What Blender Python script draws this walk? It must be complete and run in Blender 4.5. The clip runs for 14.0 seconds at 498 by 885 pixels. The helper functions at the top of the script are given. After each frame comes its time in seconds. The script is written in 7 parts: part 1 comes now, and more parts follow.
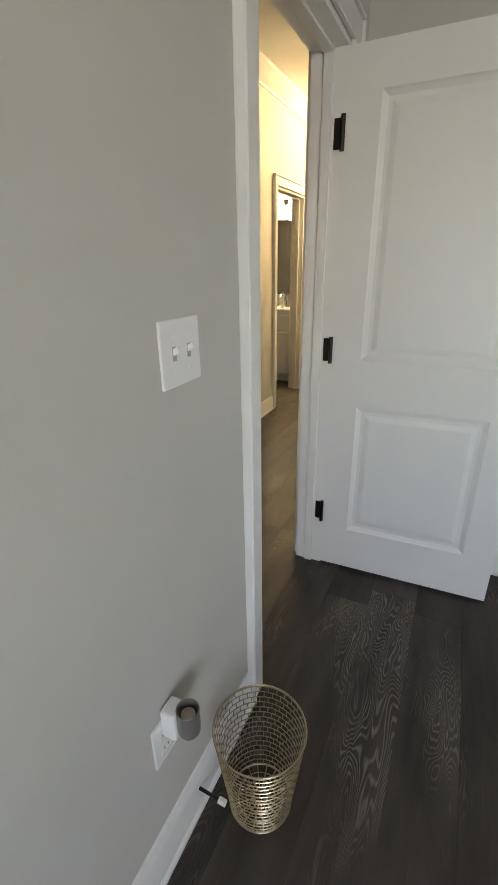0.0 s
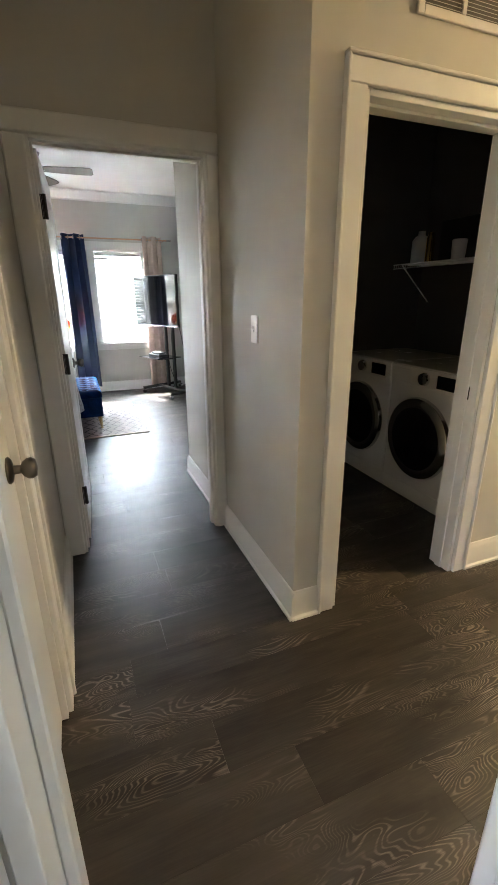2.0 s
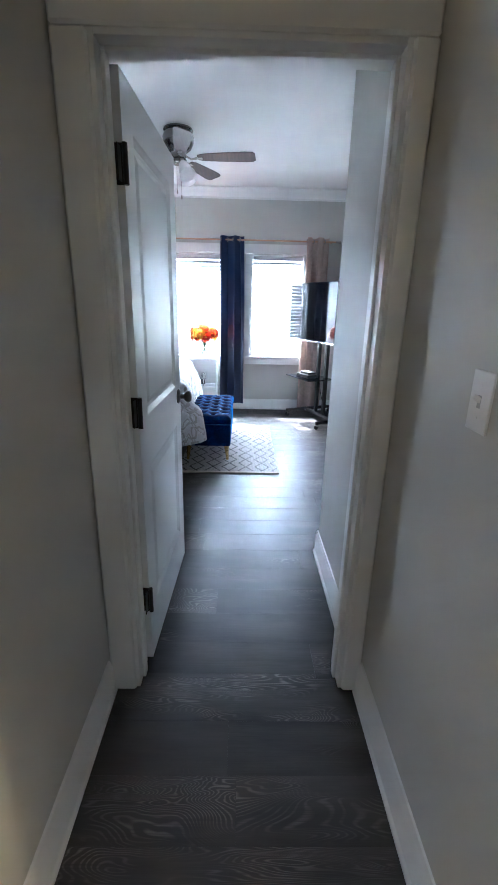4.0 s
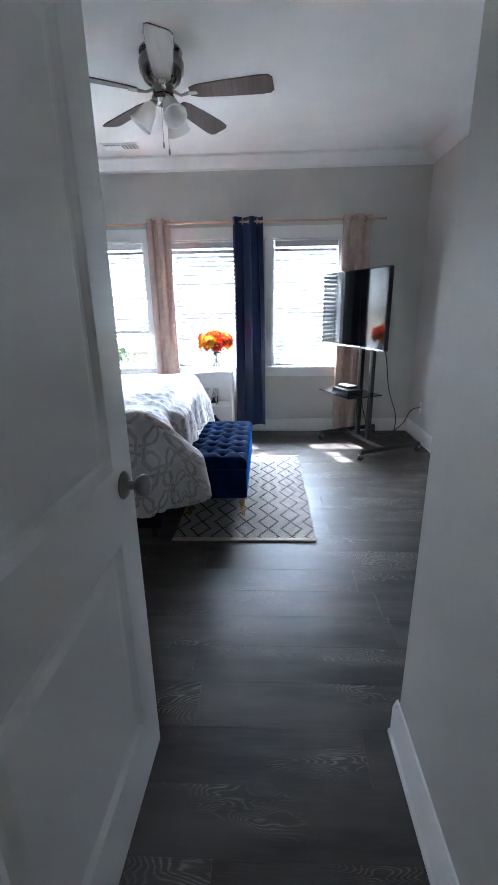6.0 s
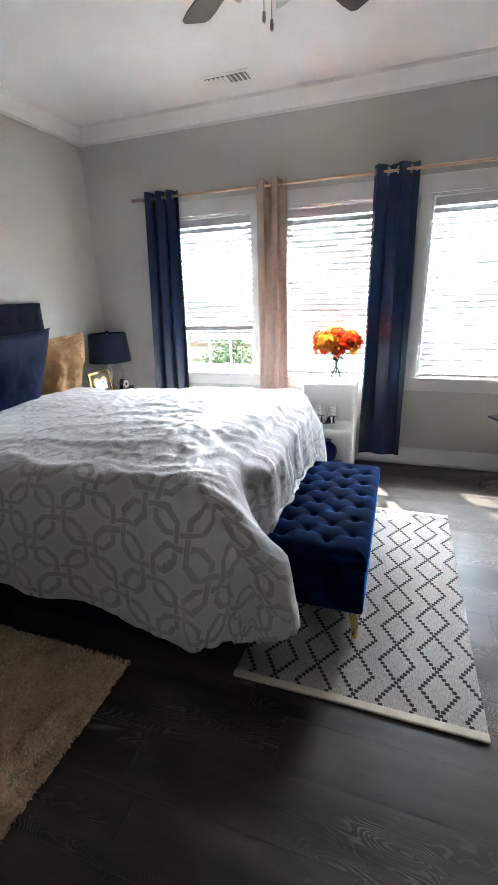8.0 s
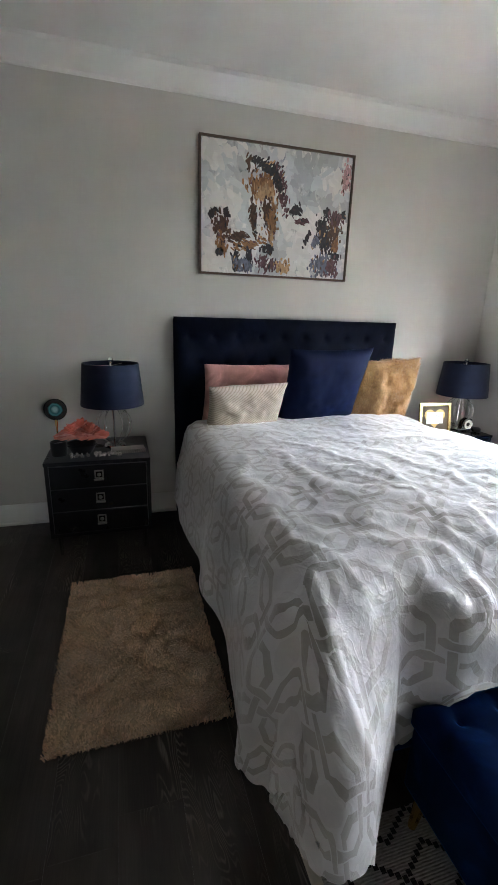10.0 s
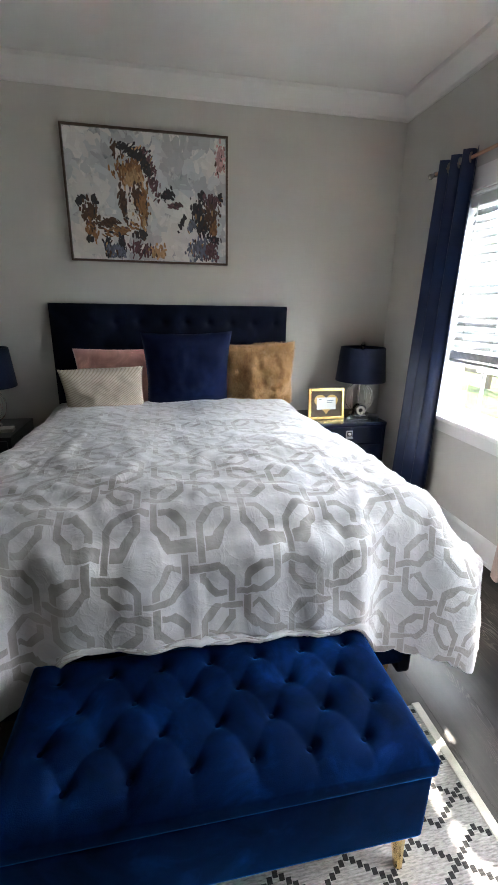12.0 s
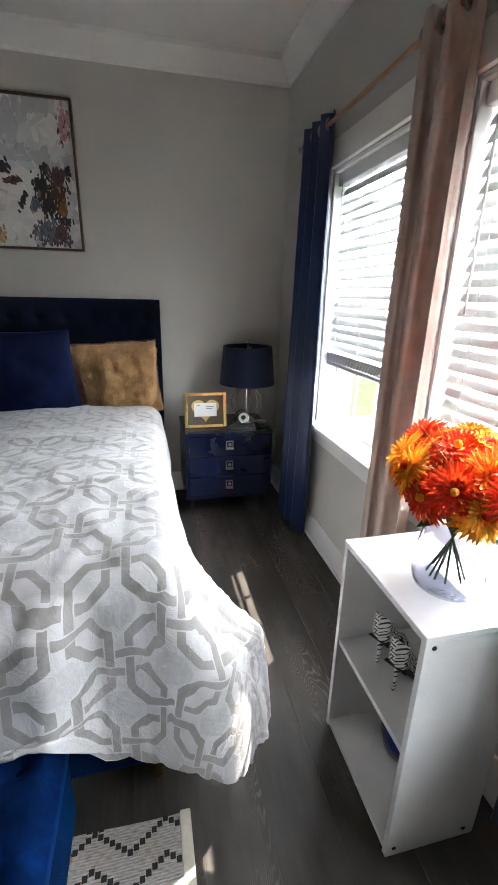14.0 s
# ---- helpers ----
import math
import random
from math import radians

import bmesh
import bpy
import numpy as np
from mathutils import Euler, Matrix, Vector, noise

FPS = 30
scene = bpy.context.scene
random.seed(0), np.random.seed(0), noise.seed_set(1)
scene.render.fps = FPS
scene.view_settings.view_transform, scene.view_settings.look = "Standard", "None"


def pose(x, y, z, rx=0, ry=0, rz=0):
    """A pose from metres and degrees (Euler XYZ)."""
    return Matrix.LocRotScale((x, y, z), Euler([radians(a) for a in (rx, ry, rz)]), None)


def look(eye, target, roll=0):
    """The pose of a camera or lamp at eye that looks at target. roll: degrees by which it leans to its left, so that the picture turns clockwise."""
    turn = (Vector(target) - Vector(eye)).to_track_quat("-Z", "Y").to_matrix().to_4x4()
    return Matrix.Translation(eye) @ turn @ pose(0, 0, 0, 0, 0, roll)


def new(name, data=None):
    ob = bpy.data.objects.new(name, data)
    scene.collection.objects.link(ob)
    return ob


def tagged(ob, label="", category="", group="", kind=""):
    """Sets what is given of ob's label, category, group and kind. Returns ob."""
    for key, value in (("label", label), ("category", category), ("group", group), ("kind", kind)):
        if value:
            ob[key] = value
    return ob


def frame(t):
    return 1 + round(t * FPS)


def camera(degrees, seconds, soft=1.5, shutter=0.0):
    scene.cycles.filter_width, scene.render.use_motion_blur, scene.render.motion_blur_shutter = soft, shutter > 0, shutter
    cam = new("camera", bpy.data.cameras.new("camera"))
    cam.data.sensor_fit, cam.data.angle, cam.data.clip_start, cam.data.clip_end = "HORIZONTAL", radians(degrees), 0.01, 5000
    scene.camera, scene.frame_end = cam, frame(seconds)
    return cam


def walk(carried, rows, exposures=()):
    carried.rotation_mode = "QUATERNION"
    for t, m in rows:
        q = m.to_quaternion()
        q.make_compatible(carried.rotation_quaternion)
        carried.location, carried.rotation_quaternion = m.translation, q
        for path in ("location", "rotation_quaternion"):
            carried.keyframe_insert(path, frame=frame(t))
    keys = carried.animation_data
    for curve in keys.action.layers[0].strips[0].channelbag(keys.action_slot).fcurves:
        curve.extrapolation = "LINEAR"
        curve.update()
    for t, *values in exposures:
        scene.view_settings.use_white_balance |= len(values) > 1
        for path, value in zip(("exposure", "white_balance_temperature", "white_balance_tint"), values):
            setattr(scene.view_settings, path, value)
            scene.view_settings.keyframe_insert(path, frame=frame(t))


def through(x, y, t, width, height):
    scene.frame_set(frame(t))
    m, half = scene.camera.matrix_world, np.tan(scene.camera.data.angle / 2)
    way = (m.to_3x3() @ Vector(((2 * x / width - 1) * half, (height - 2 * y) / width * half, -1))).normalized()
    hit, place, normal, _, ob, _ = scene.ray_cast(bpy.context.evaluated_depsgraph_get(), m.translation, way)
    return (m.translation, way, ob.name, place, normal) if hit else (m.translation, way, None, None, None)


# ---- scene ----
cam = camera(60.3, 14.0)
METRES, EYE, TILT, LEAN, TURN = 7.2, 1.35, 0.0, 0.0, 25.9
ROWS = [
    (0.0, 0.0, 0.0, 0.0, -0.38, -22.49, 0.93),
    (0.5, 0.0179, 0.0335, -0.0009, 2.59, -21.58, 0.01),
    (1.0, 0.033, 0.0793, 0.0012, 8.78, -19.51, -1.49),
    (1.5, 0.0411, 0.1165, -0.0012, 22.45, -19.01, -1.14),
    (2.0, 0.036, 0.1448, 0.0009, 42.37, -18.83, 0.37),
    (2.5, 0.0149, 0.177, 0.0045, 49.43, -18.47, -3.02),
    (3.0, -0.0075, 0.1995, 0.0031, 56.47, -18.57, -0.27),
    (3.5, -0.0364, 0.2265, 0.0046, 61.41, -18.49, -0.11),
    (4.0, -0.0729, 0.2424, 0.0052, 63.39, -17.98, -1.23),
    (6.5, -0.2476, 0.3342, 0.0013, 67.45, -18.04, 1.93),
    (7.0, -0.2849, 0.3495, 0.0029, 69.77, -18.44, 2.69),
    (7.5, -0.3233, 0.3625, -0.0016, 75.94, -19.32, 2.68),
    (8.0, -0.3573, 0.3745, 0.003, 82.98, -19.16, 1.83),
    (8.5, -0.3775, 0.3905, 0.0027, 100.16, -18.54, -0.98),
    (9.0, -0.3948, 0.4079, 0.0017, 120.83, -17.48, -3.41),
    (11.5, -0.52, 0.5273, 0.0007, 142.78, -16.05, -1.1),
    (12.0, -0.5518, 0.5522, -0.0001, 143.11, -17.55, -0.91),
    (12.5, -0.5867, 0.5675, -0.0017, 141.57, -18.55, 1.0),
    (13.0, -0.617, 0.5716, 0.0014, 139.82, -18.77, 0.5),
    (13.5, -0.6435, 0.5728, 0.0029, 139.62, -18.86, 0.06),
    (14.0, -0.6635, 0.5733, 0.0052, 140.95, -18.82, -1.27),
]
walk(cam, [(t, pose(0, 0, EYE, TILT, LEAN, TURN) @ pose(METRES * x, METRES * y, METRES * z, 90 + pitch, roll, yaw)) for t, x, y, z, yaw, pitch, roll in ROWS],
     [(0.0, 3.62, 6550, 10), (0.5, 3.60, 6650, 10), (1.0, 3.55, 6900, 10), (1.5, 3.7, 6900, 10), (2.0, 4.45, 6300, 10), (2.5, 4.42, 5600, 10), (4.0, 4.25, 5200, 10), (6.5, 3.45, 5800, 10), (7.5, 3.42, 6200, 10), (9.0, 3.62, 6500, 10), (11.5, 3.12, 6400, 10), (12.5, 2.65, 6650, 10), (14.0, 2.32, 6600, 10)])

# ---- world and light ----
SUN_TO = Vector((-0.61, -0.28, 1.0)).normalized()
world = bpy.data.worlds.new("sky")
scene.world = world
world.use_nodes = True
wn, wl = world.node_tree.nodes, world.node_tree.links
sky = wn.new("ShaderNodeTexSky")
sky.sky_type, sky.sun_disc = "NISHITA", False
sky.sun_elevation = math.asin(SUN_TO.z)
sky.air_density, sky.dust_density = 1.0, 0.6
sky.sun_rotation = math.atan2(SUN_TO.x, SUN_TO.y) % (2 * math.pi)
wl.new(sky.outputs[0], wn["Background"].inputs[0])
wn["Background"].inputs[1].default_value = 0.15

sun = new("sun", bpy.data.lights.new("sun", "SUN"))
sun.data.energy, sun.data.angle, sun.data.color = 5.0, radians(0.5), (1.0, 0.95, 0.86)
sun.matrix_world = look(SUN_TO * 20, (0, 0, 0))


def lamp(name, kind, m, watts, color, size=0.1, size_y=None):
    ob = new(name, bpy.data.lights.new(name, kind))
    ob.data.energy, ob.data.color = watts, color
    if kind == "AREA":
        ob.data.size = size
        if size_y:
            ob.data.shape, ob.data.size_y = "RECTANGLE", size_y
    else:
        ob.data.shadow_soft_size = size
    ob.matrix_world = m
    return ob


for wy in (-0.235, 0.735, 1.77):
    lamp("window_light", "AREA", look((-7.215, wy, 1.53), (0, wy, 0.9)), 22.5, (0.82, 0.91, 1.0), 0.66, 1.10)
lamp("study_window_light", "AREA", look((1.6, -2.30, 1.4), (0.6, 0.4, 0.9)), 3.0, (1.0, 0.955, 0.91), 1.2, 1.2)
lamp("hall_bulb", "POINT", pose(-0.80, 4.60, 2.45), 5.4, (1.0, 0.70, 0.34), 0.10)
lamp("bath_bulb", "POINT", pose(-2.05, 5.20, 1.90), 2.4, (1.0, 0.78, 0.45), 0.06)


# ---- materials ----
def material(name, color=(0.5, 0.5, 0.5), rough=0.5, metal=0.0):
    m = bpy.data.materials.new(name)
    m.use_nodes = True
    b = m.node_tree.nodes["Principled BSDF"]
    b.inputs["Base Color"].default_value = (*color, 1)
    b.inputs["Roughness"].default_value, b.inputs["Metallic"].default_value = rough, metal
    return m


class Net:
    """Short names for building a node tree."""

    def __init__(self, m):
        self.m, self.n, self.l = m, m.node_tree.nodes, m.node_tree.links
        self.b = self.n["Principled BSDF"]

    def put(self, socket, v):
        if isinstance(v, (int, float)):
            socket.default_value = v
        elif isinstance(v, tuple):
            socket.default_value = v if len(v) != 3 or socket.type == "VECTOR" else (*v, 1)
        else:
            self.l.new(v, socket)

    def math(self, op, a, b=0.0, c=0.0):
        n = self.n.new("ShaderNodeMath")
        n.operation = op
        for i, v in enumerate((a, b, c)):
            self.put(n.inputs[i], v)
        return n.outputs[0]

    def coords(self, which="Object"):
        return self.n.new("ShaderNodeTexCoord").outputs[which]

    def mapped(self, vec, scale=(1, 1, 1), loc=(0, 0, 0), rot=(0, 0, 0)):
        n = self.n.new("ShaderNodeMapping")
        self.l.new(vec, n.inputs[0])
        n.inputs["Location"].default_value, n.inputs["Rotation"].default_value, n.inputs["Scale"].default_value = loc, rot, scale
        return n.outputs[0]

    def noise(self, vec, scale, detail=4.0, rough=0.55, distortion=0.0):
        n = self.n.new("ShaderNodeTexNoise")
        self.l.new(vec, n.inputs["Vector"])
        n.inputs["Scale"].default_value, n.inputs["Detail"].default_value = scale, detail
        n.inputs["Roughness"].default_value, n.inputs["Distortion"].default_value = rough, distortion
        return n.outputs["Fac"]

    def ramp(self, fac, stops):
        n = self.n.new("ShaderNodeValToRGB")
        self.l.new(fac, n.inputs[0])
        el = n.color_ramp.elements
        while len(el) < len(stops):
            el.new(0.5)
        for e, (p, c) in zip(el, stops):
            e.position, e.color = p, (*c, 1) if isinstance(c, tuple) else (c, c, c, 1)
        return n.outputs[0]

    def mix(self, fac, a, b, mode="MIX"):
        n = self.n.new("ShaderNodeMix")
        n.data_type, n.blend_type = "RGBA", mode
        self.put(n.inputs[0], fac), self.put(n.inputs[6], a), self.put(n.inputs[7], b)
        return n.outputs[2]

    def split(self, vec):
        n = self.n.new("ShaderNodeSeparateXYZ")
        self.l.new(vec, n.inputs[0])
        return n.outputs

    def bump(self, height, strength=0.2, distance=0.01):
        n = self.n.new("ShaderNodeBump")
        n.inputs["Strength"].default_value, n.inputs["Distance"].default_value = strength, distance
        self.l.new(height, n.inputs["Height"])
        self.l.new(n.outputs[0], self.b.inputs["Normal"])

    def color(self, out):
        self.l.new(out, self.b.inputs["Base Color"])

    def rough(self, out):
        self.l.new(out, self.b.inputs["Roughness"])


def painted(name, color, rough, grain=160.0, relief=0.08, blotch=0.04):
    m = material(name, color, rough)
    t = Net(m)
    o = t.coords()
    dark = tuple(c * (1 - blotch) for c in color)
    light = tuple(min(1, c * (1 + blotch)) for c in color)
    t.color(t.ramp(t.noise(o, 1.7, 5), [(0.3, dark), (0.7, light)]))
    t.rough(t.ramp(t.noise(o, 9, 3), [(0.3, rough * 0.88), (0.7, min(1, rough * 1.1))]))
    t.bump(t.noise(o, grain, 3), relief, 0.002)
    return m


WALL = painted("greige wall paint", (0.57, 0.555, 0.515), 0.62, 220, 0.12)
CHARCOAL = painted("charcoal wall paint", (0.075, 0.068, 0.062), 0.6, 220, 0.12)
CEIL = painted("flat ceiling paint", (0.80, 0.795, 0.78), 0.85, 140, 0.15)
TRIM = painted("semi-gloss white trim paint", (0.78, 0.775, 0.755), 0.34, 60, 0.06, 0.02)
DOOR = painted("satin white door paint", (0.77, 0.77, 0.76), 0.36, 45, 0.08, 0.02)
LAMINATE = material("white laminate", (0.80, 0.80, 0.79), 0.32)
PLASTIC = material("white plastic", (0.85, 0.84, 0.82), 0.30)
BLACK_METAL = painted("black powder-coated metal", (0.012, 0.012, 0.013), 0.42, 300, 0.1, 0.1)
BLACK_PLASTIC = material("black plastic", (0.012, 0.012, 0.013), 0.35)
BRONZE = material("dark bronze", (0.020, 0.016, 0.013), 0.38, 0.6)
RUBBER = material("black rubber", (0.015, 0.015, 0.015), 0.7)
CHROME = material("polished chrome", (0.75, 0.75, 0.76), 0.12, 1.0)
NICKEL = material("brushed nickel", (0.38, 0.35, 0.32), 0.30, 1.0)
GOLD = material("brushed gold metal", (0.80, 0.56, 0.22), 0.24, 1.0)
COPPER = material("rose gold rod", (0.60, 0.38, 0.26), 0.30, 1.0)
DARK_LACQUER = painted("black lacquered wood", (0.010, 0.010, 0.013), 0.30, 40, 0.03, 0.2)
NAVY_LACQUER = painted("navy lacquered wood", (0.004, 0.008, 0.030), 0.22, 40, 0.03, 0.1)
SCREEN = material("dark glossy screen", (0.006, 0.006, 0.008), 0.07)


def glass(name, color=(1, 1, 1), rough=0.0):
    m = material(name, color, rough)
    b = m.node_tree.nodes["Principled BSDF"]
    b.inputs["Transmission Weight"].default_value, b.inputs["IOR"].default_value = 1.0, 1.45
    return m


GLASS = glass("clear glass", (0.96, 0.97, 0.97))
FROST = glass("frosted glass", (0.95, 0.95, 0.93), 0.45)


def plank_material():
    m = material("dark grey-brown cerused vinyl planks", (0.08, 0.07, 0.06), 0.45)
    t = Net(m)
    info = t.n.new("ShaderNodeObjectInfo")
    off = t.n.new("ShaderNodeCombineXYZ")
    for i, k in enumerate((17.3, 41.7, 9.1)):
        t.l.new(t.math("MULTIPLY", info.outputs["Random"], k), off.inputs[i])
    add = t.n.new("ShaderNodeVectorMath")
    t.l.new(t.coords(), add.inputs[0]), t.l.new(off.outputs[0], add.inputs[1])
    v = add.outputs[0]
    # long cathedral rings: a stretched noise field cut into bands
    field = t.noise(t.mapped(v, (6.5, 1.4, 1)), 1.0, 2.5, 0.5, 0.5)
    rings = t.math("FRACT", t.math("MULTIPLY", field, 62.0))
    band = t.math("ABSOLUTE", t.math("SUBTRACT", rings, 0.5))
    fibre = t.noise(t.mapped(v, (260, 7, 1)), 1.0, 3.0, 0.6)
    patch = t.noise(t.mapped(v, (4.0, 1.5, 1)), 1.0, 3.0)
    lines = t.math("MULTIPLY", t.ramp(band, [(0.26, 0.0), (0.44, 1.0)]), t.ramp(fibre, [(0.35, 0.35), (0.6, 1.0)]))
    lines = t.math("MULTIPLY", lines, t.ramp(patch, [(0.52, 0.02), (0.64, 1.0)]))
    tone = t.ramp(info.outputs["Random"], [(0.0, (0.037, 0.0315, 0.027)), (0.5, (0.044, 0.037, 0.032)), (1.0, (0.055, 0.047, 0.040))])
    base = t.mix(t.ramp(fibre, [(0.3, 0.0), (0.7, 0.6)]), tone, (0.068, 0.058, 0.050), "MIX")
    cloud = t.ramp(t.noise(t.mapped(v, (9, 1.6, 1)), 1.0, 4), [(0.3, 0.45), (0.7, 1.4)])
    base = t.mix(1.0, base, cloud, "MULTIPLY")
    t.color(t.mix(t.math("MULTIPLY", lines, 0.85), base, (0.25, 0.215, 0.18)))
    t.rough(t.ramp(t.noise(v, 14, 4), [(0.3, 0.36), (0.7, 0.50)]))
    t.b.inputs["Specular IOR Level"].default_value = 0.30
    t.bump(t.math("ADD", fibre, t.math("MULTIPLY", lines, -0.6)), 0.16, 0.002)
    return m


PLANK = plank_material()


def velvet(name, color, sheen=0.6, scale=1.0, nap_range=(0.7, 1.7)):
    m = material(name, color, 0.72)
    t = Net(m)
    o = t.coords()
    hi = tuple(min(1, c * nap_range[1]) for c in color)
    lo = tuple(c * nap_range[0] for c in color)
    nap = t.noise(o, 7 * scale, 5, 0.6, 0.6)
    t.color(t.ramp(nap, [(0.32, lo), (0.55, color), (0.75, hi)]))
    t.b.inputs["Sheen Weight"].default_value, t.b.inputs["Sheen Roughness"].default_value = sheen, 0.35
    t.b.inputs["Sheen Tint"].default_value = (*[min(1, c * 5 + 0.05) for c in color], 1)
    t.b.inputs["Specular IOR Level"].default_value = 0.12
    t.bump(t.noise(o, 420, 2), 0.25, 0.002)
    return m


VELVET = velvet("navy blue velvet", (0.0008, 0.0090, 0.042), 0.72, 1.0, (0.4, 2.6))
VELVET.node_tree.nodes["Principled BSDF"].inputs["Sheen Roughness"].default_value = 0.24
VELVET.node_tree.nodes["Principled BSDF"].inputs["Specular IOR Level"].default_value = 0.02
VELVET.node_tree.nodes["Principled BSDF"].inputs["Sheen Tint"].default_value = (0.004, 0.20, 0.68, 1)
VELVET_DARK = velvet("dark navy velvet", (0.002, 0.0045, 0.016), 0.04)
NAVY_CUSHION = velvet("navy velvet cushion cloth", (0.003, 0.008, 0.036), 0.16)
PINK = velvet("dusty pink velvet", (0.66, 0.34, 0.30), 0.4)


def woven(name, color, rough=0.85, scale=900, relief=0.3, through=0.0):
    m = material(name, color, rough)
    t = Net(m)
    o = t.coords()
    lo, hi = tuple(c * 0.86 for c in color), tuple(min(1, c * 1.1) for c in color)
    t.color(t.ramp(t.noise(o, 22, 6), [(0.3, lo), (0.7, hi)]))
    t.bump(t.noise(o, scale, 2), relief, 0.002)
    t.b.inputs["Sheen Weight"].default_value, t.b.inputs["Specular IOR Level"].default_value = 0.1, 0.25
    if through:
        t.b.inputs["Transmission Weight"].default_value = 0.0
        tr = t.n.new("ShaderNodeBsdfTranslucent")
        tr.inputs[0].default_value = (*color, 1)
        mx = t.n.new("ShaderNodeMixShader")
        mx.inputs[0].default_value = through
        out = t.n["Material Output"]
        t.l.new(t.b.outputs[0], mx.inputs[1]), t.l.new(tr.outputs[0], mx.inputs[2]), t.l.new(mx.outputs[0], out.inputs[0])
    return m


BLUE_CURTAIN = woven("navy satin curtain cloth", (0.005, 0.019, 0.078), 0.30, 1200, 0.06, 0.06)
BLUE_CURTAIN.node_tree.nodes["Principled BSDF"].inputs["Specular IOR Level"].default_value = 0.6
TAN_CURTAIN = woven("taupe curtain cloth", (0.56, 0.43, 0.37), 0.55, 700, 0.3, 0.22)
SHADE_CLOTH = woven("navy lampshade cloth", (0.006, 0.012, 0.038), 0.7, 900, 0.3)
SLAT = material("white faux-wood blind slat", (0.64, 0.635, 0.62), 0.45)
sl = Net(SLAT)
trn = sl.n.new("ShaderNodeBsdfTranslucent")
trn.inputs[0].default_value = (0.85, 0.85, 0.82, 1)
mxs = sl.n.new("ShaderNodeMixShader")
mxs.inputs[0].default_value = 0.02
sl.l.new(sl.b.outputs[0], mxs.inputs[1]), sl.l.new(trn.outputs[0], mxs.inputs[2])
sl.l.new(mxs.outputs[0], sl.n["Material Output"].inputs[0])


def comforter_material():
    """White cloth with silvery bands: rows of linked octagons on the sheet's own flat coordinates."""
    m = material("white comforter with silver-grey octagon lattice", (0.7, 0.7, 0.7), 0.6)
    t = Net(m)
    u, v, _ = t.split(t.coords("UV"))
    cell = 0.255
    rings, discs = [], []
    for su, sv in ((0.5, 0.5), (0.0, 0.0)):
        px = t.math("SUBTRACT", t.math("FRACT", t.math("ADD", t.math("DIVIDE", t.math("SUBTRACT", u, 0.274), cell), su)), 0.5)
        py = t.math("SUBTRACT", t.math("FRACT", t.math("ADD", t.math("DIVIDE", t.math("SUBTRACT", v, 0.68), cell), sv)), 0.5)
        ax, ay = t.math("ABSOLUTE", px), t.math("ABSOLUTE", py)
        octa = t.math("MAXIMUM", t.math("MAXIMUM", ax, ay), t.math("DIVIDE", t.math("ADD", ax, ay), 1.62))
        rings.append([t.math("LESS_THAN", t.math("ABSOLUTE", t.math("SUBTRACT", octa, 0.41)), h) for h in (0.038, 0.052)] + [t.math("GREATER_THAN", t.math("MULTIPLY", px, py), 0.0)])
        discs.append(t.math("LESS_THAN", t.math("ADD", t.math("MULTIPLY", ax, ax), t.math("MULTIPLY", ay, ay)), 0.0272))
    # the two families weave over and under, with a thin white outline at each crossing
    a, b = rings
    over = t.math("SUBTRACT", a[0], t.math("MULTIPLY", t.math("MULTIPLY", a[0], b[1]), t.math("SUBTRACT", 1.0, a[2])))
    under = t.math("SUBTRACT", b[0], t.math("MULTIPLY", t.math("MULTIPLY", b[0], a[1]), a[2]))
    band = t.math("MAXIMUM", over, under)
    o = t.coords()
    worn = t.ramp(t.noise(o, 5, 4), [(0.3, 0.7), (0.6, 1.0)])
    band = t.math("MULTIPLY", band, worn)
    white = t.ramp(t.noise(o, 2.6, 5), [(0.3, (0.50, 0.485, 0.485)), (0.7, (0.57, 0.555, 0.555))])
    grey = t.ramp(t.noise(o, 9, 4), [(0.3, (0.245, 0.22, 0.203)), (0.7, (0.325, 0.295, 0.275))])
    disc = t.math("MULTIPLY", t.math("MAXIMUM", discs[0], discs[1]), 0.35)
    t.color(t.mix(band, t.mix(disc, white, (0.42, 0.41, 0.41)), grey))
    t.rough(t.math("SUBTRACT", 0.62, t.math("MULTIPLY", t.math("MAXIMUM", band, disc), 0.28)))
    t.l.new(t.math("ADD", 0.3, t.math("MULTIPLY", band, 0.6)), t.b.inputs["Specular IOR Level"])
    t.b.inputs["Sheen Weight"].default_value = 0.3
    crease = t.noise(o, 11, 4, 0.55, 1.2)
    pucker = t.math("ABSOLUTE", t.math("SUBTRACT", t.noise(t.mapped(o, (1, 0.6, 1), (0, 0, 0), (0, 0, 0.5)), 15, 3, 0.5, 0.9), 0.5))
    pucker = t.ramp(pucker, [(0.0, 1.0), (0.05, 0.25), (0.14, 0.0)])
    height = t.math("ADD", crease, t.math("MULTIPLY", pucker, 0.20))
    t.bump(t.math("ADD", height, t.math("MULTIPLY", t.noise(o, 700, 2), 0.06)), 0.21, 0.02)
    return m


COMFORTER = comforter_material()


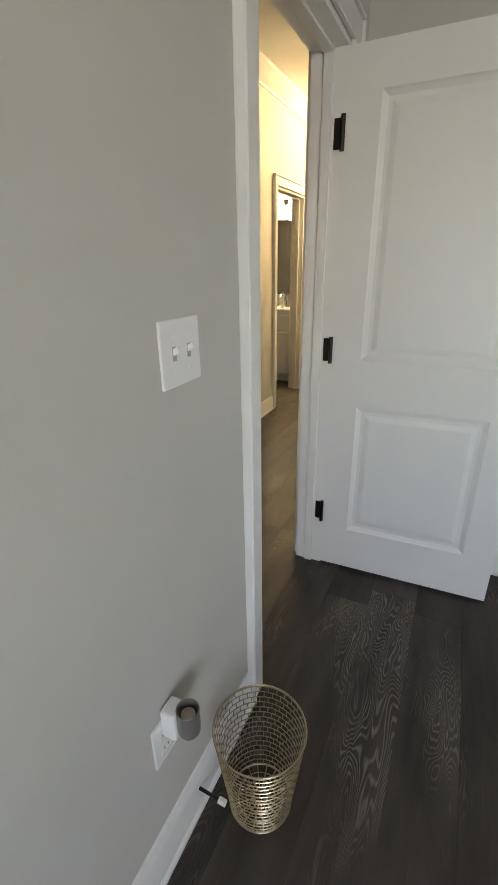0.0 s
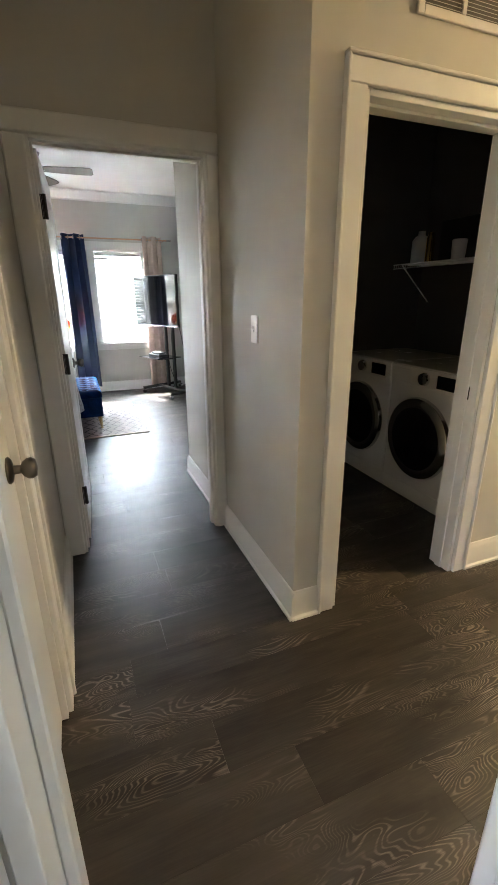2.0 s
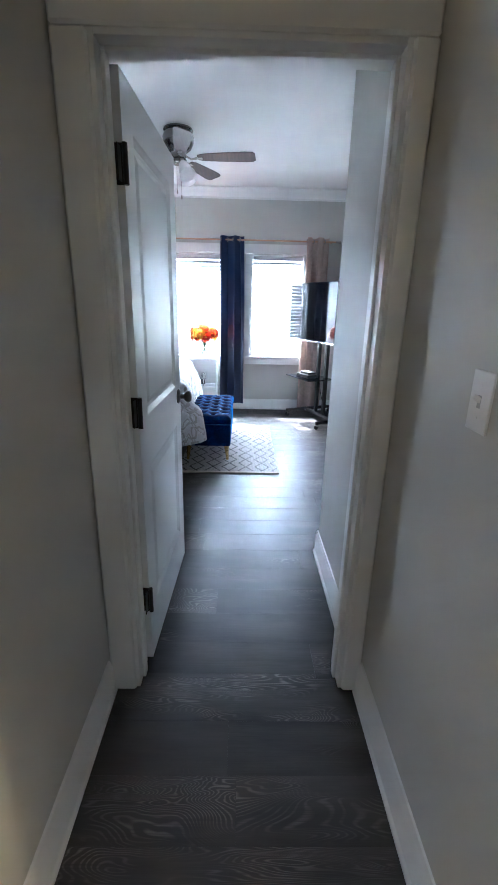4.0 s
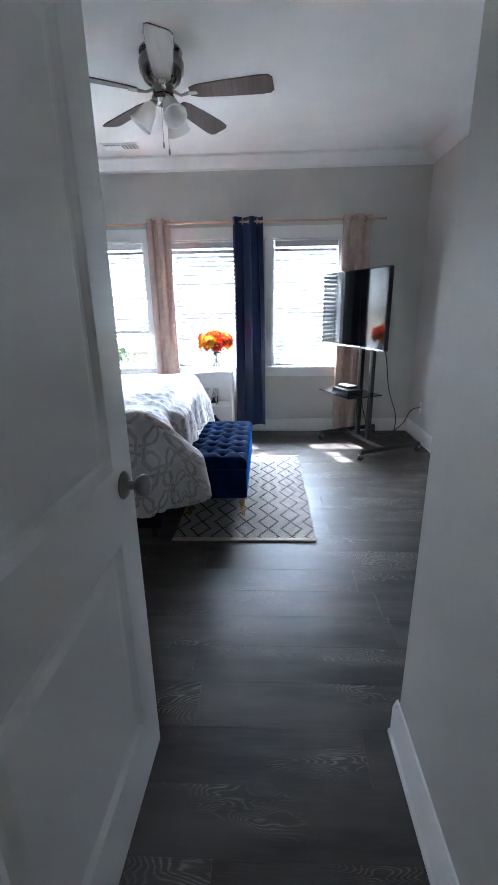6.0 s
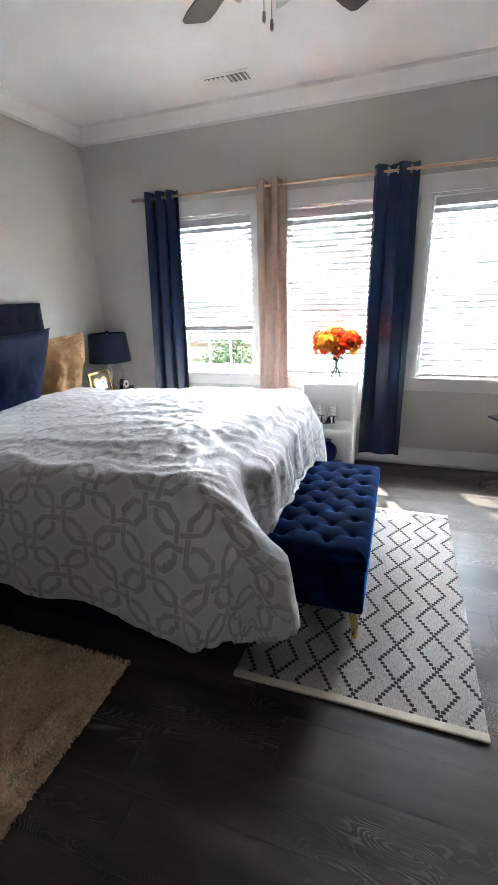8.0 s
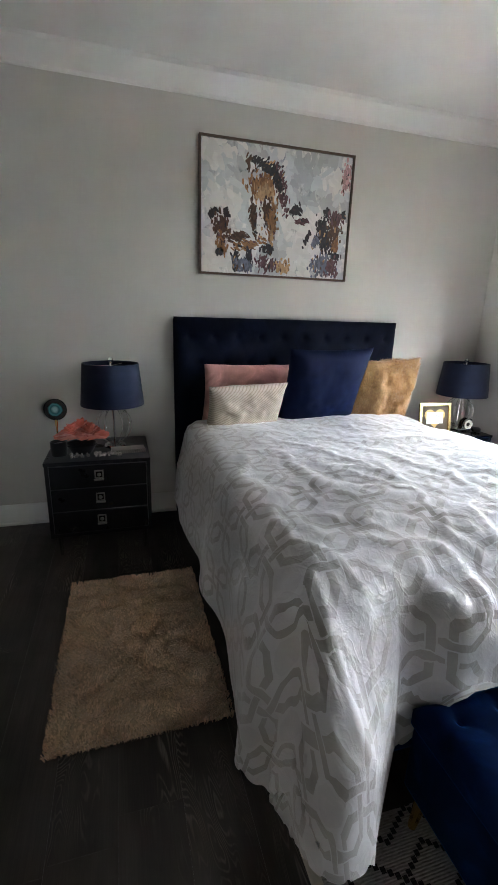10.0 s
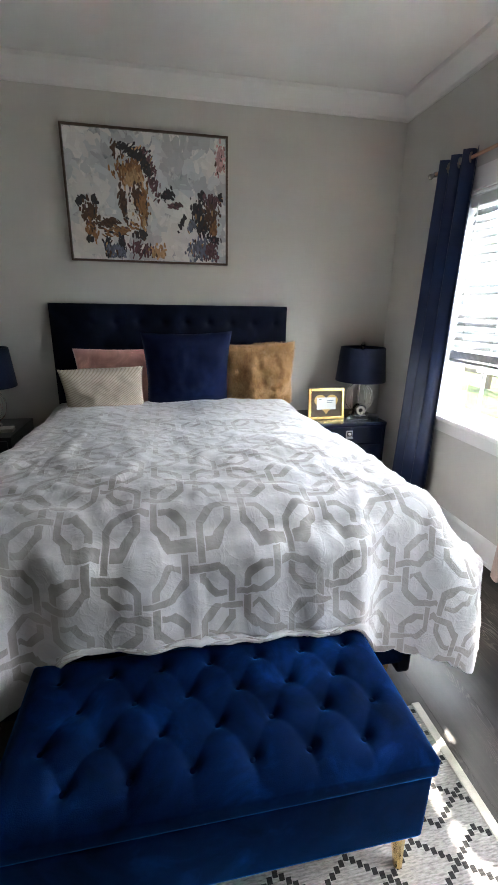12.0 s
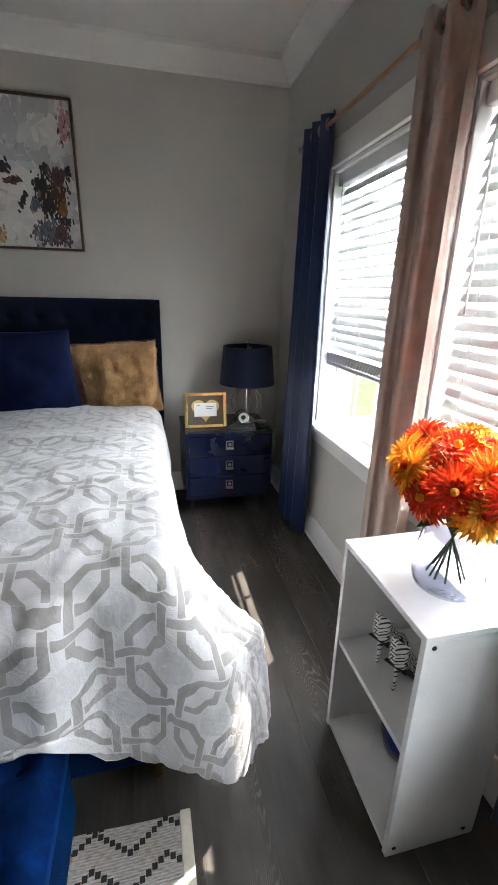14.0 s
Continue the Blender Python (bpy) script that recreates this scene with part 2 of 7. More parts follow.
def diamond_rug_material():
    """Natural woven ground with black stitched diamonds."""
    m = material("cream flat-woven rug with black diamonds", (0.55, 0.5, 0.45), 0.95)
    t = Net(m)
    x, y, _ = t.split(t.coords())
    step = 0.0155
    k = t.math("DIVIDE", x, step)
    sx = t.math("MULTIPLY", t.math("ADD", t.math("FLOOR", k), 0.5), step)
    b = t.math("DIVIDE", t.math("SUBTRACT", y, 0.005), 0.144)
    col = t.math("FLOOR", t.math("ADD", b, 0.5))
    dy = t.math("ABSOLUTE", t.math("MULTIPLY", t.math("SUBTRACT", b, col), 0.144))
    phase = t.math("MULTIPLY", t.math("FLOORED_MODULO", col, 2.0), 0.5)
    a = t.math("FRACT", t.math("ADD", t.math("SUBTRACT", t.math("DIVIDE", sx, 0.186), 0.785), phase))
    half = t.math("MULTIPLY", t.math("SUBTRACT", 1.0, t.math("ABSOLUTE", t.math("SUBTRACT", t.math("MULTIPLY", a, 2.0), 1.0))), 0.062)
    line = t.math("LESS_THAN", t.math("ABSOLUTE", t.math("SUBTRACT", dy, half)), 0.0075)
    line = t.math("MULTIPLY", line, t.math("GREATER_THAN", t.math("FRACT", k), 0.12))
    o = t.coords()
    rib = t.math("SINE", t.math("MULTIPLY", y, 900.0))
    weave = t.noise(t.mapped(o, (60, 260, 1)), 1.0, 3)
    ground = t.ramp(weave, [(0.3, (0.21, 0.19, 0.175)), (0.5, (0.35, 0.32, 0.295)), (0.7, (0.45, 0.42, 0.385))])
    t.color(t.mix(line, ground, (0.018, 0.017, 0.017)))
    t.bump(t.math("ADD", t.math("MULTIPLY", rib, 0.5), weave), 0.5, 0.003)
    return m


RUG = diamond_rug_material()
FRINGE = woven("cream rug binding", (0.60, 0.54, 0.45), 0.95, 300, 0.5)


def shag_material(name, lo, mid, hi):
    m = material(name, mid, 0.95)
    t = Net(m)
    info = t.n.new("ShaderNodeNewGeometry")
    o = t.coords()
    c = t.ramp(t.noise(o, 14, 4), [(0.3, lo), (0.5, mid), (0.7, hi)])
    k = t.ramp(info.outputs["Random Per Island"], [(0.0, 0.7), (1.0, 1.25)])
    t.color(t.mix(1.0, c, k, "MULTIPLY"))
    t.b.inputs["Sheen Weight"].default_value = 0.3
    return m


SHAG = shag_material("tan shag pile", (0.62, 0.41, 0.25), (0.72, 0.50, 0.32), (0.80, 0.58, 0.39))
FUR = shag_material("golden brown faux fur", (0.34, 0.18, 0.070), (0.46, 0.265, 0.115), (0.58, 0.36, 0.18))


# ---- building blocks ----
def thing(name, x=0.0, y=0.0, z=0.0, rz=0.0, label="", category="", group="", kind=""):
    ob = new(name)
    ob.empty_display_size = 0.1
    ob.matrix_world = pose(x, y, z, 0, 0, rz)
    return tagged(ob, label, category, group, kind)


def part(name, bm, mat, parent=None, label="", smooth=None):
    """Link a bmesh as one mesh object; smooth: angle in degrees below which edges shade smooth."""
    me = bpy.data.meshes.new(name)
    bmesh.ops.recalc_face_normals(bm, faces=bm.faces)
    if smooth:
        lim = radians(smooth)
        for e in bm.edges:
            e.smooth = len(e.link_faces) == 2 and e.calc_face_angle(0) < lim
        for f in bm.faces:
            f.smooth = True
    bm.to_mesh(me)
    bm.free()
    me.materials.append(mat)
    ob = new(name, me)
    if parent is not None:
        ob.parent = parent
    if label:
        ob["label"] = label
    return ob


def add_box(bm, x0, x1, y0, y1, z0, z1, bevel=0.0, m=None, segments=2):
    r = bmesh.ops.create_cube(bm, size=1.0)
    vs = r["verts"]
    for v in vs:
        v.co = Vector((x0 + (v.co.x + 0.5) * (x1 - x0), y0 + (v.co.y + 0.5) * (y1 - y0), z0 + (v.co.z + 0.5) * (z1 - z0)))
    if bevel:
        es = list({e for v in vs for e in v.link_edges})
        out = bmesh.ops.bevel(bm, geom=es, offset=bevel, segments=segments, affect="EDGES", profile=0.6)
        vs = list({v for f in out["faces"] for v in f.verts} | {v for v in vs if v.is_valid})
    if m is not None:
        for v in vs:
            v.co = m @ v.co
    return vs


def box(x0, x1, y0, y1, z0, z1, bevel=0.0, segments=2):
    bm = bmesh.new()
    add_box(bm, x0, x1, y0, y1, z0, z1, bevel, None, segments)
    return bm


def add_tube(bm, points, radius, sides=10, cap=True):
    """A round tube along points; radius: one number or one for each point."""
    pts = [Vector(p) for p in points]
    rad = radius if isinstance(radius, (list, tuple)) else [radius] * len(pts)
    rings, up = [], None
    for i, p in enumerate(pts):
        d = (pts[min(i + 1, len(pts) - 1)] - pts[max(i - 1, 0)]).normalized()
        if up is None:
            up = Vector((0, 0, 1)) if abs(d.z) < 0.9 else Vector((1, 0, 0))
        a = d.cross(up).normalized()
        up = a.cross(d).normalized()
        rings.append([bm.verts.new(p + rad[i] * (math.cos(k * 2 * math.pi / sides) * a + math.sin(k * 2 * math.pi / sides) * up)) for k in range(sides)])
    for r0, r1 in zip(rings, rings[1:]):
        for k in range(sides):
            bm.faces.new((r0[k], r0[(k + 1) % sides], r1[(k + 1) % sides], r1[k]))
    if cap:
        bm.faces.new(rings[0][::-1]), bm.faces.new(rings[-1])
    return bm


def tube(points, radius, sides=10, cap=True):
    return add_tube(bmesh.new(), points, radius, sides, cap)


def add_lathe(bm, profile, sides=24, x=0.0, y=0.0, close=False):
    """Turn (radius, z) pairs round the upright axis."""
    rings = []
    for r, z in profile:
        if r < 1e-5:
            rings.append([bm.verts.new((x, y, z))])
        else:
            rings.append([bm.verts.new((x + r * math.cos(k * 2 * math.pi / sides), y + r * math.sin(k * 2 * math.pi / sides), z)) for k in range(sides)])
    pairs = list(zip(rings, rings[1:])) + ([(rings[-1], rings[0])] if close else [])
    for a, b in pairs:
        for k in range(sides):
            j = (k + 1) % sides
            if len(a) == 1 and len(b) > 1:
                bm.faces.new((a[0], b[k], b[j]))
            elif len(b) == 1 and len(a) > 1:
                bm.faces.new((a[k], a[j], b[0]))
            elif len(a) > 1:
                bm.faces.new((a[k], a[j], b[j], b[k]))
    return bm


def lathe(profile, sides=24, x=0.0, y=0.0, close=False):
    return add_lathe(bmesh.new(), profile, sides, x, y, close)


def turned(bm, m):
    bmesh.ops.transform(bm, matrix=m, verts=bm.verts)
    return bm


def strip(bm, p0, p1, out, profile):
    """Run a moulding profile of (distance out, height) along the floor line p0-p1; out: the way it faces."""
    p0, p1, out = Vector((*p0, 0)), Vector((*p1, 0)), Vector((*out, 0))
    ends = [[bm.verts.new(p + out * d + Vector((0, 0, z))) for d, z in profile] for p in (p0, p1)]
    n = len(profile)
    for k in range(n):
        bm.faces.new((ends[0][k], ends[0][(k + 1) % n], ends[1][(k + 1) % n], ends[1][k]))
    bm.faces.new(ends[0][::-1]), bm.faces.new(ends[1])
    return bm


def grid_mesh(nu, nv, f, uv=None):
    """A sheet of nu x nv quads; f(u, v) with u and v from 0 to 1; uv: flat coordinates in metres."""
    bm = bmesh.new()
    vs = [[bm.verts.new(f(i / nu, j / nv)) for j in range(nv + 1)] for i in range(nu + 1)]
    lay = bm.loops.layers.uv.new("flat") if uv else None
    for i in range(nu):
        for j in range(nv):
            fa = bm.faces.new((vs[i][j], vs[i + 1][j], vs[i + 1][j + 1], vs[i][j + 1]))
            if lay:
                for lo, (a, b) in zip(fa.loops, ((i, j), (i + 1, j), (i + 1, j + 1), (i, j + 1))):
                    lo[lay].uv = uv(a / nu, b / nv)
    return bm


# ---- large structure ----
W, S, N = -7.03, -1.37, 2.93           # bedroom: window wall, headboard wall, far side wall
E = -2.62                              # bedroom: door wall
C = 2.69                               # ceiling


def wall(name, axis, a, b, s0, s1, openings=(), z1=C, label="greige painted plaster wall", mat=None):
    """A wall between a and b (its two faces) on one axis, from s0 to s1 on the other; openings: (s0, s1, z0, z1)."""
    bm = bmesh.new()

    def slab(p, q, r, t):
        if q - p > 1e-4 and t - r > 1e-4:
            add_box(bm, *((a, b, p, q) if axis == "x" else (p, q, a, b)), r, t)
    cur = s0
    for o0, o1, oz0, oz1 in sorted(openings):
        slab(cur, o0, 0, z1), slab(o0, o1, 0, oz0), slab(o0, o1, oz1, z1)
        cur = o1
    slab(cur, s1, 0, z1)
    return tagged(part(name, bm, mat or WALL), label, "wall", kind="structure")


WIN = [(-0.60, 0.13), (0.37, 1.10), (1.44, 2.10)]    # window openings along the window wall
WZ0, WZ1 = 0.72, 1.97
wall("wall_west", "x", W - 0.16, W, S - 0.12, N + 0.12, [(a, b, WZ0, WZ1) for a, b in WIN])
wall("wall_south", "y", S - 0.12, S, W, E + 0.12)
wall("wall_north", "y", N, N + 0.12, W, -3.43, [(-5.90, -5.12, 0, 2.02)])
wall("wall_closet_end", "x", -3.43, -3.31, 1.80, N + 0.12)
wall("wall_passage", "y", 1.80, 1.92, -3.31, -1.72)
wall("wall_bedroom_door", "x", E, -2.50, S, 1.80, [(0.96, 1.74, 0, 2.00)])
wall("wall_hall_south", "y", 0.75, 0.87, -2.50, -0.58, [(-1.47, -0.76, 0, 2.00)])
wall("wall_laundry", "x", -1.72, -1.60, 1.80, 6.2, [(2.00, 2.71, 0, 1.97), (3.92, 4.66, 0, 1.97)])
wall("wall_hall_east", "x", -0.57, -0.45, -2.2, 6.2, [(0.97, 1.71, 0, 2.00)])
wall("wall_hall_end", "y", 6.2, 6.32, -3.6, -0.45)
DARK = dict(label="dark charcoal painted laundry wall", mat=CHARCOAL)
wall("wall_laundry_back", "y", 3.78, 3.86, -3.34, -1.72, **DARK)
wall("wall_laundry_side", "x", -3.34, -3.22, 1.92, 3.78, **DARK)
wall("wall_laundry_inner", "x", -1.728, -1.7205, 2.80, 3.78, **DARK)
wall("wall_bath_side", "x", -3.6, -3.48, 3.84, 6.2)
wall("wall_study_north", "y", 1.95, 2.07, -0.45, 3.0)
wall("wall_study_east", "x", 2.6, 2.72, -2.2, 1.95)
wall("wall_study_south", "y", -2.32, -2.2, -0.57, 2.72, [(1.0, 2.2, 0.8, 2.0)])
wall("wall_walk_in_back", "y", 4.3, 4.42, -6.6, -4.2)
wall("wall_walk_in_side", "x", -6.6, -6.48, N + 0.12, 4.3)
wall("wall_walk_in_end", "x", -4.32, -4.2, N + 0.12, 4.3)
wall("wall_closet_back", "y", 0.1, 0.22, -2.5, -0.57)

tagged(part("ceiling", box(W - 0.16, 2.72, -2.32, 6.32, C, C + 0.12), CEIL), "flat white painted ceiling", "ceiling", kind="structure")
SUBFLOOR = material("dark gap under planks", (0.020, 0.018, 0.016), 0.8)
floor = tagged(part("floor", box(W - 0.16, 2.72, -2.32, 6.32, -0.15, -0.004), SUBFLOOR), "dark grey-brown wood-look vinyl plank floor", "floor", kind="structure")

# crown and baseboards
CROWN = [(0, 2.575), (0.012, 2.575), (0.016, 2.592), (0.030, 2.600), (0.060, 2.632), (0.082, 2.660), (0.092, 2.668), (0.096, C), (0, C)]
BASE = [(0, 0), (0.024, 0), (0.024, 0.012), (0.016, 0.020), (0.016, 0.112), (0.012, 0.122), (0.006, 0.138), (0, 0.140)]


def run(name, profile, p0, p1, out, label):
    return tagged(part(name, strip(bmesh.new(), p0, p1, out, profile), TRIM, None, "", 40), label, "trim", kind="structure")


for p0, p1, out in [((W, S), (W, N), (1, 0)), ((W, S), (E, S), (0, 1)), ((W, N), (-3.43, N), (0, -1)), ((-3.43, 1.80), (-3.43, N), (-1, 0)),
                    ((E, S), (E, 1.80), (-1, 0)), ((-3.43, 1.80), (E, 1.80), (0, -1)), ((-1.60, 1.80), (-1.60, 6.2), (1, 0)), ((-0.57, 0.87), (-0.57, 6.2), (-1, 0)), ((-1.60, 6.2), (-0.57, 6.2), (0, -1))]:
    run("crown_trim", CROWN, p0, p1, out, "white painted crown moulding under the ceiling")
for p0, p1, out in [((W, S), (W, N), (1, 0)), ((W, S), (E, S), (0, 1)), ((W, N), (-5.985, N), (0, -1)), ((-5.035, N), (-3.43, N), (0, -1)),
                    ((-3.43, 1.787), (-3.43, N), (-1, 0)), ((-3.4485, 1.80), (-2.715, 1.80), (0, -1)), ((E, S), (E, 0.87), (-1, 0)),
                    ((-2.48, 0.87), (-1.555, 0.87), (0, 1)), ((-2.48, 1.80), (-1.5815, 1.80), (0, -1)), ((-1.60, 1.787), (-1.60, 1.915), (1, 0)),
                    ((-1.60, 2.795), (-1.60, 3.835), (1, 0)), ((-1.60, 4.745), (-1.60, 6.2), (1, 0)), ((-1.60, 6.2), (-0.57, 6.2), (0, -1)),
                    ((-0.45, -2.2), (-0.45, 0.885), (1, 0)), ((-0.45, 1.95), (2.6, 1.95), (0, -1)), ((-0.57, 1.795), (-0.57, 6.2), (-1, 0))]:
    run("baseboard", BASE, p0, p1, out, "white painted baseboard along the wall")


def door_frame(name, axis, face_a, face_b, s0, s1, top, sides="ab", label="white painted door casing and jamb", trim_out=(0.085, 0.085), plain=False):
    """Casing on the chosen faces and a jamb lining with a stop round an opening from s0 to s1."""
    fr = thing(name, label=label, category="door frame", kind="structure")

    def put(pname, u0, u1, v0, v1, z0, z1, bevel=0.003):
        part(pname, box(*((u0, u1, v0, v1) if axis == "x" else (v0, v1, u0, u1)), z0, z1, bevel, 1), TRIM, fr)
    wide, thick = 0.085, 0.019
    for side, face, out in (("a", face_a, -1), ("b", face_b, 1)):
        if side not in sides:
            continue
        u0, u1 = sorted((face, face + out * thick))
        k0, k1 = sorted((face, face + out * (thick + 0.010)))
        if plain:
            put("casing", u0, u1, s0 - trim_out[0], s0 + 0.004, 0, top - 0.004, 0.007)
            put("casing", u0, u1, s1 - 0.004, s1 + trim_out[1], 0, top - 0.004, 0.007)
            put("casing", u0, u1, s0 - trim_out[0], s1 + trim_out[1], top - 0.0035, top + wide, 0.007)
            continue
        put("casing", u0, u1, s0 - trim_out[0] + 0.012, s0 - 0.005, 0, top + 0.005)
        put("casing", u0, u1, s1 + 0.005, s1 + trim_out[1] - 0.012, 0, top + 0.005)
        put("casing", u0, u1, s0 - trim_out[0] + 0.012, s1 + trim_out[1] - 0.012, top + 0.0055, top + wide - 0.012)
        put("backband", k0, k1, s0 - trim_out[0], s0 - trim_out[0] + 0.0115, 0, top + wide - 0.012)
        put("backband", k0, k1, s1 + trim_out[1] - 0.0115, s1 + trim_out[1], 0, top + wide - 0.012)
        put("backband", k0, k1, s0 - trim_out[0], s1 + trim_out[1], top + wide - 0.0115, top + wide)
    j = 0.016
    put("jamb", face_a - 0.003, face_b + 0.003, s0 - 0.002, s0 + j, 0, top, 0.001)
    put("jamb", face_a - 0.003, face_b + 0.003, s1 - j, s1 + 0.002, 0, top, 0.001)
    put("jamb", face_a - 0.003, face_b + 0.003, s0 + j, s1 - j, top - j, top + 0.002, 0.001)
    mid = (face_a + face_b) / 2
    put("stop", mid - 0.018, mid + 0.018, s0 + j, s0 + j + 0.011, 0, top - j, 0.002)
    put("stop", mid - 0.018, mid + 0.018, s1 - j - 0.011, s1 - j, 0, top - j, 0.002)
    put("stop", mid - 0.018, mid + 0.018, s0 + j + 0.011, s1 - j - 0.011, top - j - 0.011, top - j, 0.002)
    return fr


door_frame("door_frame_bedroom", "x", E, -2.50, 0.96, 1.74, 2.00, trim_out=(0.085, 0.058), plain=True)
door_frame("door_frame_study", "x", -0.57, -0.45, 0.97, 1.71, 2.00)
door_frame("door_frame_laundry", "x", -1.72, -1.60, 2.00, 2.71, 1.97)
door_frame("door_frame_bath", "x", -1.72, -1.60, 3.92, 4.66, 1.97)
door_frame("door_frame_closet", "y", 0.75, 0.87, -1.47, -0.76, 2.00, "b")
door_frame("door_frame_walk_in", "y", N, N + 0.12, -5.90, -5.12, 2.02, "a")


# ---- doors ----
def panel_face(bm, w, h, y, sign, panels):
    """One face of a door leaf in the plane y, with sunk panels (x0, x1, z0, z1)."""
    xs = sorted({0, w, *[p[0] for p in panels], *[p[1] for p in panels]})
    zs = sorted({0, h, *[p[2] for p in panels], *[p[3] for p in panels]})

    def quad(a, b, c, d):
        bm.faces.new([bm.verts.new(v) for v in (a, b, c, d)])
    for x0, x1 in zip(xs, xs[1:]):
        for z0, z1 in zip(zs, zs[1:]):
            if not any(p[0] <= x0 and x1 <= p[1] and p[2] <= z0 and z1 <= p[3] for p in panels):
                quad((x0, y, z0), (x1, y, z0), (x1, y, z1), (x0, y, z1))
    for x0, x1, z0, z1 in panels:
        rects = [[(x0 + i, y - sign * d, z0 + i), (x1 - i, y - sign * d, z0 + i), (x1 - i, y - sign * d, z1 - i), (x0 + i, y - sign * d, z1 - i)]
                 for i, d in ((0, 0), (0.006, 0.004), (0.020, 0.011), (0.034, 0.011), (0.052, 0.005), (0.056, 0.004))]
        for a, b in zip(rects, rects[1:]):
            for k in range(4):
                quad(a[k], a[(k + 1) % 4], b[(k + 1) % 4], b[k])
        quad(*rects[-1])


KNOB_METAL = material("aged satin nickel", (0.17, 0.155, 0.14), 0.30, 1.0)


def door_leaf(name, w, h, m, handle=True, hinges=(0.28, 1.02, 1.74), label="", knob_mat=KNOB_METAL, jamb=0.004):
    """A two-panel moulded leaf hung on its edge x=0, closed along x; thickness in y from 0 to 0.035."""
    d = thing(name, label=label, category="door", kind="structure")
    d.matrix_world = m
    bm = bmesh.new()
    t, st = 0.035, 0.115
    panels = [(st, w - st, 0.205, 0.795), (st, w - st, 0.985, h - 0.125)]
    panel_face(bm, w, h, 0, -1, panels), panel_face(bm, w, h, t, 1, panels)
    for a, b in (((0, 0), (w, 0)), ((w, 0), (w, h)), ((w, h), (0, h)), ((0, h), (0, 0))):
        bm.faces.new([bm.verts.new(v) for v in ((a[0], 0, a[1]), (b[0], 0, b[1]), (b[0], t, b[1]), (a[0], t, a[1]))])
    bmesh.ops.remove_doubles(bm, verts=bm.verts, dist=0.0004)
    part("leaf", bm, DOOR, d)
    for hz in hinges:
        hg = part("hinge", box(-0.005, 0.0012, -0.002, t - 0.001, hz - 0.052, hz + 0.052, 0.0015, 1), BRONZE, d, "dark bronze hinge")
        part("jamb_plate", box(-0.036, -0.005, jamb - 0.0032, jamb - 0.0002, hz - 0.045, hz + 0.045, 0.001, 1), BRONZE, hg)
        part("knuckle", tube([(-0.004, -0.006, hz - 0.052), (-0.004, -0.006, hz + 0.052)], 0.0080, 10), BRONZE, hg)
    if handle:
        for side in (-1, 1):
            y0 = 0 if side < 0 else t
            prof = [(0, 0), (0.034, 0), (0.036, 0.004), (0.029, 0.010), (0.012, 0.014), (0.011, 0.030), (0.020, 0.036), (0.027, 0.046), (0.028, 0.056), (0.022, 0.066), (0, 0.070)]
            part("knob", turned(lathe(prof, 28), Matrix.Translation((w - 0.065, y0, 0.93)) @ Euler((radians(90 if side < 0 else -90), 0, 0)).to_matrix().to_4x4()), knob_mat, d, "satin nickel round knob", 50)
        part("latch_plate", box(w - 0.001, w + 0.001, 0.006, t - 0.006, 0.89, 0.97), NICKEL, d)
    return d


# bedroom door stands open along the entry, almost square to its wall
door_leaf("door_1", 0.768, 1.97, pose(-2.628, 0.998, 0.012, 0, 0, 177.9) @ Matrix.Translation((0, 0, 0)), label="white two-panel bedroom door standing open", jamb=0.009)
# study door, swung open into the study
door_leaf("door_2", 0.715, 1.97, pose(-0.447, 1.690, 0.012, 0, 0, 1.5), label="white two-panel study door standing wide open")
# closed closet door in the hall
door_leaf("door_3", 0.675, 1.97, pose(-0.778, 0.852, 0.010, 0, 0, 180), hinges=(), label="white two-panel closet door, closed")


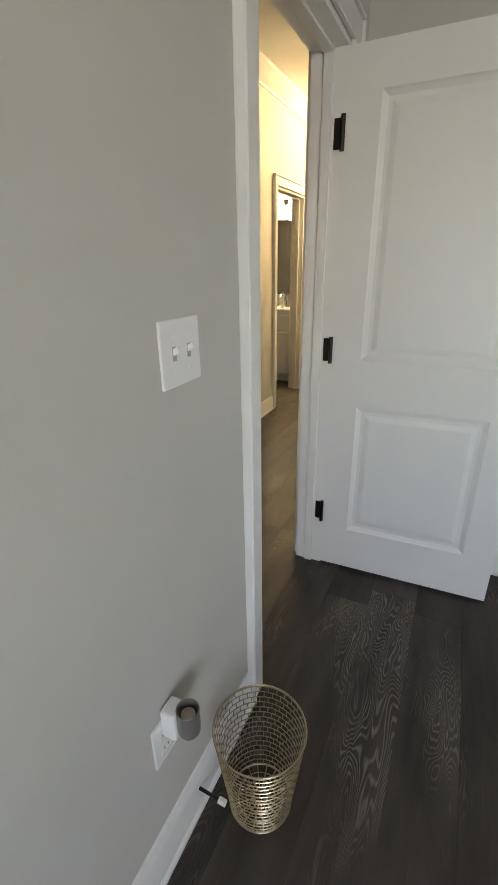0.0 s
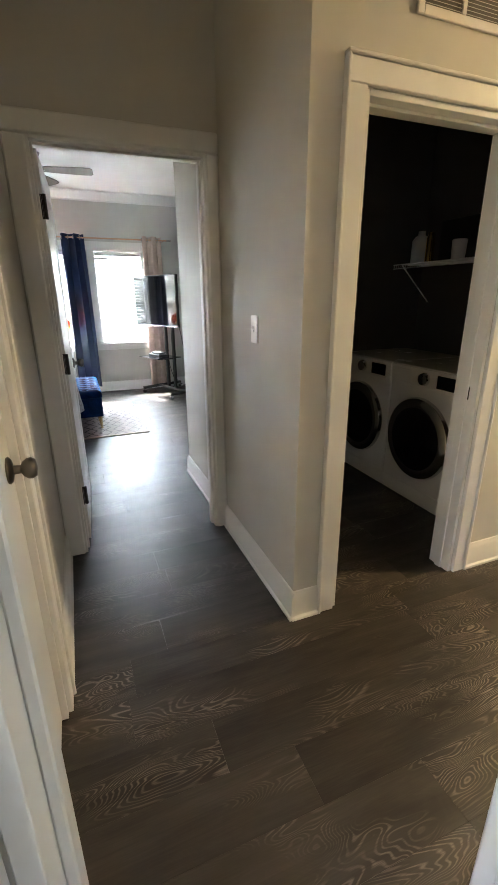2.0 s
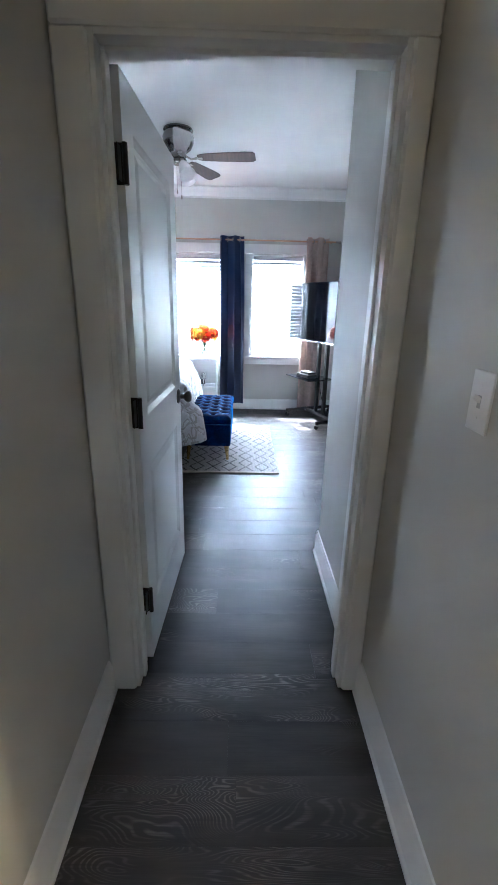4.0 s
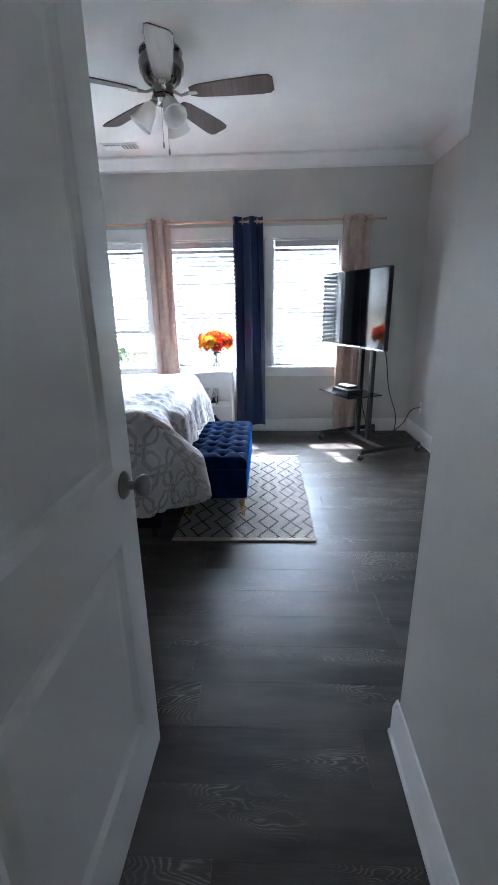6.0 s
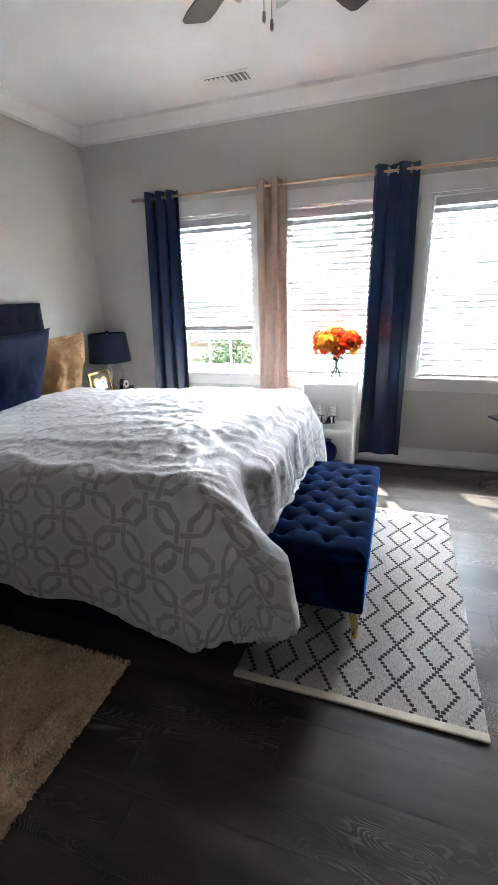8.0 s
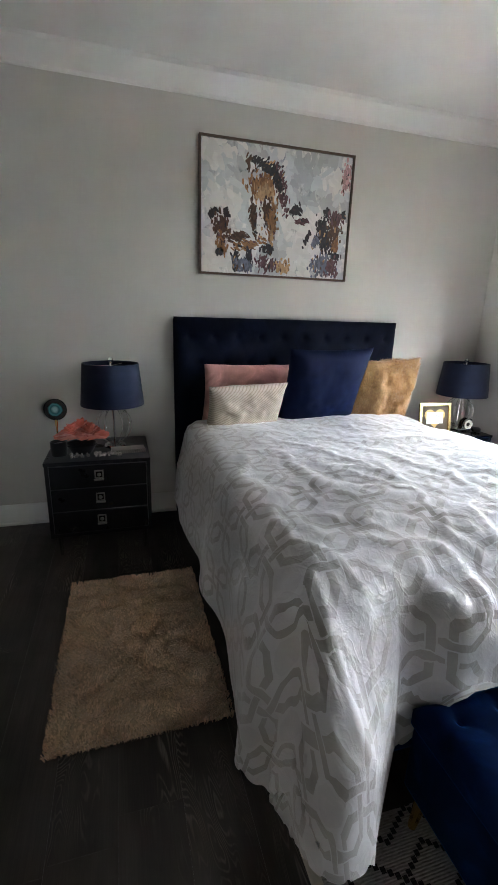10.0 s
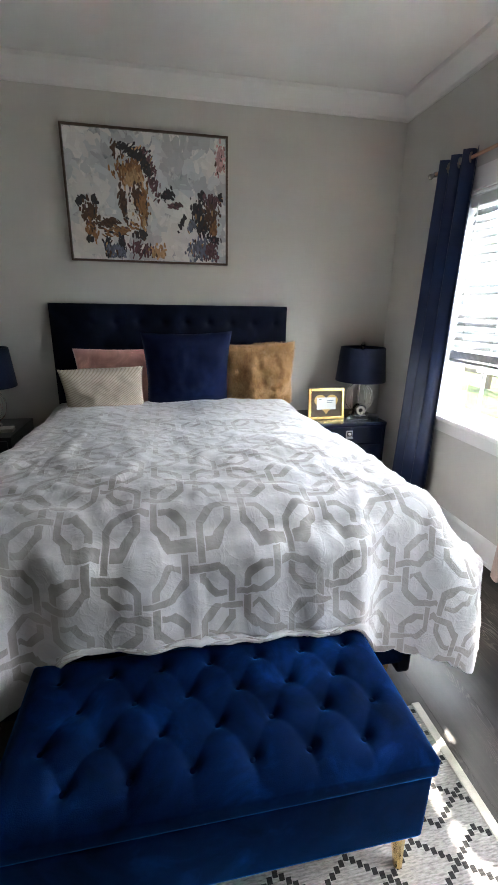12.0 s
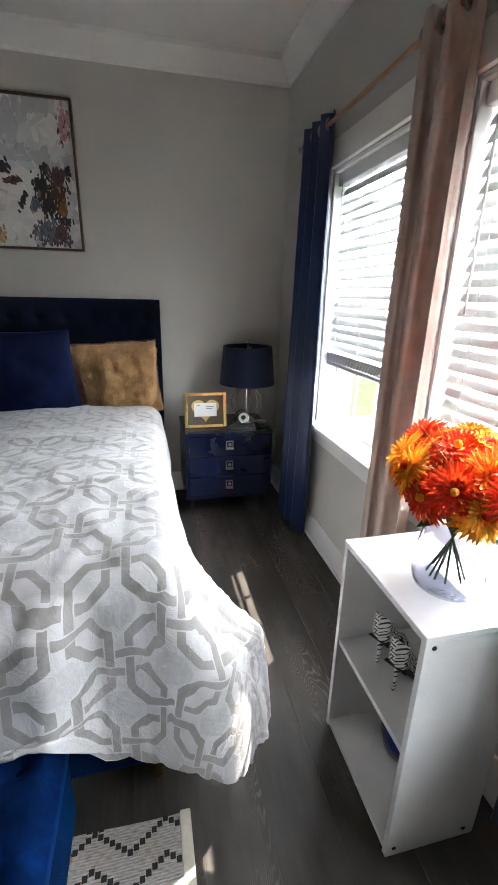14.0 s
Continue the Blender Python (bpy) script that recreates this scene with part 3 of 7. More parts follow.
# ---- windows, blinds and curtains ----
def window(k, y0, y1):
    win = thing(f"window_{k}", W, (y0 + y1) / 2, WZ0, label="white double-hung window with grilles and deep casing", category="window", kind="structure")
    h, w = WZ1 - WZ0, y1 - y0
    a, b = -w / 2, w / 2

    def put(name, *c, bevel=0.002, mat=TRIM, parent=win):
        return part(name, box(*c, bevel, 1), mat, parent)
    for s0, s1 in ((a - 0.082, a - 0.004), (b + 0.004, b + 0.082)):
        put("casing", 0, 0.019, s0, s1, 0.0042, h + 0.004)
    put("casing", 0, 0.022, a - 0.095, b + 0.095, h + 0.0045, h + 0.115)
    put("window_sill", -0.002, 0.055, a - 0.10, b + 0.10, -0.026, 0.004, bevel=0.005)
    put("window_sill", -0.118, -0.0022, a + 0.0005, b - 0.0005, 0.0005, 0.004, bevel=0)
    put("apron", 0, 0.016, a - 0.082, b + 0.082, -0.105, -0.0265)
    put("lining", -0.155, -0.001, a - 0.001, a + 0.012, 0.0005, h)
    put("lining", -0.155, -0.001, b - 0.012, b + 0.001, 0.0005, h)
    put("lining", -0.155, -0.001, a + 0.012, b - 0.012, h - 0.012, h)
    for nm, x, z0, z1 in (("lower_sash", -0.115, 0.002, h / 2 + 0.02), ("upper_sash", -0.148, h / 2 - 0.02, h - 0.013)):
        bm = bmesh.new()
        i0, i1 = a + 0.013, b - 0.013
        for c in ((i0, i0 + 0.042, z0, z1), (i1 - 0.042, i1, z0, z1), (i0 + 0.042, i1 - 0.042, z0, z0 + 0.045), (i0 + 0.042, i1 - 0.042, z1 - 0.036, z1)):
            add_box(bm, x, x + 0.030, *c)
        sash = part(nm, bm, TRIM, win)
        iw = (i1 - i0 - 0.084) / 3
        for q in (1, 2):
            part("muntin", box(x + 0.008, x + 0.022, i0 + 0.042 + q * iw - 0.008, i0 + 0.042 + q * iw + 0.008, z0 + 0.045, z1 - 0.036), TRIM, sash)
        zm = (z0 + z1) / 2
        part("muntin", box(x + 0.0085, x + 0.0215, i0 + 0.042, i1 - 0.042, zm - 0.008, zm + 0.008), TRIM, sash)
        pane = part("pane", box(x + 0.013, x + 0.017, i0 + 0.040, i1 - 0.040, z0 + 0.043, z1 - 0.034), GLASS, sash)
        pane.visible_shadow = False
    return win


def blind(y0, y1, bottom, tilt, label):
    """A faux-wood blind inside the opening: head rail, slats on ladder cords, bottom rail, wand."""
    yc, w = (y0 + y1) / 2, y1 - y0 - 0.036
    x = W - 0.055
    bl = thing("window_blind", x, yc, 0, label=label, category="blind", group="window blinds")
    part("head_rail", box(-0.025, 0.036, -w / 2, w / 2, WZ1 - 0.070, WZ1 - 0.014, 0.003, 1), SLAT, bl)
    pitch = 0.0425
    top = WZ1 - 0.095
    n = int((top - 0.745) / pitch)
    me = None
    stack = 0
    for i in range(n + 1):
        z = top - i * pitch
        low = bottom + 0.028 + 0.0052 * (n - i)
        gathered = z < low
        if gathered:
            z = low
        if me is None:
            bm = bmesh.new()
            prof = [(-0.025, -0.0015), (0.0, 0.0010), (0.025, -0.0015), (0.025, 0.0013), (0.0, 0.0038), (-0.025, 0.0013)]
            ends = [[bm.verts.new((px, s * w / 2, pz)) for px, pz in prof] for s in (-1, 1)]
            for q in range(6):
                bm.faces.new((ends[0][q], ends[0][(q + 1) % 6], ends[1][(q + 1) % 6], ends[1][q]))
            bm.faces.new(ends[0]), bm.faces.new(ends[1][::-1])
            ob = part("slat", bm, SLAT, bl)
            me = ob.data
        else:
            ob = new("slat", me)
            ob.parent = bl
        ob.matrix_basis = pose(0, 0, z, 0, (0 if gathered else tilt) + random.uniform(-1.2, 1.2), 0)
    part("bottom_rail", box(-0.026, 0.026, -w / 2, w / 2, bottom, bottom + 0.020, 0.004, 1), SLAT, bl)
    for q in (-0.36, 0.0, 0.36):
        bm = bmesh.new()
        for dx in (-0.026, 0.0275):
            add_tube(bm, [(dx, q * w, bottom + 0.015), (dx, q * w, WZ1 - 0.07)], 0.0011, 5)
        part("ladder_cord", bm, SLAT, bl)
    part("tilt_wand", tube([(0.042, -w * 0.40, WZ1 - 0.06), (0.044, -w * 0.40, WZ1 - 0.62)], 0.0045, 6), SLAT, bl)
    return bl


for k, (y0, y1) in enumerate(WIN, 1):
    window(k, y0, y1)
blind(*WIN[0], 1.045, 55, "white faux-wood blind drawn up above the lower sash")
blind(*WIN[1], 0.735, 60, "white faux-wood blind lowered to the sill, slats tilted")
blind(*WIN[2], 0.735, 55, "white faux-wood blind lowered to the sill, slats open")

ROD_X, ROD_Z = W + 0.085, 2.118
rod = thing("curtain_rod", ROD_X, 0.8, ROD_Z, label="slim rose-gold curtain rod across three windows", category="curtain rod")
part("pole", tube([(0, -1.61, 0), (0, 1.66, 0)], 0.0095, 14), COPPER, rod)
for s in (-1, 1):
    part("finial", turned(lathe([(0, 0), (0.014, 0), (0.015, 0.006), (0.0125, 0.010), (0.0125, 0.044), (0.016, 0.048), (0.016, 0.060), (0, 0.062)], 16), Matrix.Translation((0, 1.655 if s > 0 else -1.605, 0)) @ Euler((radians(-90 * s), 0, 0)).to_matrix().to_4x4()), NICKEL, rod, "", 40)
for by in (-1.575, -0.55, 0.52, 1.60):
    part("bracket", tube([(-0.085, by, -0.012), (-0.06, by, -0.012), (0, by, -0.011)], 0.006, 8), COPPER, rod)


def curtain(name, y0, y1, bottom, mat, folds, label, b0=None, b1=None, depth=0.034, seed=0):
    """A grommet-top panel; y0-y1 at the rod, b0-b1 at the hem."""
    b0, b1 = (y0 if b0 is None else b0), (y1 if b1 is None else b1)
    top = ROD_Z + 0.042
    cu = thing(name, ROD_X, 0, 0, label=label, category="curtain", group="window curtains")

    def shape(u, v):
        z = bottom + (top - bottom) * v
        k = 1 - v
        y = (y0 + (y1 - y0) * u) * v + (b0 + (b1 - b0) * u) * k
        ph = u * folds * 2 * math.pi + 0.55 * k * math.sin(seed + 3.1 * u + 1.2)
        x = depth * (0.9 + 0.25 * k) * math.sin(ph) * (0.85 + 0.15 * math.sin(5 * u + seed))
        x += 0.007 * noise.noise((u * 3 + seed, v * 1.6, 0)) + 0.002 * noise.noise((u * 9, v * 12 + seed, 2))
        y += 0.012 * math.sin(2 * ph + seed) + 0.008 * noise.noise((u * 2, v * 1.5, seed))
        return (max(x, -0.045), y, z + 0.006 * math.sin(ph) * (v > 0.98) - 0.006 * math.cos(ph + seed) * (v < 0.02))
    cloth = part("cloth", grid_mesh(folds * 22, 60, shape), mat, cu, "", 180)
    so = cloth.modifiers.new("thick", "SOLIDIFY")
    so.thickness, so.offset = 0.003, 0
    for i in range(folds * 2):
        u = (i + 0.5) / (folds * 2) + 0.0
        yy = y0 + (y1 - y0) * ((i + 0.25) / (folds * 2))
        ring = bmesh.new()
        add_lathe(ring, [(0.016, -0.003), (0.025, -0.003), (0.027, 0), (0.025, 0.003), (0.016, 0.003)], 18, close=True)
        part("grommet", turned(ring, Matrix.Translation((0, yy, ROD_Z)) @ Euler((radians(90), 0, radians(35 if i % 2 else -35))).to_matrix().to_4x4()), NICKEL, cu, "", 50)
    return cu


curtain("curtain", -0.74, -0.46, 0.035, BLUE_CURTAIN, 3, "navy blue satin grommet curtain hanging to the floor", -0.83, -0.50, 0.040, seed=1)
curtain("curtain", 0.215, 0.435, 0.035, TAN_CURTAIN, 2, "taupe grommet curtain between two windows", 0.19, 0.46, seed=4)
curtain("curtain", 1.045, 1.335, 0.095, BLUE_CURTAIN, 2, "navy blue satin grommet curtain beside the white shelf", 1.03, 1.36, 0.022, seed=7)
curtain("curtain", 2.095, 2.365, 0.05, TAN_CURTAIN, 2, "taupe grommet curtain behind the television", 2.08, 2.38, seed=2)


# ---- rugs ----
def flat_rug():
    rg = thing("area_rug", -5.395, 1.235, 0, label="cream flat-woven rug with black diamond lattice", category="rug")
    L, B = 1.485, 0.865

    def shape(u, v):
        x, y = (u - 0.5) * L, (v - 0.5) * B
        edge = min(u, 1 - u, v * B / L, (1 - v) * B / L)
        return (x + 0.004 * noise.noise((y * 5, 1.3, u * 2)), y + 0.004 * noise.noise((x * 5, 2.7, v * 2)), 0.009 + 0.0015 * noise.noise((x * 7, y * 7, 0)) + (0.004 * noise.noise((x * 3, y * 3, 4)) if edge < 0.02 else 0))
    ob = part("woven_field", grid_mesh(60, 40, shape), RUG, rg, "", 60)
    so = ob.modifiers.new("thick", "SOLIDIFY")
    so.thickness, so.offset = 0.008, -1
    for s in (-1, 1):
        part("binding", box(s * L / 2 - 0.016, s * L / 2 + 0.014, -B / 2 - 0.003, B / 2 + 0.003, 0.001, 0.013, 0.004, 2), FRINGE, rg)
    return rg


flat_rug()


def shag_rug():
    rg = thing("shag_rug", -4.26, -0.08, 0, label="small tan shag rug beside the bed", category="rug")
    L, B = 0.62, 0.95
    part("backing", box(-L / 2 + 0.01, L / 2 - 0.01, -B / 2 + 0.01, B / 2 - 0.01, 0.0, 0.012, 0.004, 1), SHAG, rg)
    rnd = random.Random(5)
    vs, fs = [], []
    for i in range(24000):
        x, y = rnd.uniform(-L / 2, L / 2), rnd.uniform(-B / 2, B / 2)
        e = min(L / 2 - abs(x), B / 2 - abs(y))
        a = 2.2 * noise.noise((x * 9, y * 9, 3)) * 3 + rnd.uniform(-0.8, 0.8)
        lean = rnd.uniform(0.008, 0.018) * (0.35 if e < 0.03 else 1.0)
        dx, dy = math.cos(a) * lean, math.sin(a) * lean
        if e < 0.03:
            dx += math.copysign(0.004, x) * (L / 2 - abs(x) < 0.03)
            dy += math.copysign(0.004, y) * (B / 2 - abs(y) < 0.03)
        h = rnd.uniform(0.022, 0.029)
        wx, wy = -math.sin(a) * 0.0030, math.cos(a) * 0.0030
        k = len(vs)
        vs += [(x - wx, y - wy, 0.004), (x + wx, y + wy, 0.004), (x + dx * 0.55 + wx, y + dy * 0.55 + wy, h * 0.8), (x + dx * 0.55 - wx, y + dy * 0.55 - wy, h * 0.8), (x + dx, y + dy, h * 0.86)]
        fs += [(k, k + 1, k + 2, k + 3), (k + 3, k + 2, k + 4)]
    me = bpy.data.meshes.new("pile")
    me.from_pydata(vs, [], fs)
    me.materials.append(SHAG)
    ob = new("pile", me)
    ob.parent = rg
    tagged(ob, "shaggy tan pile", kind="stuff")
    return rg


shag_rug()

# ---- bed ----
BX0, BX1, BY0, BY1 = -6.17, -4.60, -1.26, 0.76
BTOP = 0.775


def seg_dist(x, y, x0, y0, x1, y1):
    dx, dy = x1 - x0, y1 - y0
    k = max(0.0, min(1.0, ((x - x0) * dx + (y - y0) * dy) / (dx * dx + dy * dy)))
    return math.hypot(x - x0 - k * dx, y - y0 - k * dy)


def tufted(nu, nv, w, h, buttons, depth, sigma, puff, edge, crease=0.12):
    """A padded panel in x (0..w) and y (0..h), bulging in z, with dimples at the buttons."""
    pitch = min(math.hypot(a[0] - b[0], a[1] - b[1]) for a in buttons for b in buttons if a[1] != b[1]) * 1.08
    seams = [(*a, *b) for a in buttons for b in buttons if a[1] < b[1] and math.hypot(a[0] - b[0], a[1] - b[1]) < pitch]
    low, top_ = min(b[1] for b in buttons), max(b[1] for b in buttons)
    seams += [(b[0], b[1], b[0], 0.0) for b in buttons if b[1] == low] + [(b[0], b[1], b[0], h) for b in buttons if b[1] == top_]

    def shape(u, v):
        x, y = u * w, v * h
        e = min(x, w - x, y, h - y)
        z = puff * (1 - math.exp(-e / edge))
        d0 = min(math.hypot(x - bx, y - by) for bx, by in buttons)
        z -= depth * math.exp(-(d0 / sigma) ** 1.2)
        # folds run from button to button, and straight from the outer ones to the edge
        fold = min(seg_dist(x, y, *q) for q in seams)
        z -= depth * crease * math.exp(-fold / (sigma * 0.40)) * (1 - math.exp(-e / (edge * 0.4)))
        z -= 0.002 * noise.noise((x * 16, y * 16, 3.0))
        return (x, y, z)
    return grid_mesh(nu, nv, shape)


def button_mesh(r=0.011):
    return lathe([(r, 0.0), (r * 0.95, 0.003), (r * 0.6, 0.0055), (0, 0.0065)], 14)


def headboard_and_base():
    bed = thing("bed", -5.39, -0.25, 0, label="queen bed with navy tufted velvet headboard and base", category="bed")
    ox, oy = 5.39, 0.25
    hw, hz = 1.62, 1.355
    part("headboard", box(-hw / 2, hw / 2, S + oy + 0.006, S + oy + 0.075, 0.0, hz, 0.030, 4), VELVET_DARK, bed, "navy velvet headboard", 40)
    rows = [1.235, 1.07, 0.905]
    btn = [(0.095 + 0.1589 * i + (0.0795 if r % 2 else 0), z - 0.62) for r, z in enumerate(rows) for i in range(10 - (r % 2))]
    pad = tufted(150, 74, hw, 0.735, btn, 0.022, 0.022, 0.028, 0.030, 0.05)
    turn = Matrix.Translation((hw / 2, S + oy + 0.074, 0.62)) @ Matrix(((-1, 0, 0, 0), (0, 0, 1, 0), (0, 1, 0, 0), (0, 0, 0, 1)))
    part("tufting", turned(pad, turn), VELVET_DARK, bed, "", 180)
    for bx, by in btn[:10]:
        part("button", turned(button_mesh(), turn @ Matrix.Translation((bx, by, 0.002))), VELVET_DARK, bed, "", 60)
    for x0, x1 in ((BX0 + ox + 0.03, BX0 + ox + 0.08), (BX1 + ox - 0.08, BX1 + ox - 0.03)):
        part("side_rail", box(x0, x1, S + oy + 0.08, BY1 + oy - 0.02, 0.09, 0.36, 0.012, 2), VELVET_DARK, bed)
    part("foot_rail", box(BX0 + ox + 0.03, BX1 + ox - 0.03, BY1 + oy - 0.07, BY1 + oy - 0.02, 0.135, 0.36, 0.012, 2), VELVET, bed)
    part("slat_base", box(BX0 + ox + 0.08, BX1 + ox - 0.08, S + oy + 0.08, BY1 + oy - 0.07, 0.26, 0.32), DARK_LACQUER, bed)
    for lx, ly in ((BX0 + ox + 0.10, BY1 + oy - 0.08), (BX1 + ox - 0.10, BY1 + oy - 0.08), (BX0 + ox + 0.10, -0.9), (BX1 + ox - 0.10, -0.9)):
        part("leg", tube([(lx, ly, 0.0), (lx, ly, 0.14)], [0.013, 0.022], 12), GOLD, bed, "gold metal leg")
    return bed


headboard_and_base()
mt = thing("mattress", -5.385, -0.25, 0.32, label="thick mattress under the comforter", category="mattress")
part("ticking", box(-0.745, 0.745, -1.0, 0.96, 0.0, 0.355, 0.05, 3), TRIM, mt, "", 40)


HEM = woven("white cotton hem", (0.50, 0.49, 0.485), 0.8, 500, 0.3)


def comforter():
    """A thick sheet laid over the mattress: flat coordinates s (across) and t (along), draped past the edges."""
    hx, r = 0.78, 0.09
    cx = (BX0 + BX1) / 2
    top_y, foot = -0.98, BY1

    def bend(d):
        # d: flat distance past the start of the rounded edge -> (outward, down)
        if d <= 0:
            return d, 0.0
        a = d / r
        if a < math.pi / 2:
            return r * math.sin(a), r * (1 - math.cos(a))
        return r + 0.10 * (d - r * math.pi / 2), r + (d - r * math.pi / 2) * 0.99

    LEFT, RIGHT, FOOT = 0.525, 0.54, 0.465

    def flat(u, v):
        s = -hx - RIGHT + u * (2 * hx + RIGHT + LEFT)      # towards -x first
        t = top_y + v * (foot - top_y + FOOT)
        return s, t

    def shape(u, v):
        s, t = flat(u, v)
        side = 1 if s > 0 else -1
        a, b = max(0.0, abs(s) - (hx - r)), max(0.0, t - (foot - r))
        rho = math.hypot(a, b)
        th = math.atan2(b, a)
        c, q = (math.cos(th), math.sin(th)) if rho > 0 else (1.0, 0.0)
        corner = math.sin(2 * th) if rho > 0 else 0.0
        # the sheet's square corner falls as a broad rounded lobe
        wide = LEFT if s > 0 else RIGHT
        full = ((c / wide) ** 3 + (q / FOOT) ** 3) ** (-1 / 3) * max(c / wide, q / FOOT)
        out, drop = bend(rho * full * (1.0 if s < 0 else (0.87 + 0.12 * max(0.0, min(1.0, (t - 0.15) / 0.4))) * (1 - 0.15 * corner)))
        hang = min(1.0, drop / 0.25)
        # hanging folds, and a billow at the corners
        along = (t if q < 0.5 else 2.0 + s * side) + th * 0.35
        out += hang * (0.009 * math.sin(along * 8.5 + 0.6) + 0.004 * math.sin(along * 17 + 2 * drop) + 0.035 * noise.noise((along * 3.1, drop * 2.2, 1.5 + side)))
        out += corner * hang * (0.055 + 0.02 * math.sin(th * 6 + 1.0))
        flare = max(0.0, min(1.0, (t - 0.1) / 0.7)) if side < 0 else 0.15
        x = side * (min(abs(s), hx - r) + out * c + 0.16 * flare * hang * hang * c)
        lobe = max(0.0, min(1.0, (abs(s) - 0.50) / 0.20))
        y = min(t, foot - r) + out * q + (0.21 if side > 0 else 0.05) * lobe * hang * q
        z = BTOP - drop - 0.045 * max(0.0, min(1.0, (0.25 - t) / 0.9))
        inside = max(0.0, min(1.0, (hx - abs(s)) / 0.3)) * max(0.0, min(1.0, (foot - t) / 0.3))
        soft_ = 1.0 - 0.5 * hang
        z += 0.020 * inside + soft_ * (0.018 * noise.noise((s * 2.4, t * 2.4, 0.0)) + 0.008 * noise.noise((s * 5.5, t * 4.5, 2.0)) + 0.002 * noise.noise((s * 17, t * 13, 5.0)))
        ridge = abs(noise.noise((s * 4.2 + 0.8 * t, t * 3.4, 9.0)))
        z += 0.009 * max(0, 0.22 - ridge) / 0.22 * (0.35 + 0.65 * min(1, max(0, t + 0.7)))
        ridge = abs(noise.noise((s * 9.0 - 2.0 * t, t * 7.0 + s, 4.0)))
        z += (0.004 + 0.012 * min(1, max(0, t))) * max(0, 0.16 - ridge) / 0.16
        # the foot rests on the bench lid
        if q > 0.9 and -0.56 < s < 0.46 and drop > 0.05:
            lift = max(0.0, min(1, (0.46 - s) / 0.10, (s + 0.56) / 0.10))
            y += (0.07 + 0.006 * math.sin(s * 9) + 0.022 * noise.noise((s * 9, 1.0, 7.0)) + 0.008 * noise.noise((s * 27, t * 12, 2.0))) * lift * min(1.0, drop / 0.10)
            z = z * (1 - lift) + max(z, 0.455 + 0.012 * math.sin(s * 7) + 0.016 * noise.noise((s * 10, t * 9, 3.0))) * lift
        return (cx + x, y, max(z, 0.03))
    co = thing("comforter", 0, 0, 0, label="white comforter with silver-grey octagon lattice, rumpled over the bed", category="comforter")
    ob = part("quilted_sheet", grid_mesh(170, 150, shape, flat), COMFORTER, co, "", 180)
    so = ob.modifiers.new("thick", "SOLIDIFY")
    so.thickness, so.offset = 0.014, 0
    edge = [shape(0, k / 60) for k in range(61)] + [shape(k / 90, 1) for k in range(1, 91)] + [shape(1, 1 - k / 60) for k in range(1, 61)]
    part("hem", tube(edge, 0.0035, 8), HEM, co, "white rolled hem", 60)
    return co


comforter()


# ---- bench ----
def bench():
    be = thing("storage_bench", -5.40, 1.035, 0.012, label="royal blue velvet storage bench with tufted lid and gold legs", category="bench")
    L, B = 0.95, 0.43
    part("body", box(-L / 2 + 0.006, L / 2 - 0.006, -B / 2 + 0.006, B / 2 - 0.006, 0.135, 0.335, 0.014, 3), VELVET, be, "", 40)
    part("lid_frame", box(-L / 2, L / 2, -B / 2, B / 2, 0.340, 0.392, 0.012, 3), VELVET, be, "", 40)
    btn = [(0.085 + 0.13 * i + (0.065 if r % 2 else 0), 0.075 + 0.093 * r) for r in range(4) for i in range(7 - (r % 2))]
    pad = tufted(190, 90, L - 0.004, B - 0.004, btn, 0.030, 0.022, 0.036, 0.020)
    tm = Matrix.Translation((-L / 2 + 0.002, -B / 2 + 0.002, 0.388))
    part("tufted_top", turned(pad, tm), VELVET, be, "", 180)
    for bx, by in btn:
        part("button", turned(button_mesh(0.010), tm @ Matrix.Translation((bx, by, 0.004))), VELVET, be, "", 60)
    for sx in (-1, 1):
        for sy in (-1, 1):
            bm = bmesh.new()
            x, y = sx * (L / 2 - 0.05), sy * (B / 2 - 0.045)
            add_tube(bm, [(x + sx * 0.012, y + sy * 0.012, -0.010), (x + sx * 0.006, y + sy * 0.006, 0.07), (x, y, 0.136)], [0.011, 0.016, 0.025], 10)
            part("leg", bm, GOLD, be, "gold metal leg")
    return be


bench()


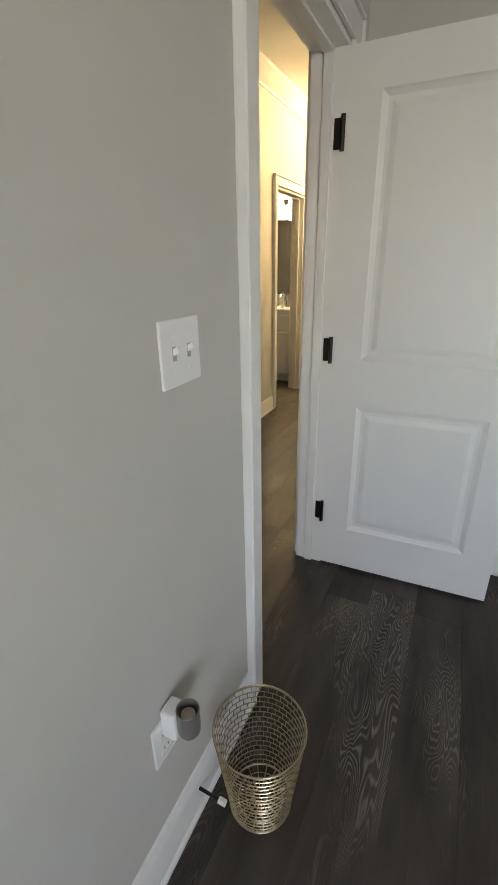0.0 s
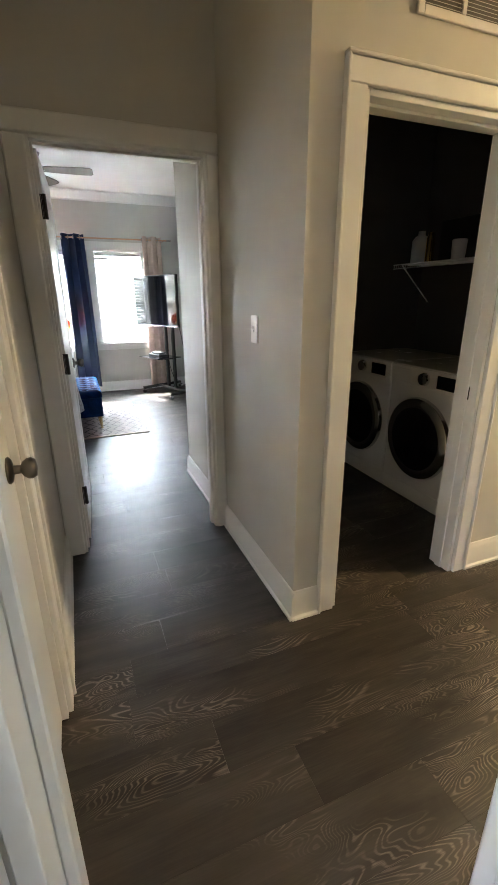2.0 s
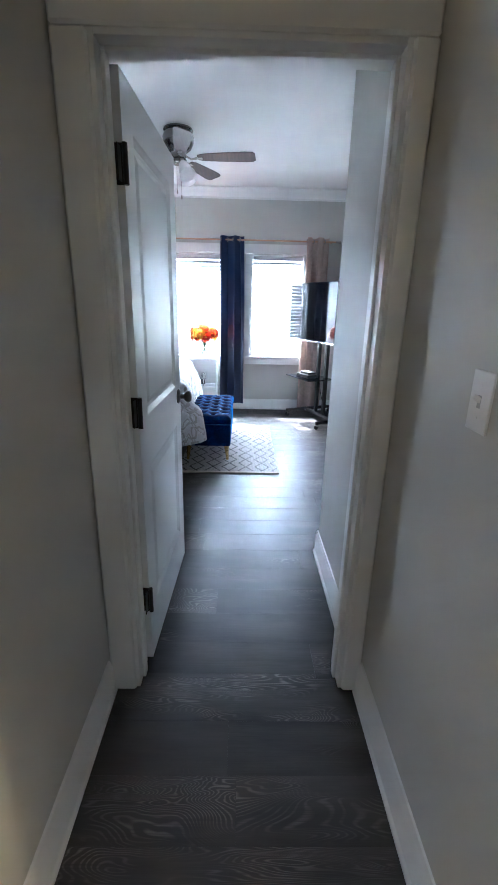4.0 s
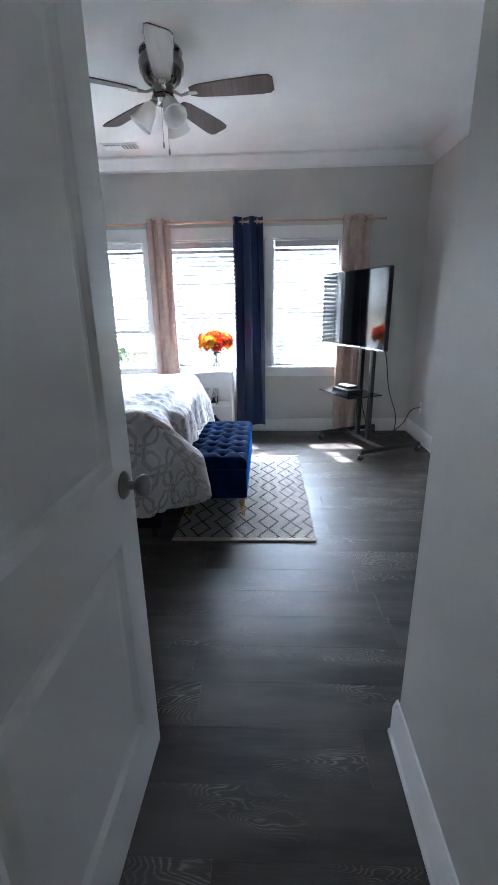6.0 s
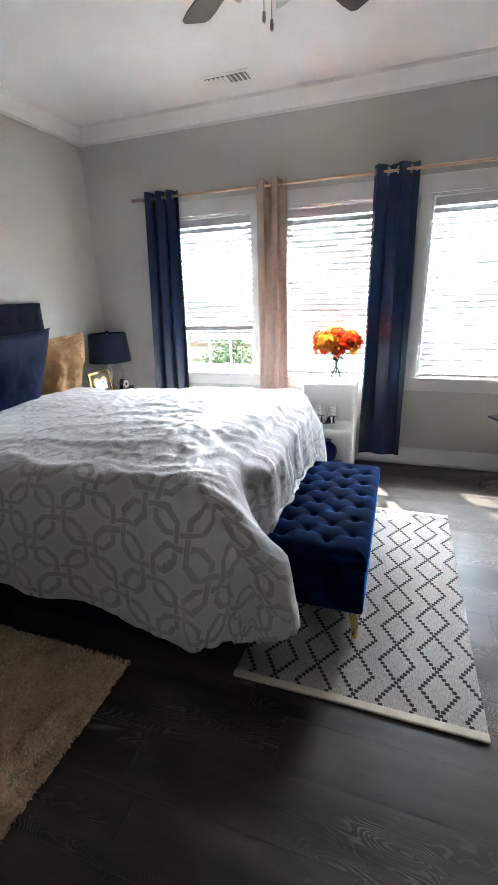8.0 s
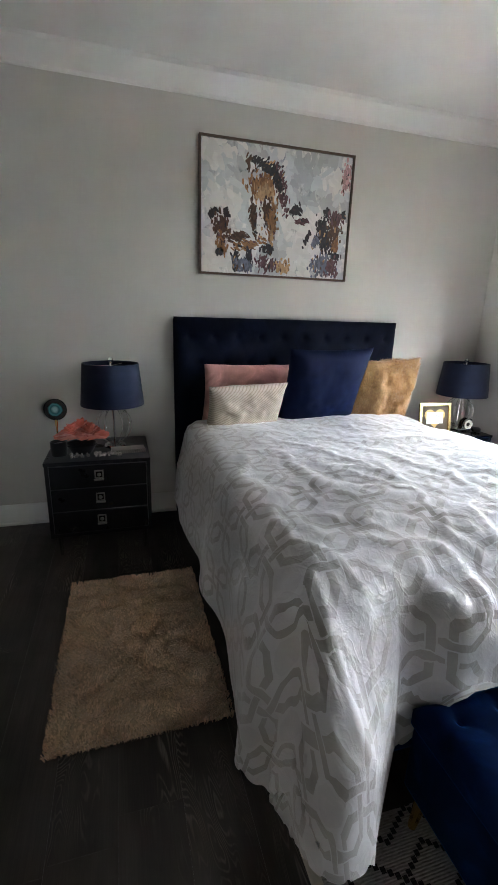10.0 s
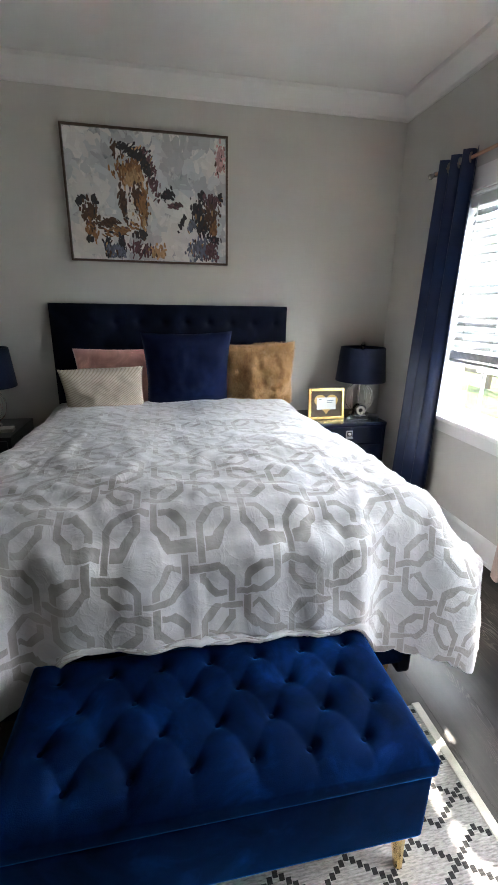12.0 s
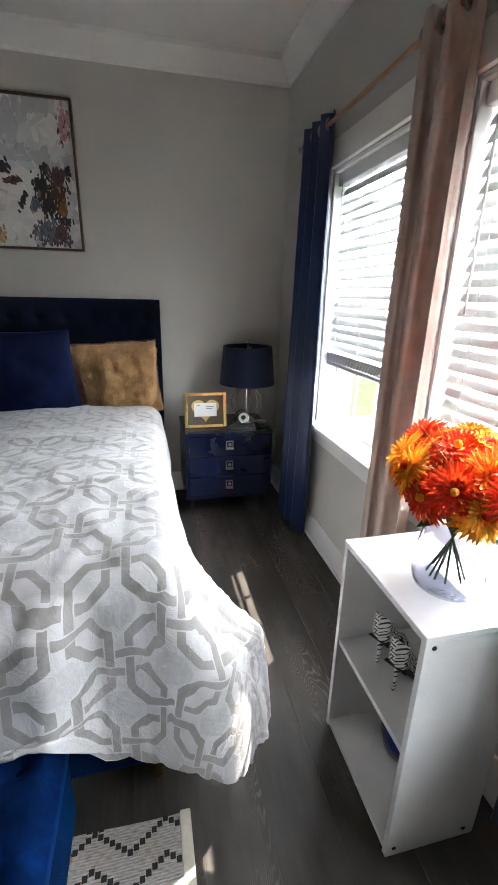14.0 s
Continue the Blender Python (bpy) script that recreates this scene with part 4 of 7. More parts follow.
# ---- cushions ----
def cushion(name, w, h, d, m, mat, label, pinch=0.07, fluff=0.0, seed=0, category="pillow"):
    """A stuffed square cushion standing in the x-z plane, thickness along y."""
    cu = thing(name, label=label, category=category, group="pillows on the bed")
    cu.matrix_world = m
    bm = bmesh.new()
    n = 30
    for side in (-1, 1):
        rows = []
        for i in range(n + 1):
            u = -1 + 2 * i / n
            row = []
            for j in range(n + 1):
                v = -1 + 2 * j / n
                t = max(0.0, (1 - abs(u) ** 3.2) * (1 - abs(v) ** 3.2)) ** 0.55
                x = w / 2 * u * (1 - pinch * (1 - v * v) * abs(u) ** 3)
                z = h / 2 * v * (1 - pinch * (1 - u * u) * abs(v) ** 3)
                y = side * d / 2 * t
                k = 0.013 * noise.noise((u * 2.2 + seed, v * 2.2, side)) + 0.006 * noise.noise((u * 6, v * 6 + seed, side))
                row.append(bm.verts.new((x, y + k * t * (1 + fluff * 2), z + 0.004 * noise.noise((u * 4, seed, v)))))
            rows.append(row)
        for i in range(n):
            for j in range(n):
                bm.faces.new((rows[i][j], rows[i + 1][j], rows[i + 1][j + 1], rows[i][j + 1]))
    bmesh.ops.remove_doubles(bm, verts=bm.verts, dist=0.0015)
    pts = [(f.calc_center_median(), f.normal.copy()) for f in bm.faces] if fluff else []
    bm.normal_update()
    pts = [(f.calc_center_median().copy(), f.normal.copy(), f.calc_area()) for f in bm.faces] if fluff else []
    cover = part("cover", bm, mat, cu, "", 180)
    if fluff:
        rnd = random.Random(seed)
        vs, fs = [], []
        for c, nrm, area in pts:
            out = nrm if nrm.dot(c) > 0 else -nrm
            for _ in range(24):
                p = c + Vector((rnd.uniform(-1, 1), rnd.uniform(-1, 1), rnd.uniform(-1, 1))) * 0.009
                comb = Vector((noise.noise((c.x * 7, c.z * 7, 1)), 0, noise.noise((c.x * 7, c.z * 7, 9)) - 0.55))
                tip = p + (out * 0.55 + comb * 1.1 + Vector((rnd.uniform(-0.3, 0.3), 0, rnd.uniform(-0.3, 0.3)))).normalized() * rnd.uniform(0.010, 0.018)
                sd = (tip - p).cross(out).normalized() * 0.0018
                k = len(vs)
                vs += [p - sd, p + sd, tip]
                fs.append((k, k + 1, k + 2))
        me = bpy.data.meshes.new("fur")
        me.from_pydata([tuple(v) for v in vs], [], fs)
        me.materials.append(mat)
        fur = new("fur", me)
        fur.parent = cu
        tagged(fur, "golden brown faux fur pile", kind="stuff")
    return cu


def striped_cushion_material():
    m = material("cream cloth with fine diagonal stripes", (0.6, 0.55, 0.48), 0.85)
    t = Net(m)
    x, _, z = t.split(t.coords())
    s = t.math("FRACT", t.math("MULTIPLY", t.math("ADD", t.math("MULTIPLY", x, 0.75), z), 62.0))
    line = t.math("LESS_THAN", s, 0.36)
    t.color(t.mix(line, t.ramp(t.noise(t.coords(), 30, 4), [(0.3, (0.46, 0.39, 0.32)), (0.7, (0.55, 0.47, 0.39))]), (0.36, 0.30, 0.24)))
    t.bump(t.noise(t.coords(), 700, 2), 0.3, 0.002)
    return m


STRIPE = striped_cushion_material()
ZB = BTOP - 0.065
cushion("pillow", 0.66, 0.40, 0.16, pose(-5.07, -1.150, ZB + 0.175, -14), PINK, "dusty pink velvet pillow leaning on the headboard", 0.04, 0, 3)
cushion("pillow", 0.66, 0.40, 0.16, pose(-5.77, -1.150, ZB + 0.190, -14), PINK, "dusty pink velvet pillow half hidden behind the cushions", 0.04, 0, 8)
cushion("cushion", 0.48, 0.36, 0.13, pose(-4.945, -0.875, ZB + 0.125, -26, 1.5, 4), STRIPE, "cream lumbar cushion with fine diagonal stripes", 0.06, 0, 5)
cushion("cushion", 0.54, 0.57, 0.16, pose(-5.455, -0.905, ZB + 0.235, -24, 1.0, 0), NAVY_CUSHION, "large square navy velvet cushion", 0.07, 0, 12)
cushion("cushion", 0.455, 0.46, 0.15, pose(-5.945, -1.000, ZB + 0.200, -18, 3.0, -6), FUR, "square golden brown faux-fur cushion", 0.06, 1.0, 20)


# ---- painting ----
def painting_material():
    """The washed ground: pale grey and white with thin dark drips."""
    m = material("painted canvas", (0.6, 0.6, 0.6), 0.6)
    t = Net(m)
    o = t.coords()
    x, _, z = t.split(o)
    fine = t.noise(t.mapped(o, (40, 1, 14)), 1.0, 4, 0.7)
    col = t.ramp(t.noise(o, 5.5, 6, 0.65, 0.6), [(0.32, (0.30, 0.33, 0.36)), (0.45, (0.52, 0.53, 0.54)), (0.56, (0.74, 0.72, 0.69)), (0.72, (0.60, 0.62, 0.63))])

    strokes = t.noise(t.mapped(o, (16, 1, 7), (2, 0, 5), (0, 0.5, 0)), 1.0, 6, 0.75, 1.5)
    col = t.mix(0.85, col, t.ramp(strokes, [(0.30, 0.42), (0.48, 0.95), (0.62, 1.15)]), "MULTIPLY")
    drip = t.noise(t.mapped(o, (70, 1, 5)), 1.0, 3, 0.6)
    col = t.mix(t.ramp(t.math("SUBTRACT", drip, t.math("MULTIPLY", t.math("ADD", z, 0.30), 0.8)), [(0.60, 0.0), (0.68, 0.55)]), col, (0.10, 0.085, 0.10))
    t.color(col)
    t.bump(t.math("ADD", t.noise(o, 60, 5), fine), 0.25, 0.004)
    return m


art = thing("painting", -5.262, S + 0.004, 2.003, label="framed loose painting of three brown horses above the bed", category="painting")
AW, AH = 1.02, 0.765
part("canvas", box(-AW / 2 + 0.014, AW / 2 - 0.014, 0.004, 0.030, -AH / 2 + 0.014, AH / 2 - 0.014), painting_material(), art)
PALETTE = {"charcoal": (0.030, 0.026, 0.034), "umber": (0.085, 0.042, 0.026), "sienna": (0.26, 0.125, 0.050), "tan": (0.44, 0.27, 0.14), "cream": (0.72, 0.70, 0.67),
           "plum": (0.11, 0.050, 0.060), "slate": (0.13, 0.14, 0.19), "fog": (0.46, 0.47, 0.48), "rose": (0.50, 0.29, 0.29), "mist": (0.58, 0.60, 0.60)}
brush = random.Random(31)
layers, depth_now = {}, 0.0302


def dab(u, v, length, width, lean, color):
    """One flat stroke of paint; u runs along the canvas from the viewer's side, v downwards, both 0 to 1."""
    global depth_now
    depth_now += 0.0000006
    bm = layers.setdefault(color, bmesh.new())
    c = Vector((AW * (0.5 - u) * 0.965, depth_now, AH * (0.5 - v) * 0.955))
    d, n_ = Vector((math.sin(lean), 0, math.cos(lean))) * length / 2, Vector((math.cos(lean), 0, -math.sin(lean))) * width / 2
    lim_x, lim_z = AW / 2 - 0.014, AH / 2 - 0.014
    ps = [c - d - n_ * 0.5, c - d * 0.5 - n_, c + d * 0.6 - n_ * 0.9, c + d, c + d * 0.5 + n_, c - d * 0.7 + n_ * 0.8]
    bm.faces.new([bm.verts.new((max(-lim_x, min(lim_x, p.x)), p.y, max(-lim_z, min(lim_z, p.z)))) for p in ps])


def patch_of(color, u, v, ru, rv, lean=0.0, count=60, size=0.028):
    for _ in range(count * 3):
        a, r = brush.uniform(0, 6.283), min(1.5, abs(brush.gauss(0, 0.55)))
        du, dv = ru * r * math.cos(a), rv * r * math.sin(a)
        tint = color if brush.random() < 0.91 else brush.choice(("charcoal", "tan", "cream", "plum", "umber"))
        dab(u + du + math.tan(lean) * dv * 0.75, v + dv, size * brush.uniform(0.6, 1.5), size * brush.uniform(0.25, 0.55), -lean + brush.gauss(0, 0.22), tint)


for _ in range(650):
    u, v = brush.random(), brush.random()
    k = noise.noise((u * 3.2, v * 3.0, 5.0)) + (0.35 if abs(u - 0.64) < 0.13 and v > 0.5 else 0.0) - (0.15 if 0.55 < u < 0.9 and v < 0.45 else 0.0)
    dab(u, v, brush.uniform(0.05, 0.12), brush.uniform(0.022, 0.055), brush.gauss(0.3, 0.7), "cream" if k > 0.06 else ("fog" if k < -0.12 else "mist"))
# the tall head in the middle
for row in (("umber", 0.31, 0.15, 0.028, 0.06, 0.1, 40), ("cream", 0.318, 0.15, 0.010, 0.03, 0.1, 10), ("charcoal", 0.42, 0.15, 0.075, 0.055, 0.9, 90), ("sienna", 0.385, 0.30, 0.085, 0.10, 0.0, 150),
            ("tan", 0.40, 0.36, 0.055, 0.06, 0.0, 50), ("plum", 0.51, 0.29, 0.032, 0.15, 0.25, 110), ("charcoal", 0.47, 0.22, 0.028, 0.10, 0.5, 60), ("umber", 0.335, 0.54, 0.022, 0.13, 0.15, 70),
            ("umber", 0.42, 0.50, 0.030, 0.10, 0.0, 60), ("sienna", 0.46, 0.58, 0.030, 0.16, -0.08, 100), ("cream", 0.378, 0.60, 0.019, 0.13, 0.02, 60), ("cream", 0.415, 0.68, 0.018, 0.05, 0.0, 20),
            ("charcoal", 0.435, 0.79, 0.035, 0.030, 0.0, 40), ("tan", 0.46, 0.70, 0.012, 0.05, 0.0, 16)):
    patch_of(*row)
# the foal at one side
for row in (("charcoal", 0.065, 0.54, 0.016, 0.035, -0.5, 22), ("charcoal", 0.155, 0.53, 0.018, 0.030, 0.3, 22), ("umber", 0.125, 0.63, 0.050, 0.075, 0.1, 90), ("sienna", 0.125, 0.77, 0.032, 0.070, 0.0, 60),
            ("charcoal", 0.115, 0.84, 0.024, 0.016, 0.0, 16), ("umber", 0.23, 0.71, 0.070, 0.040, -1.0, 60), ("sienna", 0.29, 0.77, 0.075, 0.050, -1.1, 70), ("charcoal", 0.215, 0.90, 0.020, 0.085, 0.0, 45),
            ("charcoal", 0.31, 0.89, 0.022, 0.085, 0.0, 45), ("slate", 0.265, 0.93, 0.060, 0.050, 0.0, 50), ("plum", 0.43, 0.91, 0.070, 0.055, 0.3, 70), ("tan", 0.55, 0.93, 0.050, 0.045, 0.0, 40)):
    patch_of(*row)
# the dark head and chest at the other side, and loose marks between
for row in (("charcoal", 0.842, 0.45, 0.014, 0.035, 0.0, 20), ("charcoal", 0.965, 0.46, 0.012, 0.030, 0.3, 16), ("plum", 0.905, 0.50, 0.050, 0.055, 0.0, 70), ("charcoal", 0.835, 0.65, 0.052, 0.150, 0.2, 130),
            ("umber", 0.91, 0.63, 0.040, 0.090, 0.0, 80), ("sienna", 0.925, 0.73, 0.020, 0.055, 0.0, 36), ("charcoal", 0.925, 0.81, 0.032, 0.020, 0.0, 28), ("slate", 0.82, 0.90, 0.085, 0.080, 0.0, 110),
            ("plum", 0.90, 0.91, 0.050, 0.070, 0.0, 50), ("charcoal", 0.62, 0.46, 0.032, 0.045, -0.4, 40), ("plum", 0.67, 0.54, 0.030, 0.020, -1.0, 22), ("charcoal", 0.715, 0.66, 0.007, 0.080, -0.5, 14),
            ("rose", 0.965, 0.17, 0.034, 0.14, 0.0, 50), ("slate", 0.77, 0.70, 0.020, 0.05, -0.5, 18)):
    patch_of(*row)
for name_, bm in layers.items():
    pm_ = material(f"{name_} oil paint", PALETTE[name_], 0.55)
    tp = Net(pm_)
    lo_, hi_ = (0.90, 1.06) if name_ in ("cream", "fog", "mist") else (0.62, 1.35)
    shade_ = tp.ramp(tp.n.new("ShaderNodeNewGeometry").outputs["Random Per Island"], [(0.0, tuple(c * lo_ for c in PALETTE[name_])), (1.0, tuple(min(1.0, c * hi_) for c in PALETTE[name_]))])
    tp.color(shade_)
    tp.bump(tp.noise(tp.mapped(tp.coords(), (90, 1, 14)), 1.0, 3), 0.3, 0.003)
    tagged(part("paint_strokes", bm, pm_, art), f"{name_} brush strokes", kind="stuff")
FRAME_WOOD = painted("walnut brown frame wood", (0.085, 0.052, 0.036), 0.45, 90, 0.15, 0.2)
for c in ((-AW / 2, -AW / 2 + 0.012, -AH / 2, AH / 2), (AW / 2 - 0.012, AW / 2, -AH / 2, AH / 2), (-AW / 2 + 0.012, AW / 2 - 0.012, -AH / 2, -AH / 2 + 0.012), (-AW / 2 + 0.012, AW / 2 - 0.012, AH / 2 - 0.012, AH / 2)):
    part("frame_bar", box(c[0], c[1], 0, 0.040, c[2], c[3], 0.001, 1), FRAME_WOOD, art)


# ---- nightstands ----
def nightstand(x, y_front, w, mat, label, pulls):
    d = y_front - (S + 0.03)
    ns = thing("nightstand", x, y_front, 0, label=label, category="nightstand", group="nightstands")
    h0, h1 = 0.125, 0.576
    bm = bmesh.new()
    for c in ((-w / 2, -w / 2 + 0.02, -d, 0, h0, h1 - 0.022), (w / 2 - 0.02, w / 2, -d, 0, h0, h1 - 0.022), (-w / 2 + 0.02, w / 2 - 0.02, -d, -0.004, h0, h0 + 0.02), (-w / 2 + 0.02, w / 2 - 0.02, -d, -d + 0.01, h0, h1 - 0.022)):
        add_box(bm, *c)
    part("carcass", bm, mat, ns)
    part("top", box(-w / 2 - 0.003, w / 2 + 0.003, -d, 0.006, h1 - 0.021, h1, 0.003, 2), mat, ns)
    gap = (h1 - 0.024 - h0 - 0.022) / 3
    for i in range(3):
        z0 = h0 + 0.022 + i * gap
        dr = part("drawer", box(-w / 2 + 0.0225, w / 2 - 0.0225, -d + 0.03, 0.004, z0 + 0.003, z0 + gap - 0.003, 0.004, 2), mat, ns)
        zc = z0 + gap / 2 + 0.012
        part("pull_plate", box(-0.024, 0.024, 0.004, 0.009, zc - 0.024, zc + 0.024, 0.004, 2), pulls, dr, "square metal pull")
        part("pull_inset", box(-0.017, 0.017, 0.009, 0.0102, zc - 0.017, zc + 0.017), BRONZE, dr, "dark inset")
        part("pull_ring", box(-0.026, 0.026, 0.009, 0.020, zc - 0.034, zc - 0.024, 0.003, 2), pulls, dr)
        part("pull_knob", turned(lathe([(0.010, 0), (0.011, 0.006), (0.006, 0.010), (0, 0.011)], 14), Matrix.Translation((0, 0.009, zc)) @ Euler((radians(-90), 0, 0)).to_matrix().to_4x4()), pulls, dr, "", 40)
    for sx in (-1, 1):
        for yy in (-0.035, -d + 0.035):
            part("leg", tube([(sx * (w / 2 - 0.045), yy, 0), (sx * (w / 2 - 0.045), yy, h0)], [0.009, 0.013], 10), CHROME, ns, "slim chrome leg")
    return ns


nightstand(-6.585, -0.905, 0.56, NAVY_LACQUER, "glossy navy three-drawer nightstand in the window corner", NICKEL)
nightstand(-4.100, -0.862, 0.56, DARK_LACQUER, "black lacquered three-drawer nightstand beside the bed", NICKEL)


def table_lamp(x, y, z, label):
    lp = thing("table_lamp", x, y, z, label=label, category="lamp", group="bedside lamps")
    part("foot", lathe([(0, 0), (0.062, 0), (0.064, 0.006), (0.060, 0.014), (0.030, 0.020), (0.010, 0.024), (0, 0.024)], 28), CHROME, lp, "", 40)
    part("stem", tube([(0, 0, 0.02), (0, 0, 0.46)], 0.0065, 12), CHROME, lp)
    for k in range(6):
        a = k * math.pi / 6
        pts = [(0.105 * math.cos(q) * math.cos(a), 0.105 * math.cos(q) * math.sin(a), 0.135 + 0.112 * math.sin(q)) for q in [j * 2 * math.pi / 36 for j in range(37)]]
        part("wire_hoop", tube(pts, 0.0016, 6, False), CHROME, lp)
    part("socket", lathe([(0, 0.25), (0.016, 0.25), (0.017, 0.29), (0.012, 0.30), (0, 0.30)], 16), CHROME, lp, "", 40)
    outer = [(0.182, 0.262), (0.183, 0.266), (0.160, 0.502), (0.159, 0.506), (0.156, 0.506), (0.157, 0.501), (0.179, 0.266), (0.179, 0.262)]
    part("shade", lathe(outer, 48, close=True), SHADE_CLOTH, lp, "navy drum shade", 40)
    bm = bmesh.new()
    for k in range(3):
        a = k * 2 * math.pi / 3
        add_tube(bm, [(0, 0, 0.490), (0.158 * math.cos(a), 0.158 * math.sin(a), 0.494)], 0.0022, 6)
    part("spider", bm, CHROME, lp)
    part("finial", lathe([(0, 0.49), (0.008, 0.49), (0.006, 0.505), (0.014, 0.512), (0.017, 0.526), (0.010, 0.540), (0, 0.543)], 14), CHROME, lp, "", 30)
    return lp


table_lamp(-6.745, -1.14, 0.576, "table lamp with navy drum shade and wire globe base")
table_lamp(-4.190, -1.13, 0.576, "table lamp with navy drum shade on the black nightstand")

# framed card
PAPER = material("white paper card", (0.80, 0.80, 0.78), 0.7)
MAT_BROWN = woven("grey-brown mount cloth", (0.13, 0.10, 0.075), 0.9, 600, 0.3)
pf = thing("picture_frame", -6.452, -1.025, 0.577, 0, label="gold picture frame with a card on a gold heart", category="picture frame")
tilt = Matrix.Translation((0, 0, 0)) @ Euler((radians(9), 0, 0)).to_matrix().to_4x4()
FW, FH = 0.272, 0.225
for c in ((-FW / 2, -FW / 2 + 0.021, 0, FH), (FW / 2 - 0.021, FW / 2, 0, FH), (-FW / 2 + 0.021, FW / 2 - 0.021, 0, 0.021), (-FW / 2 + 0.021, FW / 2 - 0.021, FH - 0.021, FH)):
    part("frame_bar", turned(box(c[0], c[1], -0.010, 0.008, c[2], c[3], 0.003, 2), tilt), GOLD, pf)
part("mount", turned(box(-FW / 2 + 0.019, FW / 2 - 0.019, -0.008, -0.003, 0.019, FH - 0.019), tilt), MAT_BROWN, pf)
bm = bmesh.new()
heart = [(16 * math.sin(a) ** 3, 13 * math.cos(a) - 5 * math.cos(2 * a) - 2 * math.cos(3 * a) - math.cos(4 * a)) for a in [k * 2 * math.pi / 40 for k in range(40)]]
lo = [bm.verts.new((hx * 0.0056, -0.0028, FH / 2 + 0.006 + hz * 0.0050)) for hx, hz in heart]
hi = [bm.verts.new((v.co.x, -0.0012, v.co.z)) for v in lo]
bm.faces.new(lo), bm.faces.new(hi)
for k in range(40):
    bm.faces.new((lo[k], lo[(k + 1) % 40], hi[(k + 1) % 40], hi[k]))
part("heart", turned(bm, tilt), painted("gold foil paper", (0.62, 0.42, 0.15), 0.45, 50, 0.2, 0.15), pf, "gold paper heart")
card = part("card", turned(box(-0.072, 0.072, -0.0010, 0.0004, FH / 2 - 0.040, FH / 2 + 0.046), tilt), PAPER, pf, "white card")
INK = material("grey print", (0.25, 0.30, 0.33), 0.8)
for k, (bx, bz, bw) in enumerate(((-0.03, 0.020, 0.05), (-0.025, 0.008, 0.04), (0.046, 0.030, 0.02))):
    part("print_line", turned(box(bx - bw / 2, bx + bw / 2, 0.0004, 0.0008, FH / 2 + bz, FH / 2 + bz + 0.005), tilt), INK, card)
part("easel", turned(box(-0.02, 0.02, -0.014, -0.010, 0.004, 0.15), Matrix.Translation((0, -0.055, 0)) @ Euler((radians(-7), 0, 0)).to_matrix().to_4x4()), BLACK_PLASTIC, pf)

# small clear clock
ck = thing("mantel_clock", -6.685, -0.985, 0.577, 0, label="small clear crystal mantel clock with round dial", category="clock")
bm = bmesh.new()
prof = [(-0.088, 0), (0.088, 0), (0.088, 0.012), (0.070, 0.016), (0.050, 0.040), (0.044, 0.080)] + [(0.044 * math.cos(a), 0.080 + 0.040 * math.sin(a)) for a in [k * math.pi / 10 for k in range(1, 10)]] + [(-0.044, 0.080), (-0.050, 0.040), (-0.070, 0.016), (-0.088, 0.012)]
f0, f1 = [bm.verts.new((px, -0.02, pz)) for px, pz in prof], [bm.verts.new((px, 0.02, pz)) for px, pz in prof]
bm.faces.new(f0), bm.faces.new(f1)
for k in range(len(prof)):
    bm.faces.new((f0[k], f0[(k + 1) % len(prof)], f1[(k + 1) % len(prof)], f1[k]))
part("crystal_body", bm, GLASS, ck)
face_turn = Matrix.Translation((0, 0.0205, 0.075)) @ Euler((radians(-90), 0, 0)).to_matrix().to_4x4()
dial = part("dial", turned(lathe([(0, 0.0), (0.034, 0.0), (0.034, 0.002), (0, 0.002)], 28), face_turn), material("pale dial", (0.62, 0.60, 0.54), 0.4), ck, "cream dial")
part("bezel", turned(lathe([(0.033, 0.0), (0.040, 0.0), (0.038, 0.007), (0.033, 0.005)], 28, close=True), face_turn), CHROME, ck, "", 40)
part("movement", turned(lathe([(0, 0.002), (0.015, 0.002), (0.013, 0.004), (0, 0.004)], 16), face_turn), BRONZE, dial)
part("hand", turned(box(-0.0012, 0.0012, 0.003, 0.026, 0.0045, 0.0053), face_turn), BLACK_PLASTIC, dial)
part("hand", turned(box(-0.018, 0.003, -0.0012, 0.0012, 0.0045, 0.0053), face_turn), BLACK_PLASTIC, dial)
sp = thing("charging_puck", -6.815, -1.02, 0.577, label="small black round charger on the nightstand", category="charger")
part("body", lathe([(0, 0), (0.038, 0), (0.040, 0.006), (0.038, 0.026), (0.030, 0.032), (0, 0.033)], 24), BLACK_PLASTIC, sp, "", 40)

# things on the black nightstand
ag = thing("agate_slice", -3.868, -1.13, 0.576, label="dark agate slice with teal rings on a gold stand", category="ornament")
AG = material("banded agate", (0.02, 0.03, 0.03), 0.12)
tg = Net(AG)
ax_, _, az_ = tg.split(tg.coords())
rad_ = tg.math("ADD", tg.math("SQRT", tg.math("ADD", tg.math("MULTIPLY", ax_, ax_), tg.math("POWER", tg.math("SUBTRACT", az_, 0.238), 2.0))), tg.math("MULTIPLY", tg.noise(tg.coords(), 24, 3), 0.018))
tg.color(tg.ramp(tg.math("MULTIPLY", rad_, 12.0), [(0.22, (0.20, 0.34, 0.34)), (0.38, (0.02, 0.10, 0.11)), (0.50, (0.05, 0.20, 0.21)), (0.60, (0.012, 0.013, 0.014))]))
part("slice", turned(lathe([(0, -0.005), (0.060, -0.005), (0.064, 0), (0.060, 0.005), (0, 0.005)], 36), Matrix.Translation((0, 0, 0.238)) @ Euler((radians(90), 0, 0)).to_matrix().to_4x4()), AG, ag, "", 40)
